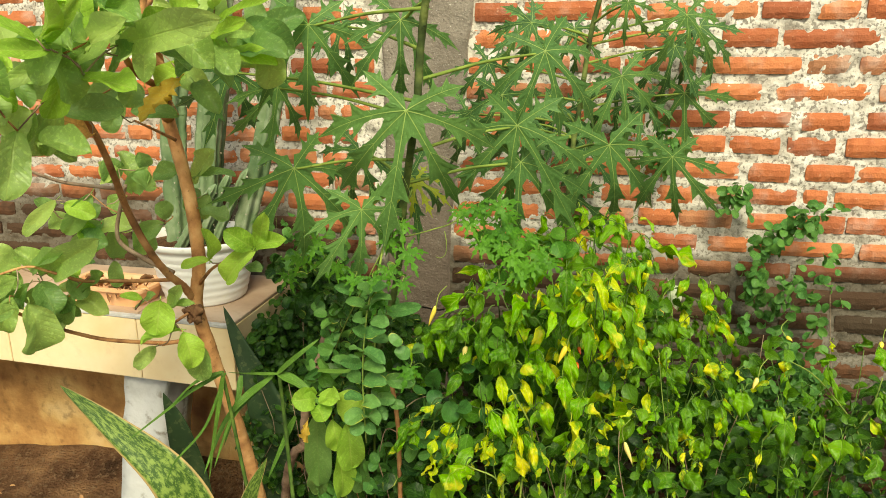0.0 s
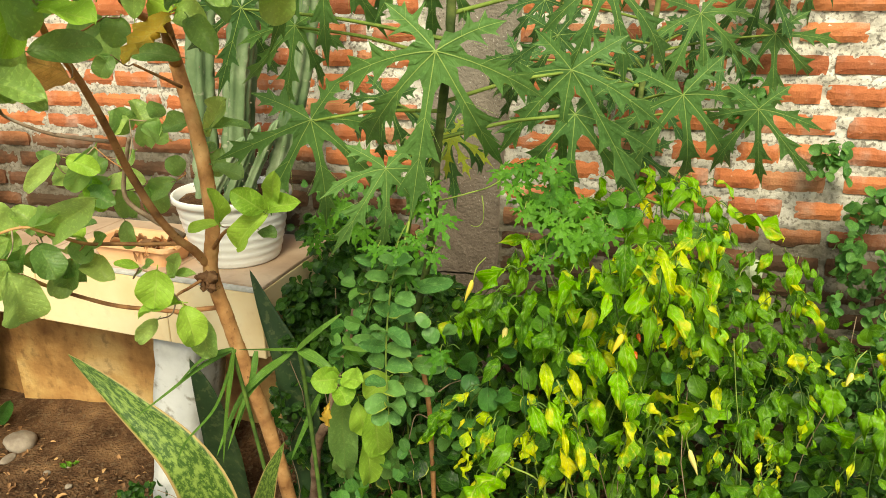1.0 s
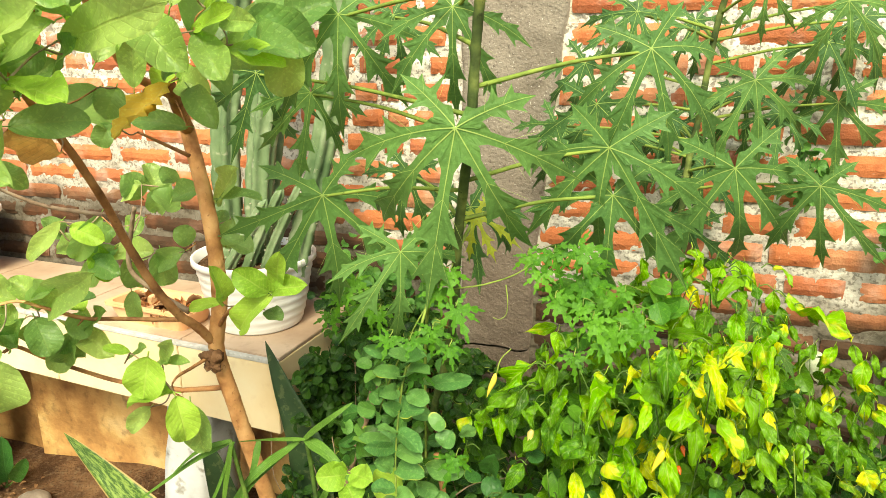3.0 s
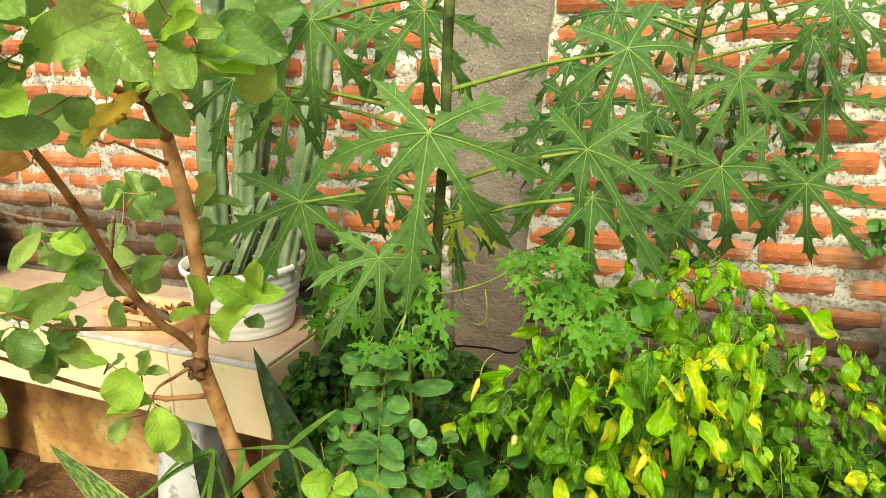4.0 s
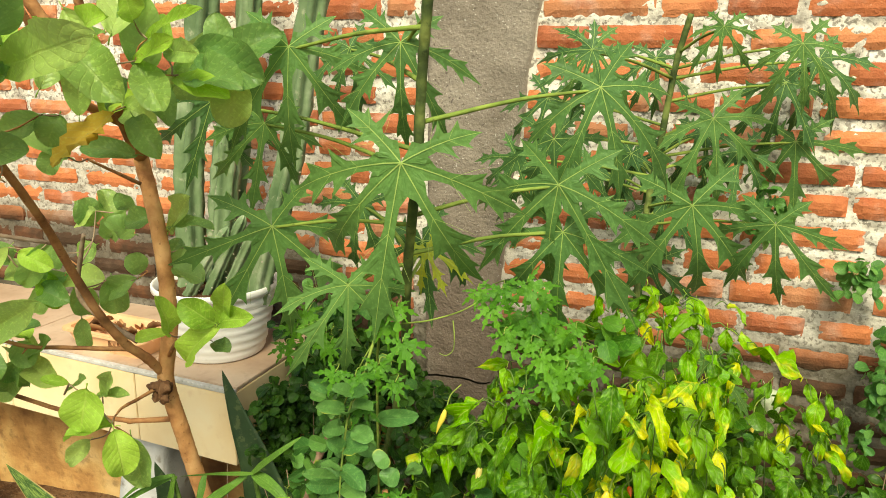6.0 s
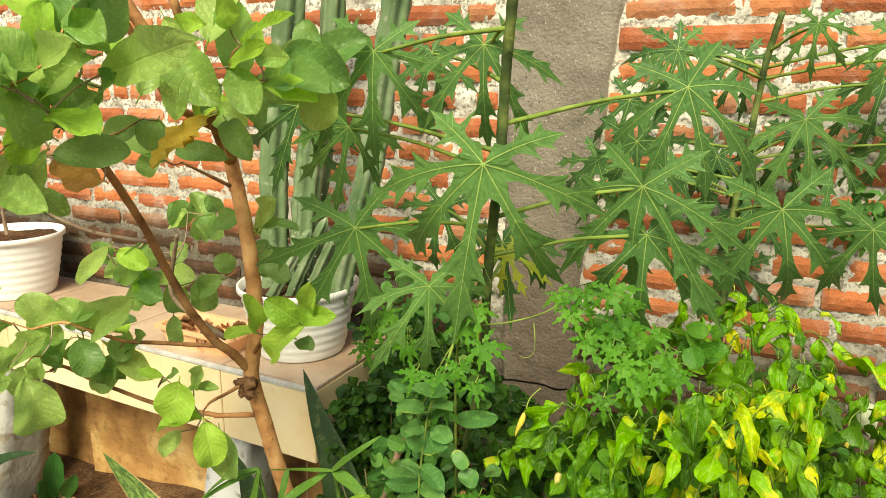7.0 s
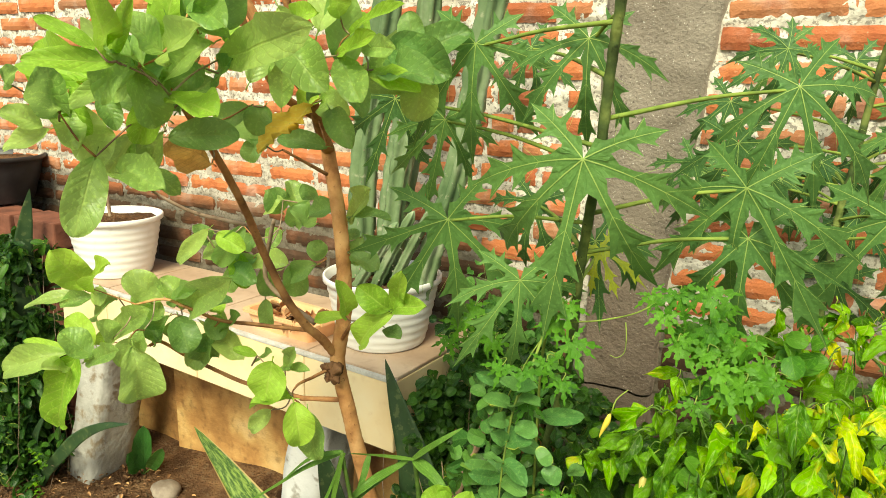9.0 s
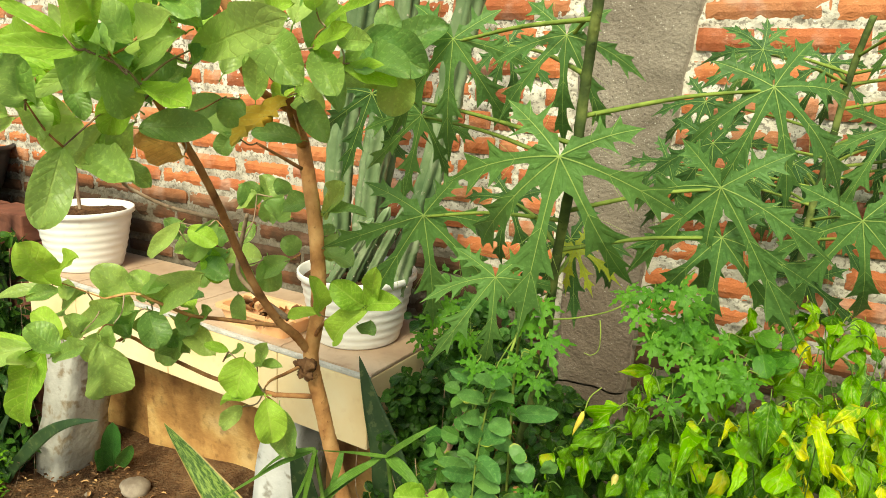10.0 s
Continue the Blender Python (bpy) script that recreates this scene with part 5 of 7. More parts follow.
def brick_mesh(seed, name="brick"):
    """A hand-made brick, one long and one high, worn at the edges."""
    r = random.Random(seed)
    bm = bmesh.new()
    bmesh.ops.create_grid(bm, x_segments=8, y_segments=3, size=0.5)
    for p in bm.verts:
        x, z = p.co.x, p.co.y
        border = max(abs(x), abs(z)) > 0.49
        corner = abs(x) > 0.49 and abs(z) > 0.49
        y = r.uniform(-0.0045, -0.0025) + (0.0055 if border else 0.0)
        p.co = Vector((x * (0.98 if corner else 1) + r.uniform(-0.006, 0.006), y, z * (0.94 if corner else 1) + r.uniform(-0.02, 0.02)))
    edges = [e for e in bm.edges if e.is_boundary]
    made = bmesh.ops.extrude_edge_only(bm, edges=edges)
    for p in made["geom"]:
        if isinstance(p, bmesh.types.BMVert):
            p.co.y = 0.03
            p.co.x *= 1.015
            p.co.z *= 1.06
    bmesh.ops.recalc_face_normals(bm, faces=bm.faces)
    return bm


brick_meshes = [from_bm("brick", brick_mesh(s), [BRICK]) for s in range(9)]
for me in brick_meshes:
    if sum(p.normal.y for p in me.polygons) > 0:
        me.flip_normals()
brick_data = []
for side, known, lo, hi in (("r", KNOWN_R, -0.088, 1.75), ("l", KNOWN_L, -3.4, -0.335), ("r", {}, 1.765, 4.03), ("l", {}, -5.03, -3.415)):
    for kk in range(-14, 24):
        r = random.Random(kk * 13 + (5 if side == "r" else 900))
        zc = COURSE_TOP - kk * PITCH
        if zc < 0.03:
            continue
        if side == "r" and known:
            lo = pillar_edge(zc) + 0.003
        for n, (a, b) in enumerate(course(known.get(kk, []), lo + (r.uniform(0, 0.02) if known else 0.0), hi, r)):
            if n == 0 and side == "r" and known and a < lo + 0.05:
                a = min(a, lo + 0.006 * r.random())
            h = 0.0385 * r.uniform(0.9, 1.1)
            m = Matrix.LocRotScale((0.5 * (a + b), WALL_Y + r.uniform(-0.003, 0.003), zc + r.uniform(-0.003, 0.003)), Euler((0, radians(r.uniform(-0.9, 0.9)), 0)), (b - a, 1.0, h))
            brick_data.append((m, r.randrange(9)))

# ---- pillar ----
pillar = thing("concrete_pillar", "rough grey-brown concrete pillar cast against the brick wall", "pillar", (-0.21, WALL_Y, 0), kind="structure")
for name, z0, z1, push in (("upper_cast", 0.5985, 2.215, 0.0), ("lower_cast", -0.05, 0.5960, 0.004)):
    v, f, u = [], [], []
    cols, rws = 26, int((z1 - z0) / 0.012)
    for j in range(rws + 1):
        z = z0 + (z1 - z0) * j / rws
        x0, x1 = -0.308, pillar_edge(z)
        for i in range(cols + 1):
            t = i / cols
            x = x0 + (x1 - x0) * min(1, max(0, (t - 0.08) / 0.84)) + (0.004 if t < 0.5 else 0.009) * noise.noise(Vector((0.0 if t < 0.5 else 9.0, z * 13, 0)))
            y = WALL_Y - 0.018 - push if 0.06 < t < 0.94 else WALL_Y + 0.03
            zz = z + (0.008 * noise.noise(Vector((x * 25, 3, 0))) if (j == rws and push) or (j == 0 and not push) else 0)
            v.append(Vector((x, y + 0.0035 * noise.noise(Vector((x * 30, z * 30, 0))) + 0.0018 * noise.noise(Vector((x * 110, z * 110, 0))), zz)))
            u.append((t, z))
    for j in range(rws):
        for i in range(cols):
            a = j * (cols + 1) + i
            f.append((a, a + 1, a + cols + 2, a + cols + 1))
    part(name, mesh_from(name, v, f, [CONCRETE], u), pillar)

# ---- bench ----
BX0, BX1, BY0, BY1, BTOP, BLOW = -1.86, -0.580, 1.602, 1.536, 0.652, 0.487


def bench_front(x):
    return BY1 + (BY0 - BY1) * (BX1 - x) / (BX1 - BX0)


bench = thing("tiled_bench", "masonry plant bench clad in cream and beige tiles", "bench", (-1.22, 1.72, 0))


def prism(bm, plan, z0, z1, bevel=0.0):
    lo = [bm.verts.new((x, y, z0)) for x, y in plan]
    hi = [bm.verts.new((x, y, z1)) for x, y in plan]
    n = len(plan)
    bm.faces.new(lo[::-1])
    bm.faces.new(hi)
    for i in range(n):
        bm.faces.new((lo[i], lo[(i + 1) % n], hi[(i + 1) % n], hi[i]))
    bmesh.ops.recalc_face_normals(bm, faces=bm.faces)
    if bevel:
        bmesh.ops.bevel(bm, geom=list(bm.edges), offset=bevel, segments=2, affect="EDGES")


bm = bmesh.new()
prism(bm, [(BX0 + 0.01, bench_front(BX0) + 0.012), (BX1 - 0.012, bench_front(BX1) + 0.012), (BX1 - 0.012, 1.905), (BX0 + 0.01, 1.905)], BLOW + 0.004, BTOP - 0.008)
part("slab", from_bm("slab", bm, [GROUT]), bench)
edges_x = [BX0, -1.62, -1.225, -0.838, BX1]
for i in range(4):
    a, b = edges_x[i] + 0.0012, edges_x[i + 1] - 0.0012
    bm = bmesh.new()
    prism(bm, [(a, bench_front(a)), (b, bench_front(b)), (b, bench_front(b) + 0.010), (a, bench_front(a) + 0.010)], BLOW, BTOP - 0.012, 0.0012)
    part("front_tile", from_bm("front_tile", bm, [TILE_FRONT]), bench)
    bm = bmesh.new()
    prism(bm, [(a, bench_front(a) + 0.014), (b, bench_front(b) + 0.014), (b, 1.896), (a, 1.896)], BTOP - 0.007, BTOP, 0.0012)
    part("top_tile", from_bm("top_tile", bm, [TILE_TOP]), bench)
bm = bmesh.new()
prism(bm, [(BX0, bench_front(BX0) - 0.001), (BX1, bench_front(BX1) - 0.001), (BX1, bench_front(BX1) + 0.013), (BX0, bench_front(BX0) + 0.013)], BTOP - 0.011, BTOP - 0.002, 0.002)
part("edge_strip", from_bm("edge_strip", bm, [GROUT]), bench, None, "grey aluminium-coloured edge strip")
for name, y0, y1 in (("end_tile", bench_front(BX1) + 0.012, 1.895),):
    for xx in (BX1 - 0.010, BX0):
        bm = bmesh.new()
        box(bm, xx, xx + 0.010, y0 + (0.08 if xx == BX0 else 0), y1, BLOW, BTOP - 0.009, 0.0012)
        part(name, from_bm(name, bm, [TILE_FRONT]), bench)


def leg(top, low, seed, mat, label):
    """A rough leg that spreads towards its foot; top and low are (x0, x1, y0, y1)."""
    bm = bmesh.new()
    rows = []
    n = 12
    for i in range(n + 1):
        t = i / n
        x0, x1, y0, y1 = [b + (a - b) * t for a, b in zip(top, low)]
        z = -0.04 + (BLOW + 0.043) * t
        ring = []
        for (xa, ya), (xb, yb) in zip(((x0, y0), (x1, y0), (x1, y1), (x0, y1)), ((x1, y0), (x1, y1), (x0, y1), (x0, y0))):
            for q in range(4):
                p = Vector((xa + (xb - xa) * q / 4, ya + (yb - ya) * q / 4, z))
                p += Vector((noise.noise(p * 14 + Vector((seed, 0, 0))), noise.noise(p * 14 + Vector((0, seed, 0))), 0)) * 0.012
                ring.append(bm.verts.new(p))
        rows.append(ring)
    for a, b in zip(rows, rows[1:]):
        for i in range(16):
            bm.faces.new((a[i], a[(i + 1) % 16], b[(i + 1) % 16], b[i]))
    bm.faces.new(rows[0][::-1])
    bm.faces.new(rows[-1])
    part("leg", from_bm("leg", bm, [mat], True), bench, None, label)


leg((-0.905, -0.795, 1.575, 1.70), (-0.985, -0.855, 1.565, 1.71), 3, LEG_PAINT, "white-painted masonry leg")
leg((-1.80, -1.665, 1.615, 1.77), (-1.89, -1.785, 1.58, 1.73), 8, LEG_SHADED, "masonry leg with stained whitewash, greyed for the shrub's shade")

# the plastered foot of the wall below the bench, with its pier
bm = bmesh.new()
box(bm, -1.70, -0.40, 1.862, 1.9, -0.05, 0.488, 0.004)
bmesh.ops.subdivide_edges(bm, edges=list(bm.edges), cuts=12, use_grid_fill=True)
for p in bm.verts:
    p.co.y += 0.008 * noise.noise(p.co * 9)
tagged(new("wall_plinth", from_bm("wall_plinth", bm, [PLASTER])), "stained brown plaster at the foot of the wall", "wall", kind="structure")
bm = bmesh.new()
box(bm, -2.5, -1.70, 1.888, 1.905, -0.05, 0.488, 0.004)
tagged(new("wall_plinth", from_bm("wall_plinth", bm, [PLASTER])), "stained brown plaster at the foot of the wall", "wall", kind="structure")


# ---- pots ----
def lathe(bm, profile, segs=40):
    rings = []
    for r, z in profile:
        rings.append([bm.verts.new((r * math.cos(2 * math.pi * i / segs), r * math.sin(2 * math.pi * i / segs), z)) for i in range(segs)])
    for a, b in zip(rings, rings[1:]):
        for i in range(segs):
            bm.faces.new((a[i], a[(i + 1) % segs], b[(i + 1) % segs], b[i]))
    bm.faces.new(rings[0][::-1])
    bm.faces.new(rings[-1])


def pot_body(r_top, r_low, h, ribs):
    outer = [(r_low * 0.94, 0.0), (r_low, 0.004)]
    n = ribs * 4
    for i in range(n + 1):
        t = i / n
        r = r_low + (r_top * 0.94 - r_low) * t ** 0.8
        outer.append((r + 0.0010 * math.sin(t * ribs * 2 * math.pi), 0.006 + (h - 0.026) * t))
    outer += [(r_top * 0.96, h - 0.018), (r_top * 1.0, h - 0.014), (r_top, h - 0.002), (r_top * 0.985, h), (r_top * 0.955, h - 0.002), (r_top * 0.92, h - 0.03), (r_top * 0.9, h - 0.045)]
    bm = bmesh.new()
    lathe(bm, outer)
    return bm


def soil_disc(r, z):
    bm = bmesh.new()
    rr = random.Random(4)
    rings = [[bm.verts.new((0, 0, z + 0.012))]]
    for q in range(1, 6):
        rings.append([bm.verts.new((r * q / 5 * math.cos(2 * math.pi * i / 24), r * q / 5 * math.sin(2 * math.pi * i / 24), z + 0.010 * (1 - q / 5) + rr.uniform(-0.004, 0.004))) for i in range(24)])
    for i in range(24):
        bm.faces.new((rings[0][0], rings[1][i], rings[1][(i + 1) % 24]))
    for a, b in zip(rings[1:], rings[2:]):
        for i in range(24):
            bm.faces.new((a[i], b[i], b[(i + 1) % 24], a[(i + 1) % 24]))
    return bm


def pot(label, at, r_top, r_low, h, mat, ribs=7):
    ob = thing("flower_pot", label, "flower pot", at)
    m = Matrix.Translation(at)
    part("pot_body", from_bm("pot_body", pot_body(r_top, r_low, h, ribs), [mat], True), ob, m)
    part("potting_soil", from_bm("potting_soil", soil_disc(r_top * 0.925, h - 0.020), [SOIL], True), ob, m)
    return ob


pot("white ribbed plastic flower pot with the cactus, on the bench", (-0.742, 1.715, BTOP), 0.137, 0.098, 0.163, WHITE_PLASTIC)
pot("white ribbed plastic flower pot with a small sapling, on the bench", (-1.752, 1.725, BTOP), 0.140, 0.098, 0.180, WHITE_PLASTIC)

# ---- cactus ----
def cactus_column(points, r0, r1, ribs=6, seed=0):
    pts = spline(points, 8)
    n = len(pts)
    verts, faces, uvs = [], [], []
    segs = ribs * 4
    spots = []
    side = Vector((1, 0, 0))
    for i, p in enumerate(pts):
        d = (pts[min(i + 1, n - 1)] - pts[max(i - 1, 0)]).normalized()
        side = (side - d * side.dot(d)).normalized()
        up = d.cross(side)
        rad = r0 + (r1 - r0) * i / (n - 1)
        rad *= 1 + 0.035 * math.sin(i * 1.9 + seed)
        if i >= n - 3:
            rad *= (0.93, 0.72, 0.25)[i - n + 3]
        for j in range(segs):
            a = 2 * math.pi * j / segs + 0.3 * seed
            rr = rad * (0.52 + 0.48 * abs(math.cos(ribs * (2 * math.pi * j / segs) / 2)) ** 1.1) * (1 + 0.06 * math.sin(i * 2.2 + j) + 0.05 * noise.noise(Vector((i * 0.9, j * 1.7, seed))))
            q = p + (side * math.cos(a) + up * math.sin(a)) * rr
            verts.append(q)
            uvs.append((j / segs, i / n))
            if j % 4 == 0 and i % 2 == 0 and i < n - 2:
                spots.append(q + (side * math.cos(a) + up * math.sin(a)) * 0.0008)
    for i in range(n - 1):
        for j in range(segs):
            a, b = i * segs + j, i * segs + (j + 1) % segs
            faces.append((a, b, b + segs, a + segs))
    faces.append(tuple(range((n - 1) * segs, n * segs)))
    return (verts, faces, uvs), spots


cactus = thing("cactus", "tall grey-green columnar cactus with several ribbed stems", "cactus", (-0.742, 1.715, BTOP + 0.14))
spots = []
for i, (pts, r0, r1) in enumerate([
        ([(-0.800, 1.705, 0.78), (-0.795, 1.705, 0.88), (-0.785, 1.70, 1.03), (-0.768, 1.70, 1.17), (-0.735, 1.70, 1.32), (-0.68, 1.695, 1.60)], 0.033, 0.035),
        ([(-0.735, 1.770, 0.78), (-0.728, 1.770, 0.95), (-0.700, 1.77, 1.12), (-0.665, 1.76, 1.32), (-0.63, 1.75, 1.55)], 0.024, 0.027),
        ([(-0.722, 1.700, 0.78), (-0.712, 1.700, 0.90), (-0.690, 1.70, 1.06), (-0.665, 1.70, 1.17), (-0.640, 1.70, 1.245)], 0.029, 0.032),
        ([(-0.640, 1.715, 0.78), (-0.610, 1.715, 0.88), (-0.570, 1.71, 0.99), (-0.535, 1.71, 1.11), (-0.500, 1.70, 1.26), (-0.455, 1.69, 1.45), (-0.43, 1.68, 1.62)], 0.028, 0.031),
        ([(-0.770, 1.645, 0.78), (-0.737, 1.645, 0.83), (-0.690, 1.645, 0.90), (-0.650, 1.645, 0.955)], 0.014, 0.012),
        ([(-0.730, 1.660, 0.78), (-0.700, 1.660, 0.84), (-0.655, 1.66, 0.92), (-0.620, 1.66, 0.98)], 0.014, 0.012),
        ([(-0.690, 1.670, 0.78), (-0.665, 1.67, 0.84), (-0.615, 1.67, 0.93), (-0.580, 1.67, 0.99)], 0.013, 0.011)]):
    (v, f, u), sp = cactus_column(pts, r0, r1, 6 if r0 > 0.02 else 5, i)
    part("column", mesh_from("column", v, f, [CACTUS], u), cactus)
    spots += sp
dot = leaf_geometry(rounded, 3, 1, 0, 0.4, 0)
poses = [Matrix.Translation(s) @ Euler((rng.uniform(0, 3), rng.uniform(0, 3), rng.uniform(0, 6))).to_matrix().to_4x4() @ Matrix.Scale(rng.uniform(0.0025, 0.0045), 4) for s in spots]
merge_leaves("areoles", [dot], poses, [AREOLE], cactus, "tiny pale tufts along the ribs")

# ---- tray of dry leaves ----
tray = thing("plant_tray", "peach-orange plastic tray full of dry brown leaves", "tray", (-0.955, 1.640, BTOP))
bm = bmesh.new()


def ring(w, d, z, c=0.016):
    out = []
    for k4 in range(4):
        sx, sy = ((1, 1), (-1, 1), (-1, -1), (1, -1))[k4]
        for q in range(5):
            an = math.pi / 2 * (k4 + q / 4)
            out.append(bm.verts.new((sx * (w - c) + c * math.cos(an), sy * (d - c) + c * math.sin(an), z)))
    return out


rings = [ring(0.096, 0.046, 0.0), ring(0.110, 0.056, 0.038), ring(0.119, 0.064, 0.040), ring(0.119, 0.064, 0.047), ring(0.106, 0.052, 0.047), ring(0.097, 0.044, 0.018)]
bm.faces.new(rings[0][::-1])
for a, b in zip(rings, rings[1:]):
    for i in range(20):
        bm.faces.new((a[i], a[(i + 1) % 20], b[(i + 1) % 20], b[i]))
bm.faces.new(rings[-1])
part("tray_body", from_bm("tray_body", bm, [PEACH]), tray, pose(-0.955, 1.645, BTOP, 0, 0, -3))
dry = [leaf_geometry(elliptic, 5, 1, 0.5, 0.5, 0.15, curl=0.6, seed=s) for s in range(4)]
poses = []
for i in range(38):
    p = Vector((-0.955 + rng.uniform(-0.085, 0.085), 1.645 + rng.uniform(-0.042, 0.042), BTOP + rng.uniform(0.018, 0.042)))
    poses.append(Matrix.Translation(p) @ Euler((rng.uniform(-0.6, 0.6), rng.uniform(-0.6, 0.6), rng.uniform(0, 6.3))).to_matrix().to_4x4() @ Matrix.Diagonal((rng.uniform(0.008, 0.025), rng.uniform(0.02, 0.055), 0.012, 1)))
merge_leaves("dry_leaves", dry, poses, [LITTER], tray)

# ---- guava tree ----
guava = thing("guava_tree", "young guava tree with smooth copper-brown trunk and large oval leaves", "tree", tuple(GUAVA_TRUNK[0][:2]) + (0.0,))
gx, gy, gz = GUAVA_TRUNK[0]
limb("trunk", [(gx + 0.075, gy + 0.050, -0.03), (gx + 0.055, gy + 0.036, 0.22), (gx + 0.028, gy + 0.020, 0.45)] + GUAVA_TRUNK[:11], 0.0135, 0.0110, BARK, guava, 12, 0.05, 1, 7)
limb("limb", GUAVA_TRUNK[10:], 0.0108, 0.0056, BARK_DARK, guava, 9, 0.08, 11, 5)
limb("limb", GUAVA_LIMB, 0.0074, 0.0034, BARK_DARK, guava, 9, 0.08, 2, 6)
limb("limb", GUAVA_LIMB_LEFT, 0.0044, 0.0028, BARK_DARK, guava, 7, 0.08, 3)
limb("limb", GUAVA_LIMB_GREY, 0.0048, 0.0030, BARK_GREY, guava, 7, 0.08, 4)
limb("twig", GUAVA_TWIG_LONG, 0.0034, 0.0020, BARK_GREY, guava, 6, 0.08, 5)
limb("twig", GUAVA_TWIG_FLAT, 0.0036, 0.0020, BARK_DARK, guava, 6, 0.08, 6)
limb("twig", GUAVA_TWIG_RIGHT, 0.0034, 0.0018, BARK_DARK, guava, 6, 0.08, 7)
limb("twig", GUAVA_TWIG_LOW, 0.0032, 0.0016, BARK_DARK, guava, 6, 0.08, 8)
limb("twig", GUAVA_TWIG_UP[:3], 0.0030, 0.0018, BARK_DARK, guava, 6, 0.08, 9)
limb("limb", GUAVA_TOP_BRANCH, 0.0062, 0.0036, BARK_DARK, guava, 7, 0.08, 10)
limb("limb", GUAVA_TOP_LEFT, 0.0085, 0.0068, BARK_DARK, guava, 9, 0.08, 12)
limb("limb", GUAVA_TOP_MIDDLE, 0.0062, 0.0048, BARK_DARK, guava, 8, 0.08, 13)
limb("limb", GUAVA_TOP_RIGHT, 0.0062, 0.0048, BARK_DARK, guava, 8, 0.08, 14)
BARK_DRY = bark_material("dry_tip", (0.80, 0.66, 0.44), (0.66, 0.50, 0.30), (0.42, 0.29, 0.16))
limb("dry_tip", [(-0.410, 0.937, 1.254), (-0.408, 0.930, 1.266), (-0.401, 0.931, 1.278), (-0.402, 0.926, 1.283), (-0.405, 0.922, 1.275)], 0.0020, 0.0010, BARK_DRY, guava, 6, 0.1, 15, 5, "dry pale curled shoot tip")
limb("dry_tip", [(-0.421, 0.929, 1.248), (-0.418, 0.922, 1.261), (-0.414, 0.921, 1.270), (-0.405, 0.923, 1.279)], 0.0020, 0.0010, BARK_DRY, guava, 6, 0.1, 16, 5, "dry pale curled shoot tip")
# the scarred knot, lumps of dark bark round an old cut
BARK_SCAR = bark_material("scarred_bark", (0.30, 0.16, 0.08), (0.17, 0.085, 0.042), (0.055, 0.028, 0.016), 1.6)
bm = bmesh.new()
for q, (dx, dz, rad) in enumerate(((-0.002, 0.002, 0.0115), (-0.013, 0.007, 0.0062), (-0.009, -0.010, 0.0068), (0.009, 0.008, 0.0080), (-0.020, 0.003, 0.0042), (0.006, -0.012, 0.0070))):
    made = bmesh.ops.create_icosphere(bm, subdivisions=3, radius=rad)
    for p in made["verts"]:
        p.co *= 1 + 0.75 * noise.noise(p.co * 120 + Vector((q * 3, 0, 0))) + 0.45 * noise.noise(p.co * 330)
        p.co += Vector((dx, -0.004 if q else 0.002, dz))
part("knot", from_bm("knot", bm, [BARK_SCAR], True), guava, Matrix.Translation((-0.472, 1.226, 0.804)), "dark scarred knot in the bark")
kw = dict(rows=14, across=4, fold=0.15, bulge=0.16, wave=0.075, petiole=0.12, crumple=0.05)
guava_sets = [leaf_set("leaf", obovate, LEAF_GUAVA, 2, **kw) + leaf_set("leaf", elliptic, LEAF_GUAVA, 2, **kw), leaf_set("leaf", elliptic, LEAF_GUAVA_YOUNG, 4, **kw),
              leaf_set("leaf", elliptic, LEAF_YELLOW, 2, ragged=0.75, **{**kw, "rows": 18, "wave": 0.06}), leaf_set("leaf", elliptic, LEAF_BROWN, 2, ragged=0.25, **{**kw, "wave": 0.14, "curl": -0.5, "fold": 0.35}),
              leaf_set("leaf", elliptic, LEAF_GUAVA_DARK, 4, **kw), leaf_set("leaf", pointed, LEAF_FRESH, 4, **kw)]
for i, (ax, ay, az, bx, by, bz, w, kind) in enumerate(GUAVA_LEAVES):
    facing = open_side((ax, ay, az), 0.4, 0.35)
    if kind == 3:
        facing = Vector((0.55, -0.6, 0.55))
    if kind == 2:
        facing = Vector((0.45, -0.7, 0.55))
    part("leaf", guava_sets[kind][i % len(guava_sets[kind])], guava, leaf_pose((ax, ay, az), (bx, by, bz), w * (1.0 if kind == 2 else 1.2 if kind == 3 else 1.0), facing, rng.uniform(-14, 14)),
         {2: "torn yellow leaf", 3: "withered brown leaf"}.get(kind, ""))

# more leaves on the low twigs
low_twigs = [q for q in GUAVA_LEAVES if q[2] < 1.02 and q[0] < -0.5]
for i in range(18):
    q = low_twigs[(i * 5) % len(low_twigs)]
    a = Vector(q[:3]) + Vector((rng.uniform(-0.02, 0.02), rng.uniform(0.0, 0.03), rng.uniform(-0.02, 0.02)))
    d = Vector((rng.gauss(-0.2, 0.8), rng.gauss(0.0, 0.3), rng.gauss(-0.1, 0.6))).normalized() * rng.uniform(0.045, 0.08)
    kind = rng.choice((0, 0, 4, 1))
    part("leaf", guava_sets[kind][i % 4], guava, leaf_pose(a, a + d, d.length * rng.uniform(0.5, 0.62), open_side(a, 0.4, 0.4), rng.uniform(-20, 20)))

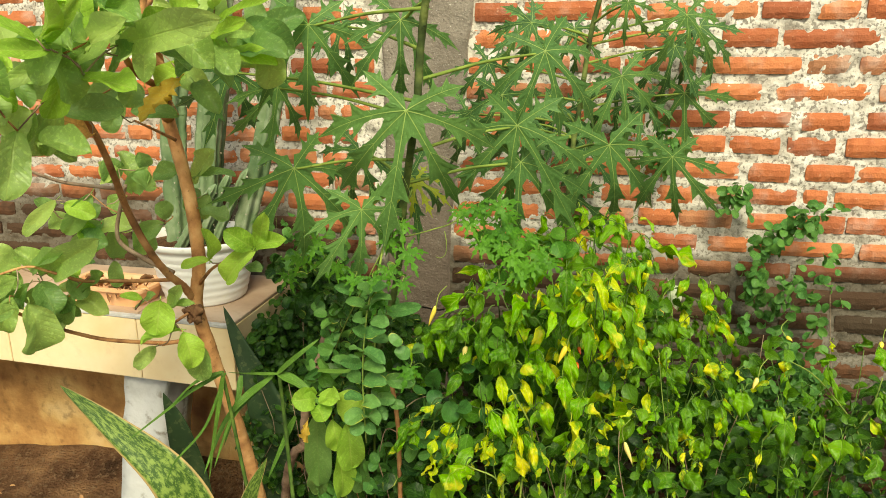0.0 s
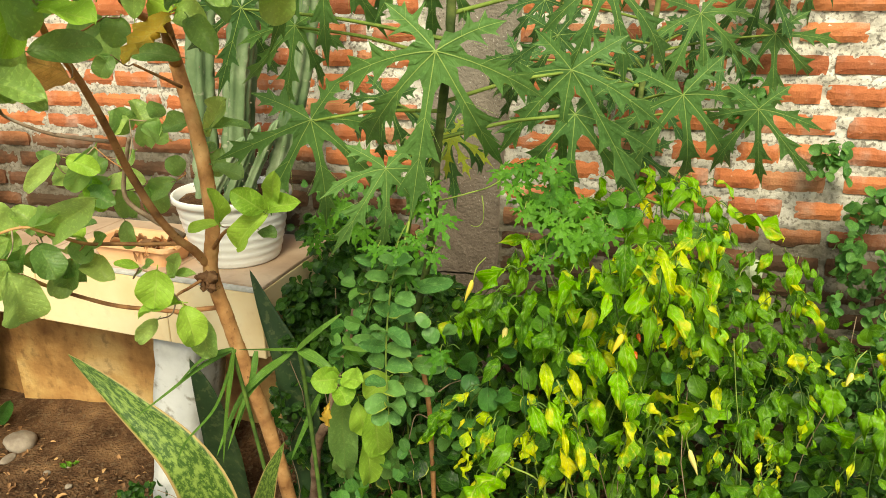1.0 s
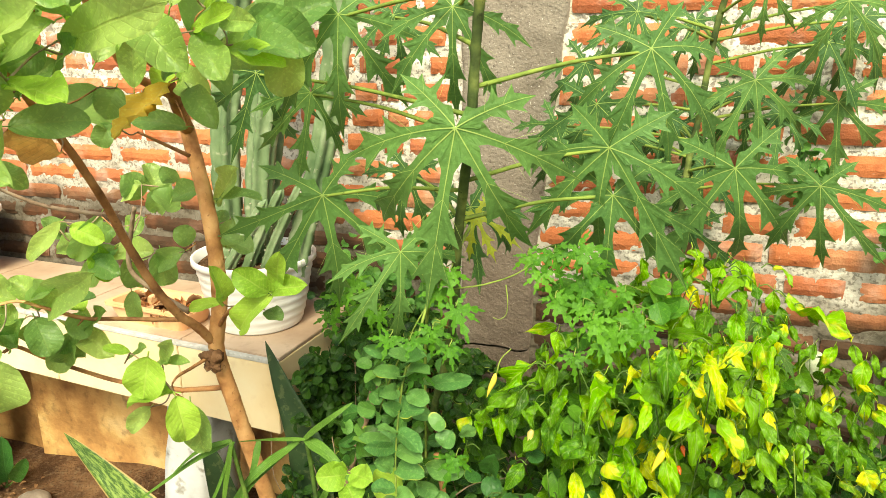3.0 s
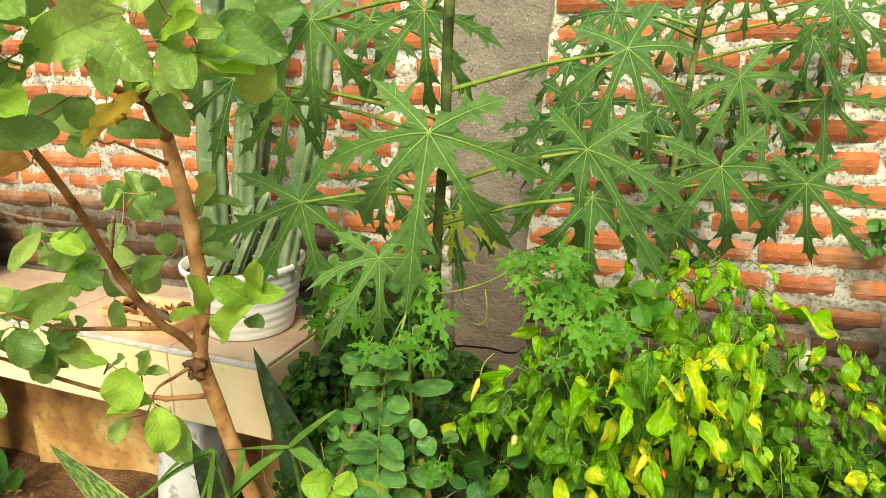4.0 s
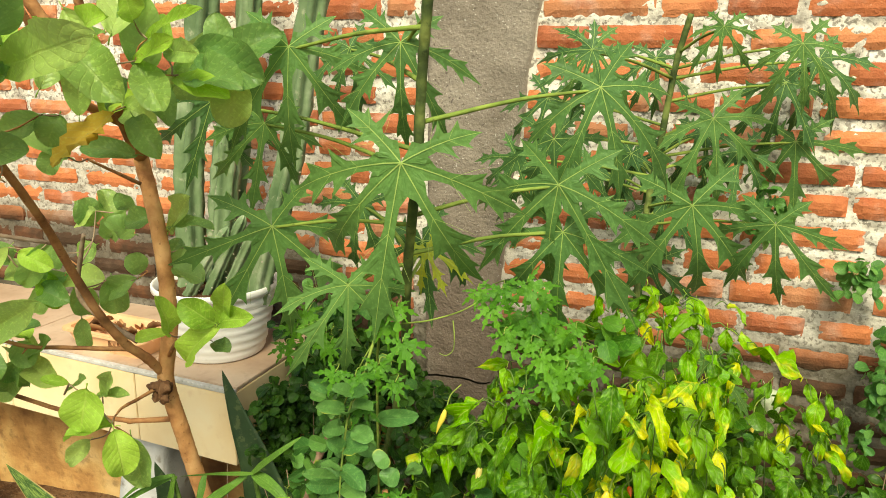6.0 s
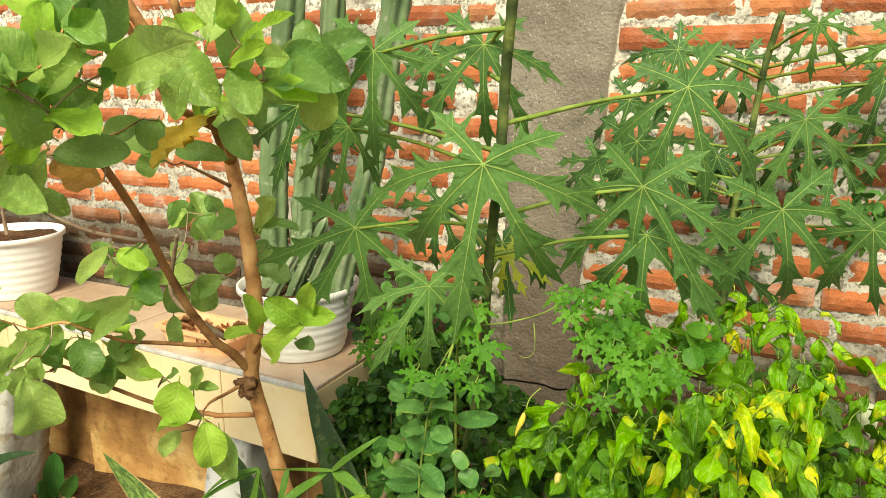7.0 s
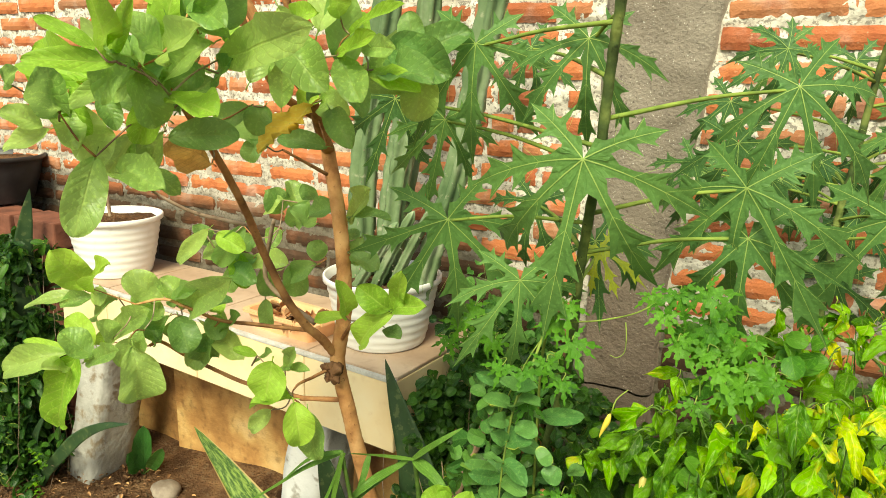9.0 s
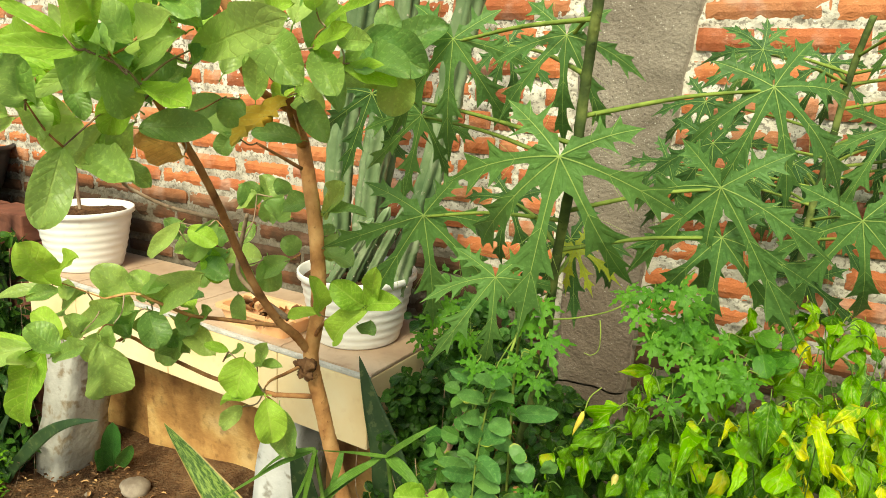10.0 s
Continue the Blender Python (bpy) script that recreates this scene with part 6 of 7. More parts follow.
# smaller leaves in whorls at the shoot tips
shoots = [q for q in GUAVA_LEAVES if q[2] > 1.17]
for i in range(44):
    ax, ay, az = shoots[(i * 7) % len(shoots)][:3]
    a = Vector((ax + rng.uniform(-0.02, 0.02), ay + rng.uniform(0.01, 0.05), az + rng.uniform(-0.015, 0.03)))
    d = Vector((rng.gauss(0, 0.8), rng.gauss(0.1, 0.3), rng.gauss(0.1, 0.7))).normalized() * rng.uniform(0.05, 0.085)
    kind = rng.choice((0, 0, 0, 4, 4, 1))
    part("leaf", guava_sets[kind][i % 4], guava, leaf_pose(a, a + d, d.length * rng.uniform(0.48, 0.62), open_side(a, 0.4, 0.4), rng.uniform(-20, 20)))

# thin twigs that carry the leaves
runs = [p for line in (GUAVA_TRUNK, GUAVA_LIMB, GUAVA_LIMB_LEFT, GUAVA_LIMB_GREY, GUAVA_TWIG_LONG, GUAVA_TWIG_FLAT, GUAVA_TWIG_RIGHT, GUAVA_TWIG_LOW, GUAVA_TWIG_UP[:3], GUAVA_TOP_BRANCH) for p in spline(line, 6)]
made = []
for i, q in enumerate(GUAVA_LEAVES):
    a = Vector(q[:3])
    near = min(runs + made, key=lambda p: (p - a).length)
    if 0.016 < (near - a).length < 0.15:
        mid = near.lerp(a, 0.5) + Vector((rng.uniform(-0.008, 0.008), rng.uniform(-0.004, 0.008), rng.uniform(-0.010, 0.004)))
        limb("twig", [near, mid, a], 0.0013, 0.0008, BARK_GREY if i % 3 else BARK_DARK, guava, 5, 0.1, 40 + i, 4)
        made += [mid, a]

# ---- papaya plants ----
near_leaves = [palmate(LEAF_PAPAYA, VEIN_PAPAYA, s, droop=0.36) for s in range(7)]
yellow_leaf = palmate(LEAF_PAPAYA_YELLOW, VEIN_PAPAYA, 41, droop=0.5)
shaded_leaves = [palmate(LEAF_PAPAYA_SHADED, VEIN_PAPAYA, s + 20, droop=0.40) for s in range(3)]


def papaya(stem, leaves, label, lean=(0.0, 0.0)):
    ob = thing("papaya_plant", label, "papaya plant", (stem[0][0] + lean[0], stem[0][1] + lean[1], 0))
    limb("stem", [(stem[0][0] + lean[0], stem[0][1] + lean[1], -0.02), (stem[0][0] + lean[0] * 0.8, stem[0][1] + lean[1] * 0.8, stem[0][2] * 0.55)] + stem, 0.0068, 0.0052, PAPAYA_STEM, ob, 9, 0.10, 3, 8)
    line = spline(stem, 8)
    for i, (ax, ay, az, bx, by, bz, w, kind) in enumerate(leaves):
        c = Vector((ax, ay, az))
        d = Vector((bx, by, bz)) - c
        length = d.length * 1.46
        facing = open_side(c, 0.45, 0.2)
        me = yellow_leaf if kind == 2 else (near_leaves if kind == 0 else shaded_leaves)[i % (7 if kind == 0 else 3)]
        m = leaf_pose(c, c + d, length, facing)
        for q in range(3):
            col = m.col[q].to_3d().normalized() * length
            m.col[q] = (*col, 0)
        ob2 = part("leaf", me[0], ob, m, "deeply cut leaf with pale ribs" if i == 0 else "small yellowing leaf" if kind == 2 else "")
        sub("leaf_ribs", me[1], ob2, "pale yellow-green ribs")
        # the stalk rises to the stem
        a = min(line, key=lambda p: abs(p.z - (c.z - (0.035 if c.y > 1.25 else -0.02))) + 0.2 * (p - c).length)
        mid = (a + c) / 2 + Vector((0, 0.012, 0.004))
        limb("leaf_stalk", [a, mid, c.lerp(a, 0.12) + Vector((0, 0.010, -0.001)), c + Vector((0, 0.004, -0.003))], 0.0029, 0.0017, STEM_LIGHT, ob, 6, 0.0, i)
    return ob


one = [q for q in PAPAYA_LEAVES + PAPAYA_LEAVES_BACK if q[1] < 1.45 and q[0] < 0.16]
two = [q for q in PAPAYA_LEAVES + PAPAYA_LEAVES_BACK if not (q[1] < 1.45 and q[0] < 0.16)]
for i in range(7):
    # smaller leaves close to the wall, shade painted into their darker colour
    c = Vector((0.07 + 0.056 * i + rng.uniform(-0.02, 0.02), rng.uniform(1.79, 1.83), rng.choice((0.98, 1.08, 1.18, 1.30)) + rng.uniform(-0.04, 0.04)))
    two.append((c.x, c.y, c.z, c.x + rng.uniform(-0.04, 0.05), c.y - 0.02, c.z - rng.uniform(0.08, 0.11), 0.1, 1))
one.append((-0.069, 1.270, 1.052, -0.045, 1.260, 1.008, 0.055, 2))
papaya(PAPAYA_STEM_ONE, one, "young papaya plant with spotted green stem and jagged leaves", (-0.16, 0.22))
papaya(PAPAYA_STEM_TWO, two, "papaya plant against the wall, broad jagged leaves on long stalks")

# ---- katuk sprig ----
katuk = thing("katuk_shrub", "shrub with drooping sprig of blue-green oval leaflets", "shrub", (-0.22, 1.42, 0))
limb("stem", [(-0.22, 1.42, -0.02), (-0.20, 1.40, 0.5), (-0.155, 1.30, 0.84), (KATUK_STEM[0][0] - 0.02, KATUK_STEM[0][1] + 0.03, KATUK_STEM[0][2] - 0.01)] + KATUK_STEM[1:], 0.0026, 0.0010, STEM_LIGHT, katuk, 6, 0.03, 2)
ks = leaf_set("leaflet", rounded, LEAF_KATUK, 4, rows=10, across=3, fold=0.10, bulge=0.14, wave=0.04, petiole=0.06, crumple=0.05)
ks += leaf_set("leaflet", elliptic, LEAF_KATUK, 4, rows=10, across=3, fold=0.16, bulge=0.20, wave=0.06, petiole=0.08, crumple=0.05)
for i, (ax, ay, az, bx, by, bz, w) in enumerate(KATUK_LEAVES):
    a, b = Vector((ax, ay, az)), Vector((bx, by, bz))
    b = a + (b - a) * rng.uniform(0.74, 0.98) + Vector((rng.uniform(-0.006, 0.006), rng.uniform(-0.012, 0.012), rng.uniform(-0.010, 0.004)))
    part("leaflet", ks[(i * 5) % 8], katuk, leaf_pose(a, b, w * rng.uniform(0.57, 0.74), open_side(a, 0.4, 0.45), rng.uniform(-22, 22)))
    if i % 3 != 1:
        # a second, younger sprig behind
        o = Vector((rng.uniform(-0.03, 0.03), 0.03 + rng.uniform(0, 0.03), rng.uniform(-0.03, 0.02)))
        part("leaflet", ks[(i * 3) % 8], katuk, leaf_pose(a + o, b + o * 1.3, w * rng.uniform(0.5, 0.7), (rng.uniform(-0.6, 0.6), -0.8, 0.5), rng.uniform(-30, 30)))

# ---- chili plants ----
kw = dict(rows=12, across=3, fold=0.30, bulge=0.30, wave=0.10, curl=-0.16, petiole=0.22, crumple=0.14)
crumpled = dict(rows=16, across=4, fold=0.36, bulge=0.34, wave=0.24, curl=-0.26, ragged=0.16, twist=1.9, petiole=0.22, crumple=0.20)
chili_sets = [leaf_set("leaf", ovate, LEAF_CHILI, 3, **kw) + leaf_set("leaf", pointed, LEAF_CHILI, 4, **crumpled),
              leaf_set("leaf", pointed, LEAF_CHILI_LIGHT, 7, **crumpled) + leaf_set("leaf", ovate, LEAF_CHILI_LIGHT, 2, **kw),
              leaf_set("leaf", pointed, LEAF_CHILI_YELLOW, 7, **crumpled), leaf_set("leaf", ovate, LEAF_PALE, 2, **kw)]


def chili(label, root, crowns, leaves, seed):
    """A chili plant: forked stems from the root to the crowns, leaves that hang from them."""
    r = random.Random(seed)
    ob = thing("chili_plant", label, "chili plant", (root[0], root[1], 0))
    tips = []
    fork = Vector((root[0], root[1], 0.34))
    limb("main_stem", [(root[0], root[1], -0.02), (root[0] + 0.01, root[1], 0.2), fork], 0.0046, 0.0034, STEM_GREEN, ob, 7, 0.05, seed)
    for i, c in enumerate(crowns):
        c = Vector(c)
        q1 = fork.lerp(c, 0.3) + Vector((r.uniform(-0.04, 0.04), r.uniform(0, 0.04), 0))
        mid = fork.lerp(c, 0.65) + Vector((r.uniform(-0.04, 0.04), r.uniform(0, 0.03), 0.01))
        limb("stem", [fork, q1, mid, c], 0.0014, 0.0007, STEM_GREEN, ob, 6, 0.06, seed + i)
        tips.append(c)
    for i, (ax, ay, az, bx, by, bz, w, kind) in enumerate(leaves):
        a = Vector((ax, ay, az))
        facing = open_side(a, 0.4, 0.5)
        part("leaf", chili_sets[kind][i % len(chili_sets[kind])], ob, leaf_pose(a, (bx, by, bz), w * (r.uniform(0.5, 1.0) if kind == 2 else 1.0), facing, r.uniform(-40, 40)),
             "yellowing leaf" if kind == 2 else "")
        near = min(tips, key=lambda p: (p - a).length)
        if (near - a).length > 0.04:
            start = a + (near - a).normalized() * min(0.022, (near - a).length)
            limb("leaf_stalk", [start, (start + a) / 2 + Vector((0, 0, 0.006)), a], 0.0010, 0.0008, STEM_GREEN, ob, 5, 0.0, i, 3)
    return ob


def crown(centre, reach, count, seed, kinds=(0, 0, 0, 1, 1, 1, 1, 2), size=(0.034, 0.078)):
    """Hanging leaves of a chili crown: base, tip, breadth and kind."""
    r = random.Random(seed)
    out = []
    for i in range(count):
        while True:
            q = Vector((r.uniform(-1, 1), r.uniform(-1, 1), r.uniform(-1, 1)))
            if q.length < 1:
                break
        p = Vector(centre) + Vector((q.x * reach[0], q.y * reach[1], q.z * reach[2]))
        ln = r.uniform(*size)
        d = Vector((q.x * 0.5 + r.gauss(0, 0.35), -0.25 + r.gauss(0, 0.25), -0.85 + r.gauss(0, 0.30))).normalized() * ln
        out.append((*p, *(p + d), ln * r.uniform(0.34, 0.50), r.choice(kinds)))
    return out


high = CHILI_LEAVES_HIGH + crown((0.145, 1.27, 0.84), (0.19, 0.11, 0.10), 80, 21, (0, 0, 0, 0, 1, 1, 1), (0.026, 0.062)) + crown((0.225, 1.48, 0.90), (0.13, 0.09, 0.09), 44, 22, (0, 0, 0, 1, 1), (0.026, 0.062))
high += crown((0.40, 1.58, 0.73), (0.12, 0.11, 0.09), 36, 23, (0, 0, 0, 0, 1, 2), (0.026, 0.058))
low = CHILI_LEAVES_LOW + crown((0.085, 1.23, 0.68), (0.18, 0.10, 0.11), 46, 24, (0, 1, 1, 2, 2), (0.026, 0.060)) + crown((0.375, 1.38, 0.64), (0.13, 0.11, 0.11), 40, 25, (0, 0, 0, 1, 2), (0.026, 0.060)) + crown((0.645, 1.50, 0.60), (0.15, 0.13, 0.09), 18, 26, (0, 0, 0, 1, 2), (0.03, 0.055))
low += crown((0.16, 1.20, 0.60), (0.26, 0.06, 0.13), 60, 27, (1, 1, 2, 2), (0.018, 0.040)) + crown((0.46, 1.36, 0.58), (0.18, 0.07, 0.12), 36, 28, (1, 1, 2), (0.018, 0.040))
low += crown((0.229, 1.357, 0.814), (0.085, 0.05, 0.075), 20, 33, (1, 1, 2, 2, 2), (0.052, 0.085))
high += crown((0.287, 1.484, 0.830), (0.08, 0.05, 0.06), 12, 34, (0, 1, 1, 2), (0.050, 0.080))
chili("leggy chili plant with yellowing crumpled leaves, in front of the wall", (0.17, 1.32), [(0.163, 1.20, 0.93), (0.236, 1.19, 0.91), (0.084, 1.22, 0.88), (0.289, 1.31, 0.89), (0.22, 1.46, 0.95)], [q for q in high if q[0] < 0.33], 1)
chili("chili plant with bright green leaves beside the wall", (0.38, 1.55), [(0.286, 1.46, 0.94), (0.375, 1.58, 0.80), (0.458, 1.57, 0.755)], [q for q in high if q[0] >= 0.33], 2)
chili("low chili plant hung with yellow spotted leaves", (0.10, 1.22), [(0.05, 1.21, 0.74), (0.122, 1.16, 0.70), (0.20, 1.17, 0.655), (0.253, 1.24, 0.67)], [q for q in low if q[0] < 0.29], 3)
chili("straggling chili plant with green and yellow leaves", (0.42, 1.36), [(0.358, 1.36, 0.745), (0.44, 1.37, 0.70), (0.354, 1.26, 0.605)], [q for q in low if 0.29 <= q[0] < 0.48], 4)
chili("chili plant with drooping heart-shaped leaves", (0.60, 1.44), [(0.552, 1.45, 0.71), (0.643, 1.42, 0.68), (0.70, 1.44, 0.745)], [q for q in low if q[0] >= 0.48], 5)


# ---- climbers and undergrowth ----
PROFILE_X = (-0.85, -0.80, -0.70, -0.61, -0.52, -0.42, -0.31, -0.20, -0.06, 0.15, 0.36, 0.49, 0.59, 0.76, 0.91, 1.3)
PROFILE_Z = (0.50, 0.54, 0.68, 0.72, 0.71, 0.68, 0.60, 0.54, 0.56, 0.64, 0.66, 0.65, 0.58, 0.56, 0.54, 0.50)


def canopy(x, y):
    """How high the undergrowth stands: it rises from the wall towards the open side."""
    back = 0.24 + (x - 0.24) * 1.81 / max(0.2, y - 0.09)
    return 1.278 - (1.278 - float(np.interp(back, PROFILE_X, PROFILE_Z))) * (y - 0.09) / 1.81


def fill(label, name, category, regions, templates, mat, stems, seed, facing=(0.0, -0.75, 0.6), size=(0.018, 0.034), aspect=0.85, cap=True, singles=0, single_mat=None):
    """Undergrowth: thin stems from the ground and small leaves along them, too many to count."""
    r = random.Random(seed)
    cx = sum(q[0] + q[1] for q in regions) / (2 * len(regions))
    cy = sum(q[2] + q[3] for q in regions) / (2 * len(regions))
    ob = thing(name, label, category, (cx, cy, 0), kind="" if singles else "stuff")
    poses, tubes = [], []
    for x0, x1, y0, y1, z0, z1, count in regions:
        for i in range(max(1, int(stems * (x1 - x0))) if stems and z0 < 0.7 else 0):
            x, y = r.uniform(x0, x1), r.uniform(y0, y1)
            pts = [Vector((x + r.uniform(-0.05, 0.05), y + r.uniform(-0.03, 0.03), -0.02))]
            top = r.uniform(z0 + 0.4 * (z1 - z0), z1)
            if cap:
                top = min(top, canopy(x, y) - 0.15)
            for q in range(1, 6):
                x, y = x + r.uniform(-0.05, 0.05), y + r.uniform(-0.02, 0.02)
                pts.append(Vector((x, min(y, 1.88), top * q / 5)))
            tubes.append(tube(spline(pts, 3), [0.0009] * 16, 5))
        for i in range(count):
            for attempt in range(12):
                p = Vector((r.uniform(x0, x1), r.uniform(y0, y1), r.uniform(z0, z1)))
                if cap:
                    p.z = min(p.z, canopy(p.x, p.y) - 0.10 * r.random() ** 2)
                # clumps and gaps
                if noise.noise(p * 11 + Vector((seed, 0, 0))) > 0.08:
                    break
            d = Vector((r.gauss(0, 0.7), r.gauss(-0.15, 0.4), r.gauss(-0.5, 0.5))).normalized()
            ln = r.uniform(*size)
            fc = Vector(facing) + Vector((r.gauss(0, 0.6), r.gauss(0, 0.35), r.gauss(0, 0.5)))
            poses.append(leaf_pose(p, p + d * ln, ln * aspect * r.uniform(0.85, 1.1), fc, r.uniform(-35, 35)))
    if singles:
        # the leaves that stand out are parts of their own
        meshes = [mesh_from("leaf", v, f, [single_mat], u) for v, f, u in templates]
        order = sorted(poses, key=lambda m: m.translation.y)
        for i, m in enumerate(order[:singles]):
            part("leaf", meshes[i % len(meshes)], ob, m)
        poses = order[singles:]
    merge_leaves("foliage", templates, poses, [mat], ob)
    if tubes:
        tagged(part("stems", mesh_from("stems", *join(tubes)[:2], [BARK_GREY]), ob), kind="stuff")
    return ob


round_t = [leaf_geometry(rounded, 5, 2, 0.14, 0.14, 0.03, petiole=0.25, seed=s) for s in range(5)]
oval_t = [leaf_geometry(elliptic, 5, 1, 0.14, 0.16, 0.03, petiole=0.2, seed=s) for s in range(5)]
heart_t = [leaf_geometry(ovate, 6, 1, 0.14, 0.20, 0.05, petiole=0.3, seed=s) for s in range(5)]
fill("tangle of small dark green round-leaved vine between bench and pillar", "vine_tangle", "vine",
     [(-0.535, -0.36, 1.56, 1.86, 0.05, 0.80, 1500), (-0.535, -0.40, 1.44, 1.58, 0.0, 0.62, 420), (-0.46, -0.18, 1.53, 1.84, 0.05, 0.78, 1500), (-0.31, -0.08, 1.32, 1.55, 0.1, 0.82, 700), (-0.98, -0.76, 1.43, 1.53, 0.0, 0.13, 170), (-0.56, -0.33, 1.70, 1.87, 0.58, 0.80, 420), (-0.572, -0.52, 1.58, 1.86, 0.24, 0.60, 260), (-0.548, -0.45, 1.52, 1.62, 0.12, 0.62, 460), (-0.562, -0.46, 1.54, 1.82, 0.42, 0.66, 620)], round_t, LEAF_VINE_SHADED, 30, 11, size=(0.013, 0.028))
fill("low green undergrowth of round-leaved vine below the chili plants", "vine_tangle", "vine",
     [(-0.12, 0.26, 1.32, 1.84, 0.1, 0.84, 1100), (-0.06, 0.26, 1.30, 1.46, 0.60, 0.90, 420), (0.0, 0.36, 1.42, 1.84, 0.3, 0.86, 700), (0.2, 0.58, 1.42, 1.84, 0.1, 0.82, 600)], round_t, LEAF_VINE_LIGHT, 10, 12, size=(0.015, 0.032))
fill("bright green heart-leaved undergrowth under the chili plants", "undergrowth", "undergrowth",
     [(-0.10, 0.40, 1.28, 1.48, 0.28, 0.70, 140), (0.38, 0.76, 1.42, 1.72, 0.1, 0.64, 190), (0.56, 1.10, 1.46, 1.86, 0.05, 0.58, 300)], heart_t, LEAF_VINE_LIGHT, 5, 13, size=(0.022, 0.05), aspect=0.66)
fill("rounded bright leaves of a vine under the lacy shoots", "vine_tangle", "vine",
     [(0.05, 0.20, 1.27, 1.40, 0.66, 0.96, 110), (0.00, 0.16, 1.22, 1.32, 0.56, 0.78, 60)], round_t, LEAF_ROUND, 0, 31, size=(0.024, 0.042), cap=False)
fill("round-leaved green vine round the sprig", "vine_tangle", "vine",
     [(-0.30, -0.04, 1.26, 1.36, 0.30, 0.72, 130), (-0.30, -0.16, 1.36, 1.50, 0.40, 0.80, 90), (-0.56, -0.33, 1.70, 1.87, 0.70, 0.86, 110)], round_t, LEAF_CLIMBER, 0, 32, size=(0.018, 0.034), cap=False)
# near-black leaves stand in for the shaded gaps low in the planting
fill("low undergrowth along the foot of the wall, darkened for shaded gaps", "undergrowth", "undergrowth",
     [(-0.14, 0.64, 1.36, 1.80, 0.0, 0.60, 1250), (0.44, 1.15, 1.40, 1.87, 0.0, 0.56, 1300)], heart_t, LEAF_VINE_SHADED, 4, 17, size=(0.018, 0.046), aspect=0.66)
fill("undergrowth with broad leaves under the sprig, darkened for shaded gaps", "undergrowth", "undergrowth",
     [(-0.30, -0.02, 1.28, 1.52, 0.05, 0.68, 260)], heart_t, LEAF_VINE_SHADED, 12, 14, size=(0.03, 0.055), aspect=0.75)
fill("climber with small round blue-green leaves against the brick wall", "wall_climber", "climber",
     [(0.55, 0.74, 1.72, 1.85, 0.42, 0.78, 520), (0.57, 0.74, 1.76, 1.86, 0.74, 0.93, 130), (0.50, 0.57, 1.82, 1.87, 0.86, 0.97, 40), (0.33, 0.43, 1.82, 1.87, 0.98, 1.12, 50)], round_t, LEAF_CLIMBER, 12, 15, size=(0.015, 0.028), cap=False, singles=290, single_mat=LEAF_CLIMBER_ONE)
fill("dense dark green shrub beside the bench", "leafy_shrub", "shrub",
     [(-2.70, -1.90, 1.40, 1.62, 0.02, 0.66, 3400), (-2.45, -1.89, 1.50, 1.64, 0.36, 0.70, 1300), (-2.3, -1.88, 1.50, 1.63, 0.02, 0.45, 900), (-2.30, -1.86, 1.42, 1.60, 0.0, 0.42, 900), (-2.20, -1.83, 1.40, 1.56, 0.0, 0.15, 260), (-2.6, -1.95, 1.56, 1.66, 0.60, 0.735, 700)], oval_t, LEAF_VINE_SHADED, 20, 16, size=(0.028, 0.052), aspect=0.5, cap=False)

# ---- lacy vine ----
lacy = thing("lacy_vine", "light green climbing vine with small deeply cut leaves", "vine", (LACY_STEM_ONE[0][0], LACY_STEM_ONE[0][1], 0))
for st in (LACY_STEM_ONE, LACY_STEM_TWO):
    limb("stem", [(st[0][0] - 0.12, st[0][1] + 0.20, -0.02), (st[0][0] - 0.10, st[0][1] + 0.16, 0.45)] + st, 0.0013, 0.0009, STEM_LIGHT if st is LACY_STEM_ONE else STEM_GREEN, lacy, 5, 0.03, 4)
limb("tendril", LACY_TENDRIL, 0.0008, 0.0005, STEM_LIGHT, lacy, 5, 0.0, 5)
lacy_meshes = [compound_leaf(LEAF_LACY, 50 + s) for s in range(5)]
more = []
shoots = [q for q in LACY_LEAVES if q[0] > 0.02]
for i in range(9):
    # younger leaves along the same shoots
    ax, ay, az, bx, by, bz, w = shoots[(i * 5) % len(shoots)]
    o = Vector((rng.uniform(-0.01, 0.05), rng.uniform(0.0, 0.05), rng.uniform(-0.05, 0.02)))
    k5 = rng.uniform(0.75, 1.15)
    more.append((ax + o.x, ay + o.y, az + o.z, ax + o.x + (bx - ax) * k5 + rng.uniform(-0.012, 0.012), ay + o.y + (by - ay) * k5, az + o.z + (bz - az) * k5, w * k5))
for i, (ax, ay, az, bx, by, bz, w) in enumerate(LACY_LEAVES + more):
    a, d = Vector((ax, ay, az)), Vector((bx - ax, by - ay, bz - az))
    m = leaf_pose(a, a + d, d.length, open_side(a, 0.4, 0.3))
    for q in range(3):
        m.col[q] = (*(m.col[q].to_3d().normalized() * d.length * 1.14), 0)
    part("leaf", lacy_meshes[i % 5], lacy, m)
    limb("leaf_stalk", [a + Vector((rng.uniform(-0.02, 0.02), 0.025, -0.005)), a + Vector((0, 0.01, 0.006)), a], 0.0009, 0.0007, STEM_LIGHT, lacy, 4, 0.0, i, 3)

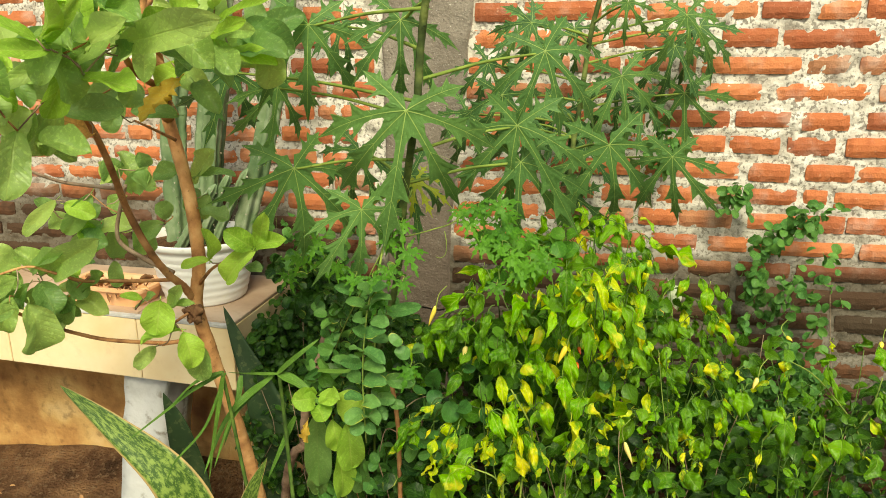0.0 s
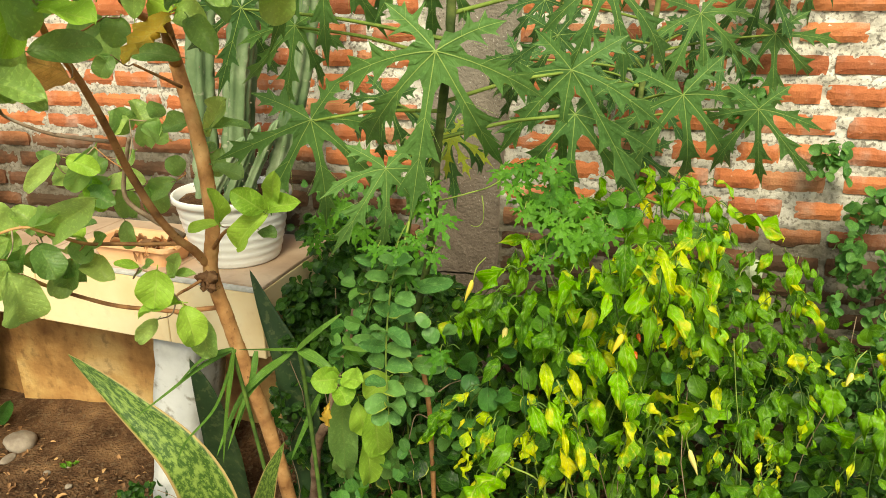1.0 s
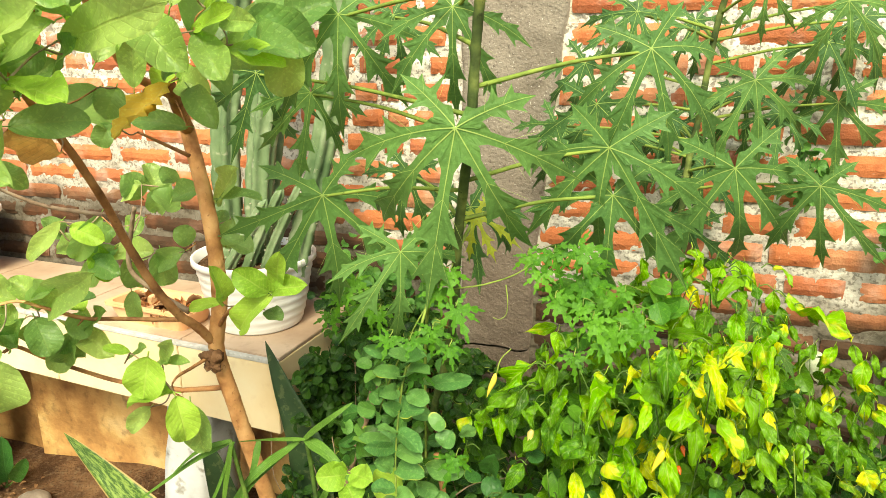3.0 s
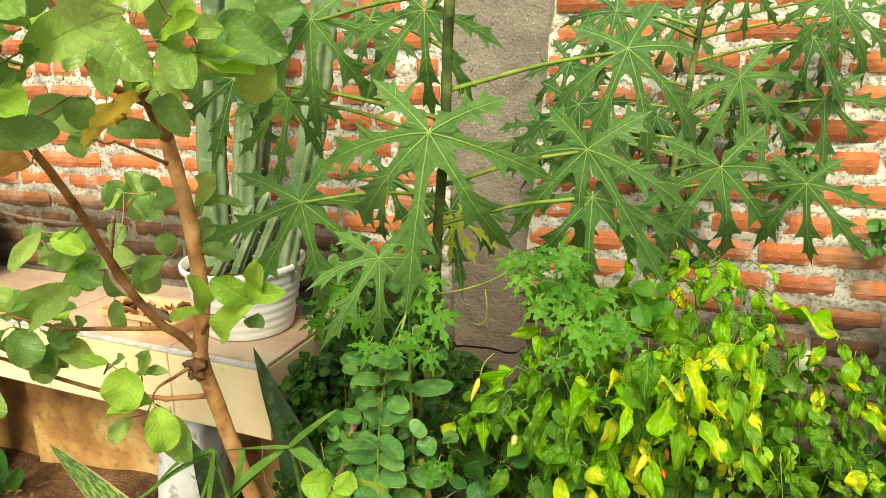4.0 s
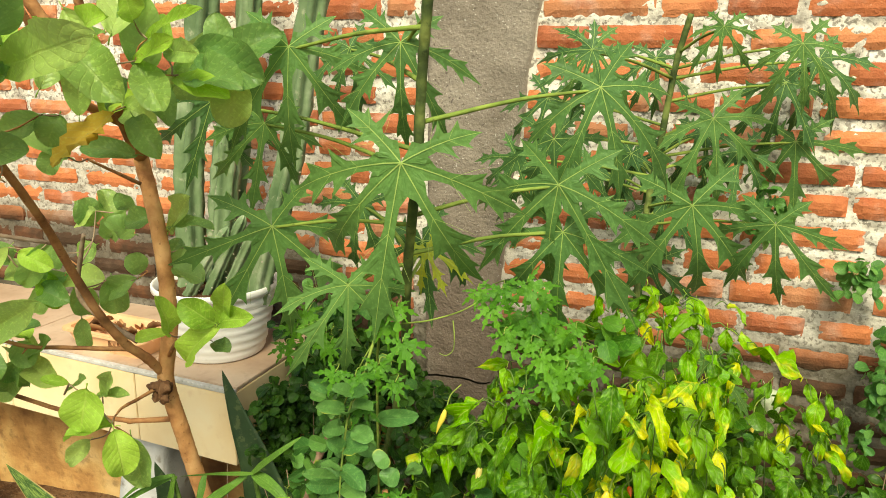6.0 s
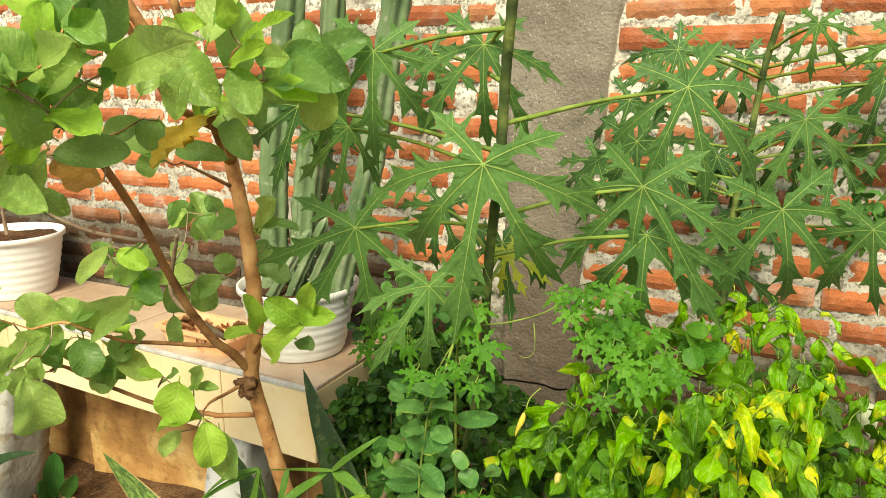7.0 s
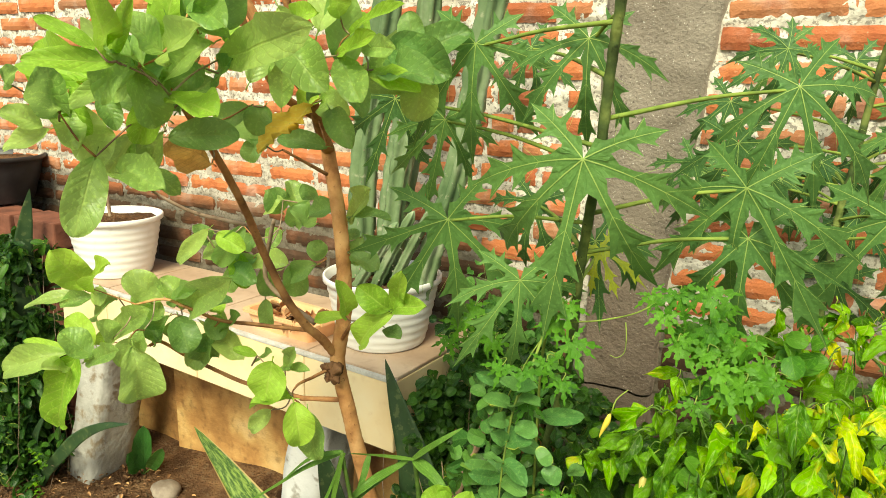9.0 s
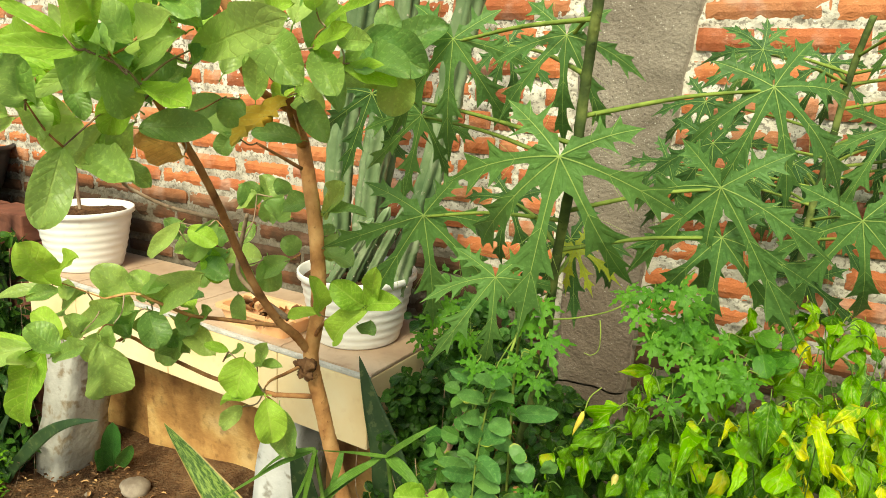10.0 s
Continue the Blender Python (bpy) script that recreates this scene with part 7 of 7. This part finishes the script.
# ---- round vine leaves with pale margins ----
trail = thing("trailing_vine", "trailing vine with rounded dark leaves edged pale yellow", "vine", (0.03, 1.32, 0))
limb("stem", [(-0.05, 1.36, -0.02), (-0.04, 1.36, 0.4), (-0.05, 1.30, 0.60), (0.02, 1.29, 0.64), (0.09, 1.29, 0.60)], 0.0022, 0.0012, STEM_GREEN, trail, 5, 0.02, 2)
LEAF_EDGED = leaf_material("edged_leaf", (0.035, 0.125, 0.030), (0.065, 0.19, 0.035), (0.10, 0.23, 0.06), veins=4.0, rough=0.38, edge=(0.55, 0.56, 0.08))
rs = leaf_set("leaf", rounded, LEAF_EDGED, 4, rows=7, across=3, fold=0.10, bulge=0.14, wave=0.05, petiole=0.2)
for i, (ax, ay, az, bx, by, bz, w) in enumerate(ROUND_LEAVES):
    part("leaf", rs[i % 4], trail, leaf_pose((ax, ay, az), (bx, by, bz), w, open_side((ax, ay, az), 0.4, 0.3), rng.uniform(-15, 15)))

# ---- bare pale stems of the straggling plants ----
weedy = thing("straggly_weed", "straggling plant with bare pale green forking stems", "weed", (BRANCH_ONE[0][0], BRANCH_ONE[0][1], 0))
limb("stem", [(BRANCH_ONE[0][0], BRANCH_ONE[0][1], -0.02)] + BRANCH_ONE, 0.0022, 0.0013, STEM_LIGHT, weedy, 6, 0.10, 1)
limb("stem", BRANCH_TWO, 0.0018, 0.0010, STEM_LIGHT, weedy, 6, 0.10, 2)
weedy = thing("straggly_weed", "straggling plant with zigzag pale stems beside the wall", "weed", (BRANCH_THREE[0][0], BRANCH_THREE[0][1], 0))
limb("stem", [(BRANCH_THREE[0][0], BRANCH_THREE[0][1], -0.02)] + BRANCH_THREE, 0.0024, 0.0011, STEM_LIGHT, weedy, 6, 0.10, 3)
limb("stem", BRANCH_FOUR, 0.0020, 0.0012, STEM_LIGHT, weedy, 6, 0.10, 4)
weedy = thing("straggly_weed", "thin green stem among the chili leaves", "weed", (BRANCH_FIVE[0][0], BRANCH_FIVE[0][1], 0))
limb("stem", [(BRANCH_FIVE[0][0], BRANCH_FIVE[0][1], -0.02)] + BRANCH_FIVE, 0.0010, 0.0007, STEM_LIGHT, weedy, 6, 0.06, 5)
weedy = thing("straggly_weed", "pale branching stems low among the chili leaves", "weed", (BRANCH_SIX[0][0], BRANCH_SIX[0][1], 0))
limb("stem", [(BRANCH_SIX[0][0], BRANCH_SIX[0][1], -0.02)] + BRANCH_SIX, 0.0020, 0.0014, STEM_LIGHT, weedy, 6, 0.08, 6)
limb("stem", [(BRANCH_SEVEN[0][0], BRANCH_SEVEN[0][1], -0.02)] + BRANCH_SEVEN, 0.0018, 0.0012, STEM_LIGHT, weedy, 6, 0.08, 7)

# ---- snake plants ----
def blade_geometry(points, width, thick, cup=0.25, rows=6, outline=lance, facing=(0.1, -0.8, 0.5)):
    """A stiff blade with real thickness along the points."""
    pts = spline(points, rows)
    n = len(pts)
    verts, faces, uvs = [], [], []
    cols = 7
    for layer in (1, -1):
        for i, p in enumerate(pts):
            d = (pts[min(i + 1, n - 1)] - pts[max(i - 1, 0)]).normalized()
            z = Vector(facing)
            z = (z - d * z.dot(d)).normalized()
            x = d.cross(z)
            h = outline(i / (n - 1)) * width
            for j in range(cols):
                q = 2 * j / (cols - 1) - 1
                verts.append(p + x * (q * h) + z * (cup * (q * q) * h + layer * thick * (1 - q * q * 0.9) * min(1, h / (width * 0.2))))
                uvs.append((q * 0.5 + 0.5, i / (n - 1)))
    o = n * cols
    for i in range(n - 1):
        for j in range(cols - 1):
            a = i * cols + j
            faces.append((a, a + 1, a + cols + 1, a + cols))
            faces.append((o + a, o + a + cols, o + a + cols + 1, o + a + 1))
        for j, flip in ((0, False), (cols - 1, True)):
            a = i * cols + j
            q = (a, a + cols, o + a + cols, o + a)
            faces.append(q[::-1] if flip else q)
    return verts, faces, uvs


def snake_outline(v):
    return 0.5 * min(1.0, (0.55 + 0.9 * v) if v < 0.5 else 1.0) * (1 - max(0.0, v - 0.45) / 0.55) ** 0.8


def down(points, x=0.0, y=0.0):
    """Carries a blade down to the ground."""
    px, py, pz = points[0]
    return [(px + x, py + y, -0.02), (px + x * 0.5, py + y * 0.5, pz * 0.5)] + points


snake = thing("snake_plant", "snake plant with broad mottled green blades and brown margins", "snake plant", (SNAKE_FRONT[0][0], SNAKE_FRONT[0][1], 0))
for pts, w, mat in ((SNAKE_FRONT, 0.105, LEAF_SNAKE), (SNAKE_SMALL, 0.062, LEAF_SNAKE)):
    v, f, u = blade_geometry(down(pts, 0.03, 0.03), w, 0.0035, 0.22, 6, snake_outline)
    part("blade", mesh_from("blade", v, f, [mat], u), snake)
snake = thing("snake_plant", "snake plant with plain dark green blades beside the bench", "snake plant", (SNAKE_DARK[0][0], SNAKE_DARK[0][1], 0))
for pts, w, mat in ((SNAKE_DARK, 0.125, LEAF_SNAKE_DARK), (SNAKE_BENCH, 0.09, LEAF_SNAKE_DARK)):
    v, f, u = blade_geometry(down(pts, 0.02, 0.0), w, 0.0035, 0.22, 6, snake_outline)
    part("blade", mesh_from("blade", v, f, [mat], u), snake)

# ---- grassy clump ----
clump = thing("grass_clump", "clump of long arching grass blades", "grass", (-0.34, 1.24, 0))
limb("culm", [(-0.33, 1.30, -0.02), (-0.335, 1.29, 0.3), (-0.33, 1.26, 0.58), BLADE_A[0]], 0.0045, 0.0035, STEM_GREEN, clump, 7, 0.03, 3)
limb("culm", [(-0.37, 1.22, -0.02), (-0.375, 1.21, 0.3), (-0.37, 1.15, 0.6), BLADE_E[0]], 0.0040, 0.0030, STEM_GREEN, clump, 7, 0.03, 4)


def grass_outline(v):
    return 0.5 * min(1.0, 0.5 + 2.5 * v) * max(0.0, 1 - v) ** 0.55


for pts, w in ((BLADE_A, 0.022), (BLADE_B, 0.015), (BLADE_C, 0.014), (BLADE_D, 0.017), (BLADE_E, 0.009), (BLADE_F, 0.010), (BLADE_G, 0.012), (BLADE_H, 0.007), (BLADE_I, 0.016), (BLADE_J, 0.008), (BLADE_K, 0.011), (BLADE_L, 0.013)):
    v, f, u = blade_geometry(pts, w, 0.0006, 0.35, 6, grass_outline, (0.1, -0.6, 0.8))
    part("blade", mesh_from("blade", v, f, [LEAF_BLADE], u), clump)

# ---- gnarled stems and the broad leaves at their foot ----
stump = thing("old_shrub", "old shrub with gnarled pinkish-brown stem and drooping broad leaves", "shrub", (GNARLED_STEM[0][0], GNARLED_STEM[0][1], 0))
BARK_PINK = bark_material("gnarled_bark", (0.46, 0.32, 0.23), (0.28, 0.18, 0.12), (0.12, 0.07, 0.05), 1.3)
limb("stem", [(GNARLED_STEM[0][0] - 0.01, GNARLED_STEM[0][1], -0.02)] + GNARLED_STEM, 0.0105, 0.0085, BARK_PINK, stump, 10, 0.14, 6, 7)
for i, (ax, ay, az, bx, by, bz, w, kind) in enumerate(FOOT_LEAVES):
    part("leaf", guava_sets[kind][i % len(guava_sets[kind])], stump, leaf_pose((ax, ay, az), (bx, by, bz), w, open_side((ax, ay, az), 0.3, 0.3), rng.uniform(-12, 12)))
low_weed = thing("broadleaf_weed", "low weed with large fresh green pointed leaves in front", "weed", (0.0, 1.12, 0))
for i, (ax, ay, az, bx, by, bz, w, kind) in enumerate(NEAR_LEAVES):
    limb("stem", [(ax, ay + 0.06, -0.02), (ax + 0.01, ay + 0.03, az * 0.6), (ax, ay, az)], 0.0020, 0.0012, STEM_LIGHT, low_weed, 5, 0.05, i)
    part("leaf", guava_sets[5][i % 4], low_weed, leaf_pose((ax, ay, az), (bx, by, bz), w, open_side((ax, ay, az), 0.5, 0.3), rng.uniform(-12, 12)))
dead = thing("dead_stem", "thin dry reddish-brown stem with bare twigs", "dead stem", (THIN_BROWN_STEM[0][0], THIN_BROWN_STEM[0][1], 0))
limb("stem", [(THIN_BROWN_STEM[0][0], THIN_BROWN_STEM[0][1], -0.02)] + THIN_BROWN_STEM, 0.0050, 0.0040, BARK_DARK, dead, 7, 0.12, 7, 6)
for i in range(6):
    x = -0.20 + 0.05 * i
    y = 1.28 + rng.uniform(0.0, 0.06)
    top = rng.uniform(0.36, 0.54)
    limb("twig", [(x, y, -0.01), (x + rng.uniform(-0.03, 0.03), y, top * 0.4), (x + rng.uniform(-0.04, 0.04), y, top * 0.75), (x + rng.uniform(-0.07, 0.07), y - 0.01, top)], 0.0016, 0.0008, BARK_PINK if i % 2 else BARK_DARK, dead, 5, 0.1, 20 + i)
limb("twig", BARE_TWIG, 0.0012, 0.0007, BARK_GREY, dead, 5, 0.05, 8)
limb("twig", [THIN_BROWN_STEM[2], (THIN_BROWN_STEM[2][0] - 0.02, 1.245, THIN_BROWN_STEM[2][2] + 0.01), (THIN_BROWN_STEM[2][0] - 0.03, 1.235, THIN_BROWN_STEM[2][2] - 0.03)], 0.0012, 0.0007, BARK_GREY, dead, 5, 0.05, 9)


# ---- chili pods ----
def pod_mesh(seed, mat):
    r = random.Random(seed)
    bend = r.uniform(-0.12, 0.12)
    pts = [Vector((bend * math.sin(math.pi * t), t, 0.08 * math.sin(2.5 * t))) for t in (0, 0.12, 0.3, 0.5, 0.7, 0.88, 1.0)]
    v, f, u = tube(pts, [0.20, 0.44, 0.46, 0.38, 0.25, 0.11, 0.01], 8)
    return mesh_from("chili_pod", [Vector((a.x * 0.45, a.y, a.z * 0.45)) for a in v], f, [mat], u)


pods = [pod_mesh(s, POD) for s in range(3)]
red = pod_mesh(9, POD_RED)
for i, (ax, ay, az, bx, by, bz, w, kind) in enumerate(PODS):
    a, b = Vector((ax, ay, az)), Vector((bx, by, bz))
    ob = thing("chili_pod", "ripe red chili pod hanging on its stalk" if kind else "pale yellow chili pod hanging on its thin stalk", "chili", tuple(a), "chili pods")
    m = leaf_pose(a, b, w * 1.3, (0, -0.8, 0.6))
    for q in (0, 2):
        m.col[q] = (*(m.col[q].to_3d().normalized() * w * 1.7), 0)
    part("pod", red if kind else pods[i % 3], ob, m)
    back = (a - b).normalized()
    limb("stalk", [a, a + back * 0.012 + Vector((0, 0.004, 0.010)), a + back * 0.012 + Vector((0.012, 0.012, 0.024))], 0.0011, 0.0008, STEM_LIGHT, ob, 5, 0.0, i, 3)

# ---- round the bench ----
pot("black plastic flower pot filled with dark soil, on old bricks", (-2.50, 1.735, 0.790), 0.205, 0.150, 0.165, BLACK_PLASTIC, 2)
block = bmesh.new()
box(block, -0.115, 0.115, -0.06, 0.06, 0.0, 0.085, 0.006)
bmesh.ops.subdivide_edges(block, edges=list(block.edges), cuts=2, use_grid_fill=True)
for p in block.verts:
    p.co += Vector((noise.noise(p.co * 30), noise.noise(p.co * 30 + Vector((5, 0, 0))), 0)) * 0.004
block_me = from_bm("loose_brick", block, [TERRACOTTA])
for i in range(9):
    for j, x in enumerate((-2.07, -2.31, -2.55)):
        ob = new("loose_brick", block_me)
        ob.matrix_basis = pose(x + rng.uniform(-0.008, 0.008), 1.715 + rng.uniform(-0.008, 0.008), -0.006 + i * 0.0882, 0, 0, rng.uniform(-3, 3))
        tagged(ob, "old red brick in a stack under the black pot", "brick", "stacked bricks")

snake = thing("snake_plant", "single upright dark snake plant blade by the stacked bricks", "snake plant", (-2.0, 1.60, 0))
v, f, u = blade_geometry([(-2.037, 1.60, -0.02), (-2.047, 1.60, 0.3), (-2.047, 1.600, 0.561), (-2.049, 1.600, 0.673), (-2.004, 1.600, 0.806), (-1.968, 1.600, 0.901)], 0.085, 0.003, 0.25, 6, snake_outline, (0.75, -0.6, 0.3))
part("blade", mesh_from("blade", v, f, [LEAF_SNAKE_DARK], u), snake)
snake = thing("snake_plant", "low snake plant with one dark blade arching over the soil", "snake plant", (-1.80, 1.50, 0))
v, f, u = blade_geometry([(-1.90, 1.50, -0.01), (-1.843, 1.50, 0.063), (-1.684, 1.50, 0.205), (-1.547, 1.495, 0.287), (-1.407, 1.49, 0.339)], 0.044, 0.003, 0.25, 6, snake_outline, (0.65, -0.5, 0.5))
part("blade", mesh_from("blade", v, f, [LEAF_SNAKE_DARK], u), snake)
v, f, u = blade_geometry([(-1.925, 1.50, -0.01), (-1.902, 1.500, 0.140), (-1.821, 1.500, 0.262)], 0.045, 0.003, 0.25, 6, snake_outline)
part("blade", mesh_from("blade", v, f, [LEAF_SNAKE_DARK], u), snake)

sapling = thing("sapling", "thin bare sapling with a few small leaves in the white pot", "sapling", (-1.76, 1.72, BTOP + 0.15))
limb("stem", [(-1.76, 1.72, BTOP + 0.14), (-1.765, 1.718, BTOP + 0.22), (-1.76, 1.712, BTOP + 0.32), (-1.78, 1.705, BTOP + 0.46)], 0.0055, 0.0030, BARK_GREY, sapling, 7, 0.08, 3)
for i in range(9):
    a = Vector((-1.77 + rng.uniform(-0.03, 0.03), 1.705, BTOP + rng.uniform(0.26, 0.46)))
    d = Vector((rng.uniform(-1, 1), -0.4, rng.uniform(-0.6, 0.6))).normalized() * rng.uniform(0.04, 0.06)
    part("leaf", guava_sets[1 if i % 2 else 0][i % 4], sapling, leaf_pose(a, a + d, 0.024, (0.1, -0.7, 0.6)))

seedling = thing("broadleaf_seedling", "low seedling with three broad mottled leaves on the soil", "seedling", (-1.69, 1.71, 0))
for q, (a, b, w) in enumerate((((-1.690, 1.70, 0.015), (-1.655, 1.64, 0.105), 0.070), ((-1.675, 1.71, 0.02), (-1.618, 1.675, 0.190), 0.060), ((-1.640, 1.70, 0.03), (-1.525, 1.67, 0.150), 0.042))):
    root = Vector((-1.69, 1.71, -0.01))
    limb("stalk", [root, root.lerp(Vector(a), 0.6), a], 0.0022, 0.0016, STEM_GREEN, seedling, 5, 0.0, q, 3)
    part("leaf", rs[q], seedling, leaf_pose(a, b, w, (0.72, -0.5, 0.5), (12, -18, 8)[q]))
for i, (x, y) in enumerate(((-1.60, 1.80), (-1.80, 1.44), (-1.50, 1.50), (-1.30, 1.62))):
    s2 = thing("weed", "tiny green weed sprouting from the soil", "weed", (x, y, 0), "weeds")
    for q in range(6 if i != 1 else 14):
        a = Vector((x + rng.uniform(-0.01, 0.01), y + rng.uniform(-0.01, 0.01), 0.005 + (0.012 * q if i == 1 else 0)))
        an = rng.uniform(0, 6.3)
        d = Vector((math.cos(an), math.sin(an), 0.35)).normalized() * rng.uniform(0.02, 0.035)
        part("leaf", chili_sets[0][q % 5], s2, leaf_pose(a, a + d, 0.012, (0, -0.2, 1)))

# stones and litter
def stone_mesh(seed):
    bm = bmesh.new()
    bmesh.ops.create_icosphere(bm, subdivisions=3, radius=1.0)
    for p in bm.verts:
        p.co *= 1 + 0.22 * noise.noise(p.co * 1.4 + Vector((seed * 7, 0, 0))) + 0.06 * noise.noise(p.co * 5)
    return from_bm("stone", bm, [STONE], True)


stones = [stone_mesh(s) for s in range(4)]
for i, (x, y, sx, sy, sz) in enumerate(((-1.515, 1.665, 0.046, 0.038, 0.032), (-1.54, 1.655, 0.017, 0.014, 0.014), (-1.50, 1.60, 0.026, 0.018, 0.008), (-1.34, 1.58, 0.012, 0.010, 0.007), (-1.24, 1.55, 0.010, 0.009, 0.006), (-1.30, 1.62, 0.011, 0.009, 0.006), (-1.62, 1.58, 0.012, 0.010, 0.006))):
    ob = new("stone", stones[i % 4])
    ob.matrix_basis = pose(x, y, sz * 0.45, 0, 0, i * 50) @ Matrix.Diagonal((sx, sy, sz, 1))
    tagged(ob, "rounded grey-brown stone half sunk in the soil", "stone", "stones on the soil")
fallen = new("fallen_leaf", guava_sets[2][0])
fallen.matrix_basis = leaf_pose((-1.69, 1.76, 0.030), (-1.655, 1.733, 0.036), 0.040, (0.1, -0.4, 1))
tagged(fallen, "fallen yellow leaf lying on the soil", "leaf")
litter = thing("leaf_litter", "scattered dry leaf bits and crumbs on bare soil", "litter", (-1.45, 1.5, 0), kind="stuff")
poses = []
for i in range(700):
    x, y = rng.uniform(-2.0, -0.70), rng.uniform(1.15, 1.80)
    sc = rng.uniform(0.005, 0.022) * (1.5 if rng.random() < 0.1 else 1)
    poses.append(Matrix.Translation((x, y, rng.uniform(0.004, 0.014))) @ Euler((rng.uniform(-0.4, 0.4), rng.uniform(-0.4, 0.4), rng.uniform(0, 6.3))).to_matrix().to_4x4() @ Matrix.Diagonal((sc * rng.uniform(0.2, 0.6), sc, sc * 0.22, 1)))
merge_leaves("dry_bits", dry, poses, [LITTER], litter)
bm = bmesh.new()
bmesh.ops.create_icosphere(bm, subdivisions=1, radius=1.0)
cv, cf = [p.co.copy() for p in bm.verts], [tuple(p.index for p in q.verts) for q in bm.faces]
bm.free()
pieces = []
for i in range(900):
    x, y, s3 = rng.uniform(-2.0, -0.60), rng.uniform(1.05, 1.80), rng.uniform(0.002, 0.009)
    pieces.append(([Vector((x + c.x * s3 * rng.uniform(0.7, 1.2), y + c.y * s3, 0.002 + c.z * s3 * 0.8)) for c in cv], cf, [(0, 0)] * len(cv)))
cvv, cff, _ = join(pieces)
tagged(part("soil_crumbs", mesh_from("soil_crumbs", cvv, cff, [SOIL]), litter), kind="stuff")

# ---- the bricks of the wall, those nearest the walk one by one ----
one_by_one = [q for q in brick_data if 0.66 < q[0].translation.z < 1.42 and -1.65 < q[0].translation.x < 0.95]
rest = [q for q in brick_data if not (0.66 < q[0].translation.z < 1.42 and -1.65 < q[0].translation.x < 0.95)]
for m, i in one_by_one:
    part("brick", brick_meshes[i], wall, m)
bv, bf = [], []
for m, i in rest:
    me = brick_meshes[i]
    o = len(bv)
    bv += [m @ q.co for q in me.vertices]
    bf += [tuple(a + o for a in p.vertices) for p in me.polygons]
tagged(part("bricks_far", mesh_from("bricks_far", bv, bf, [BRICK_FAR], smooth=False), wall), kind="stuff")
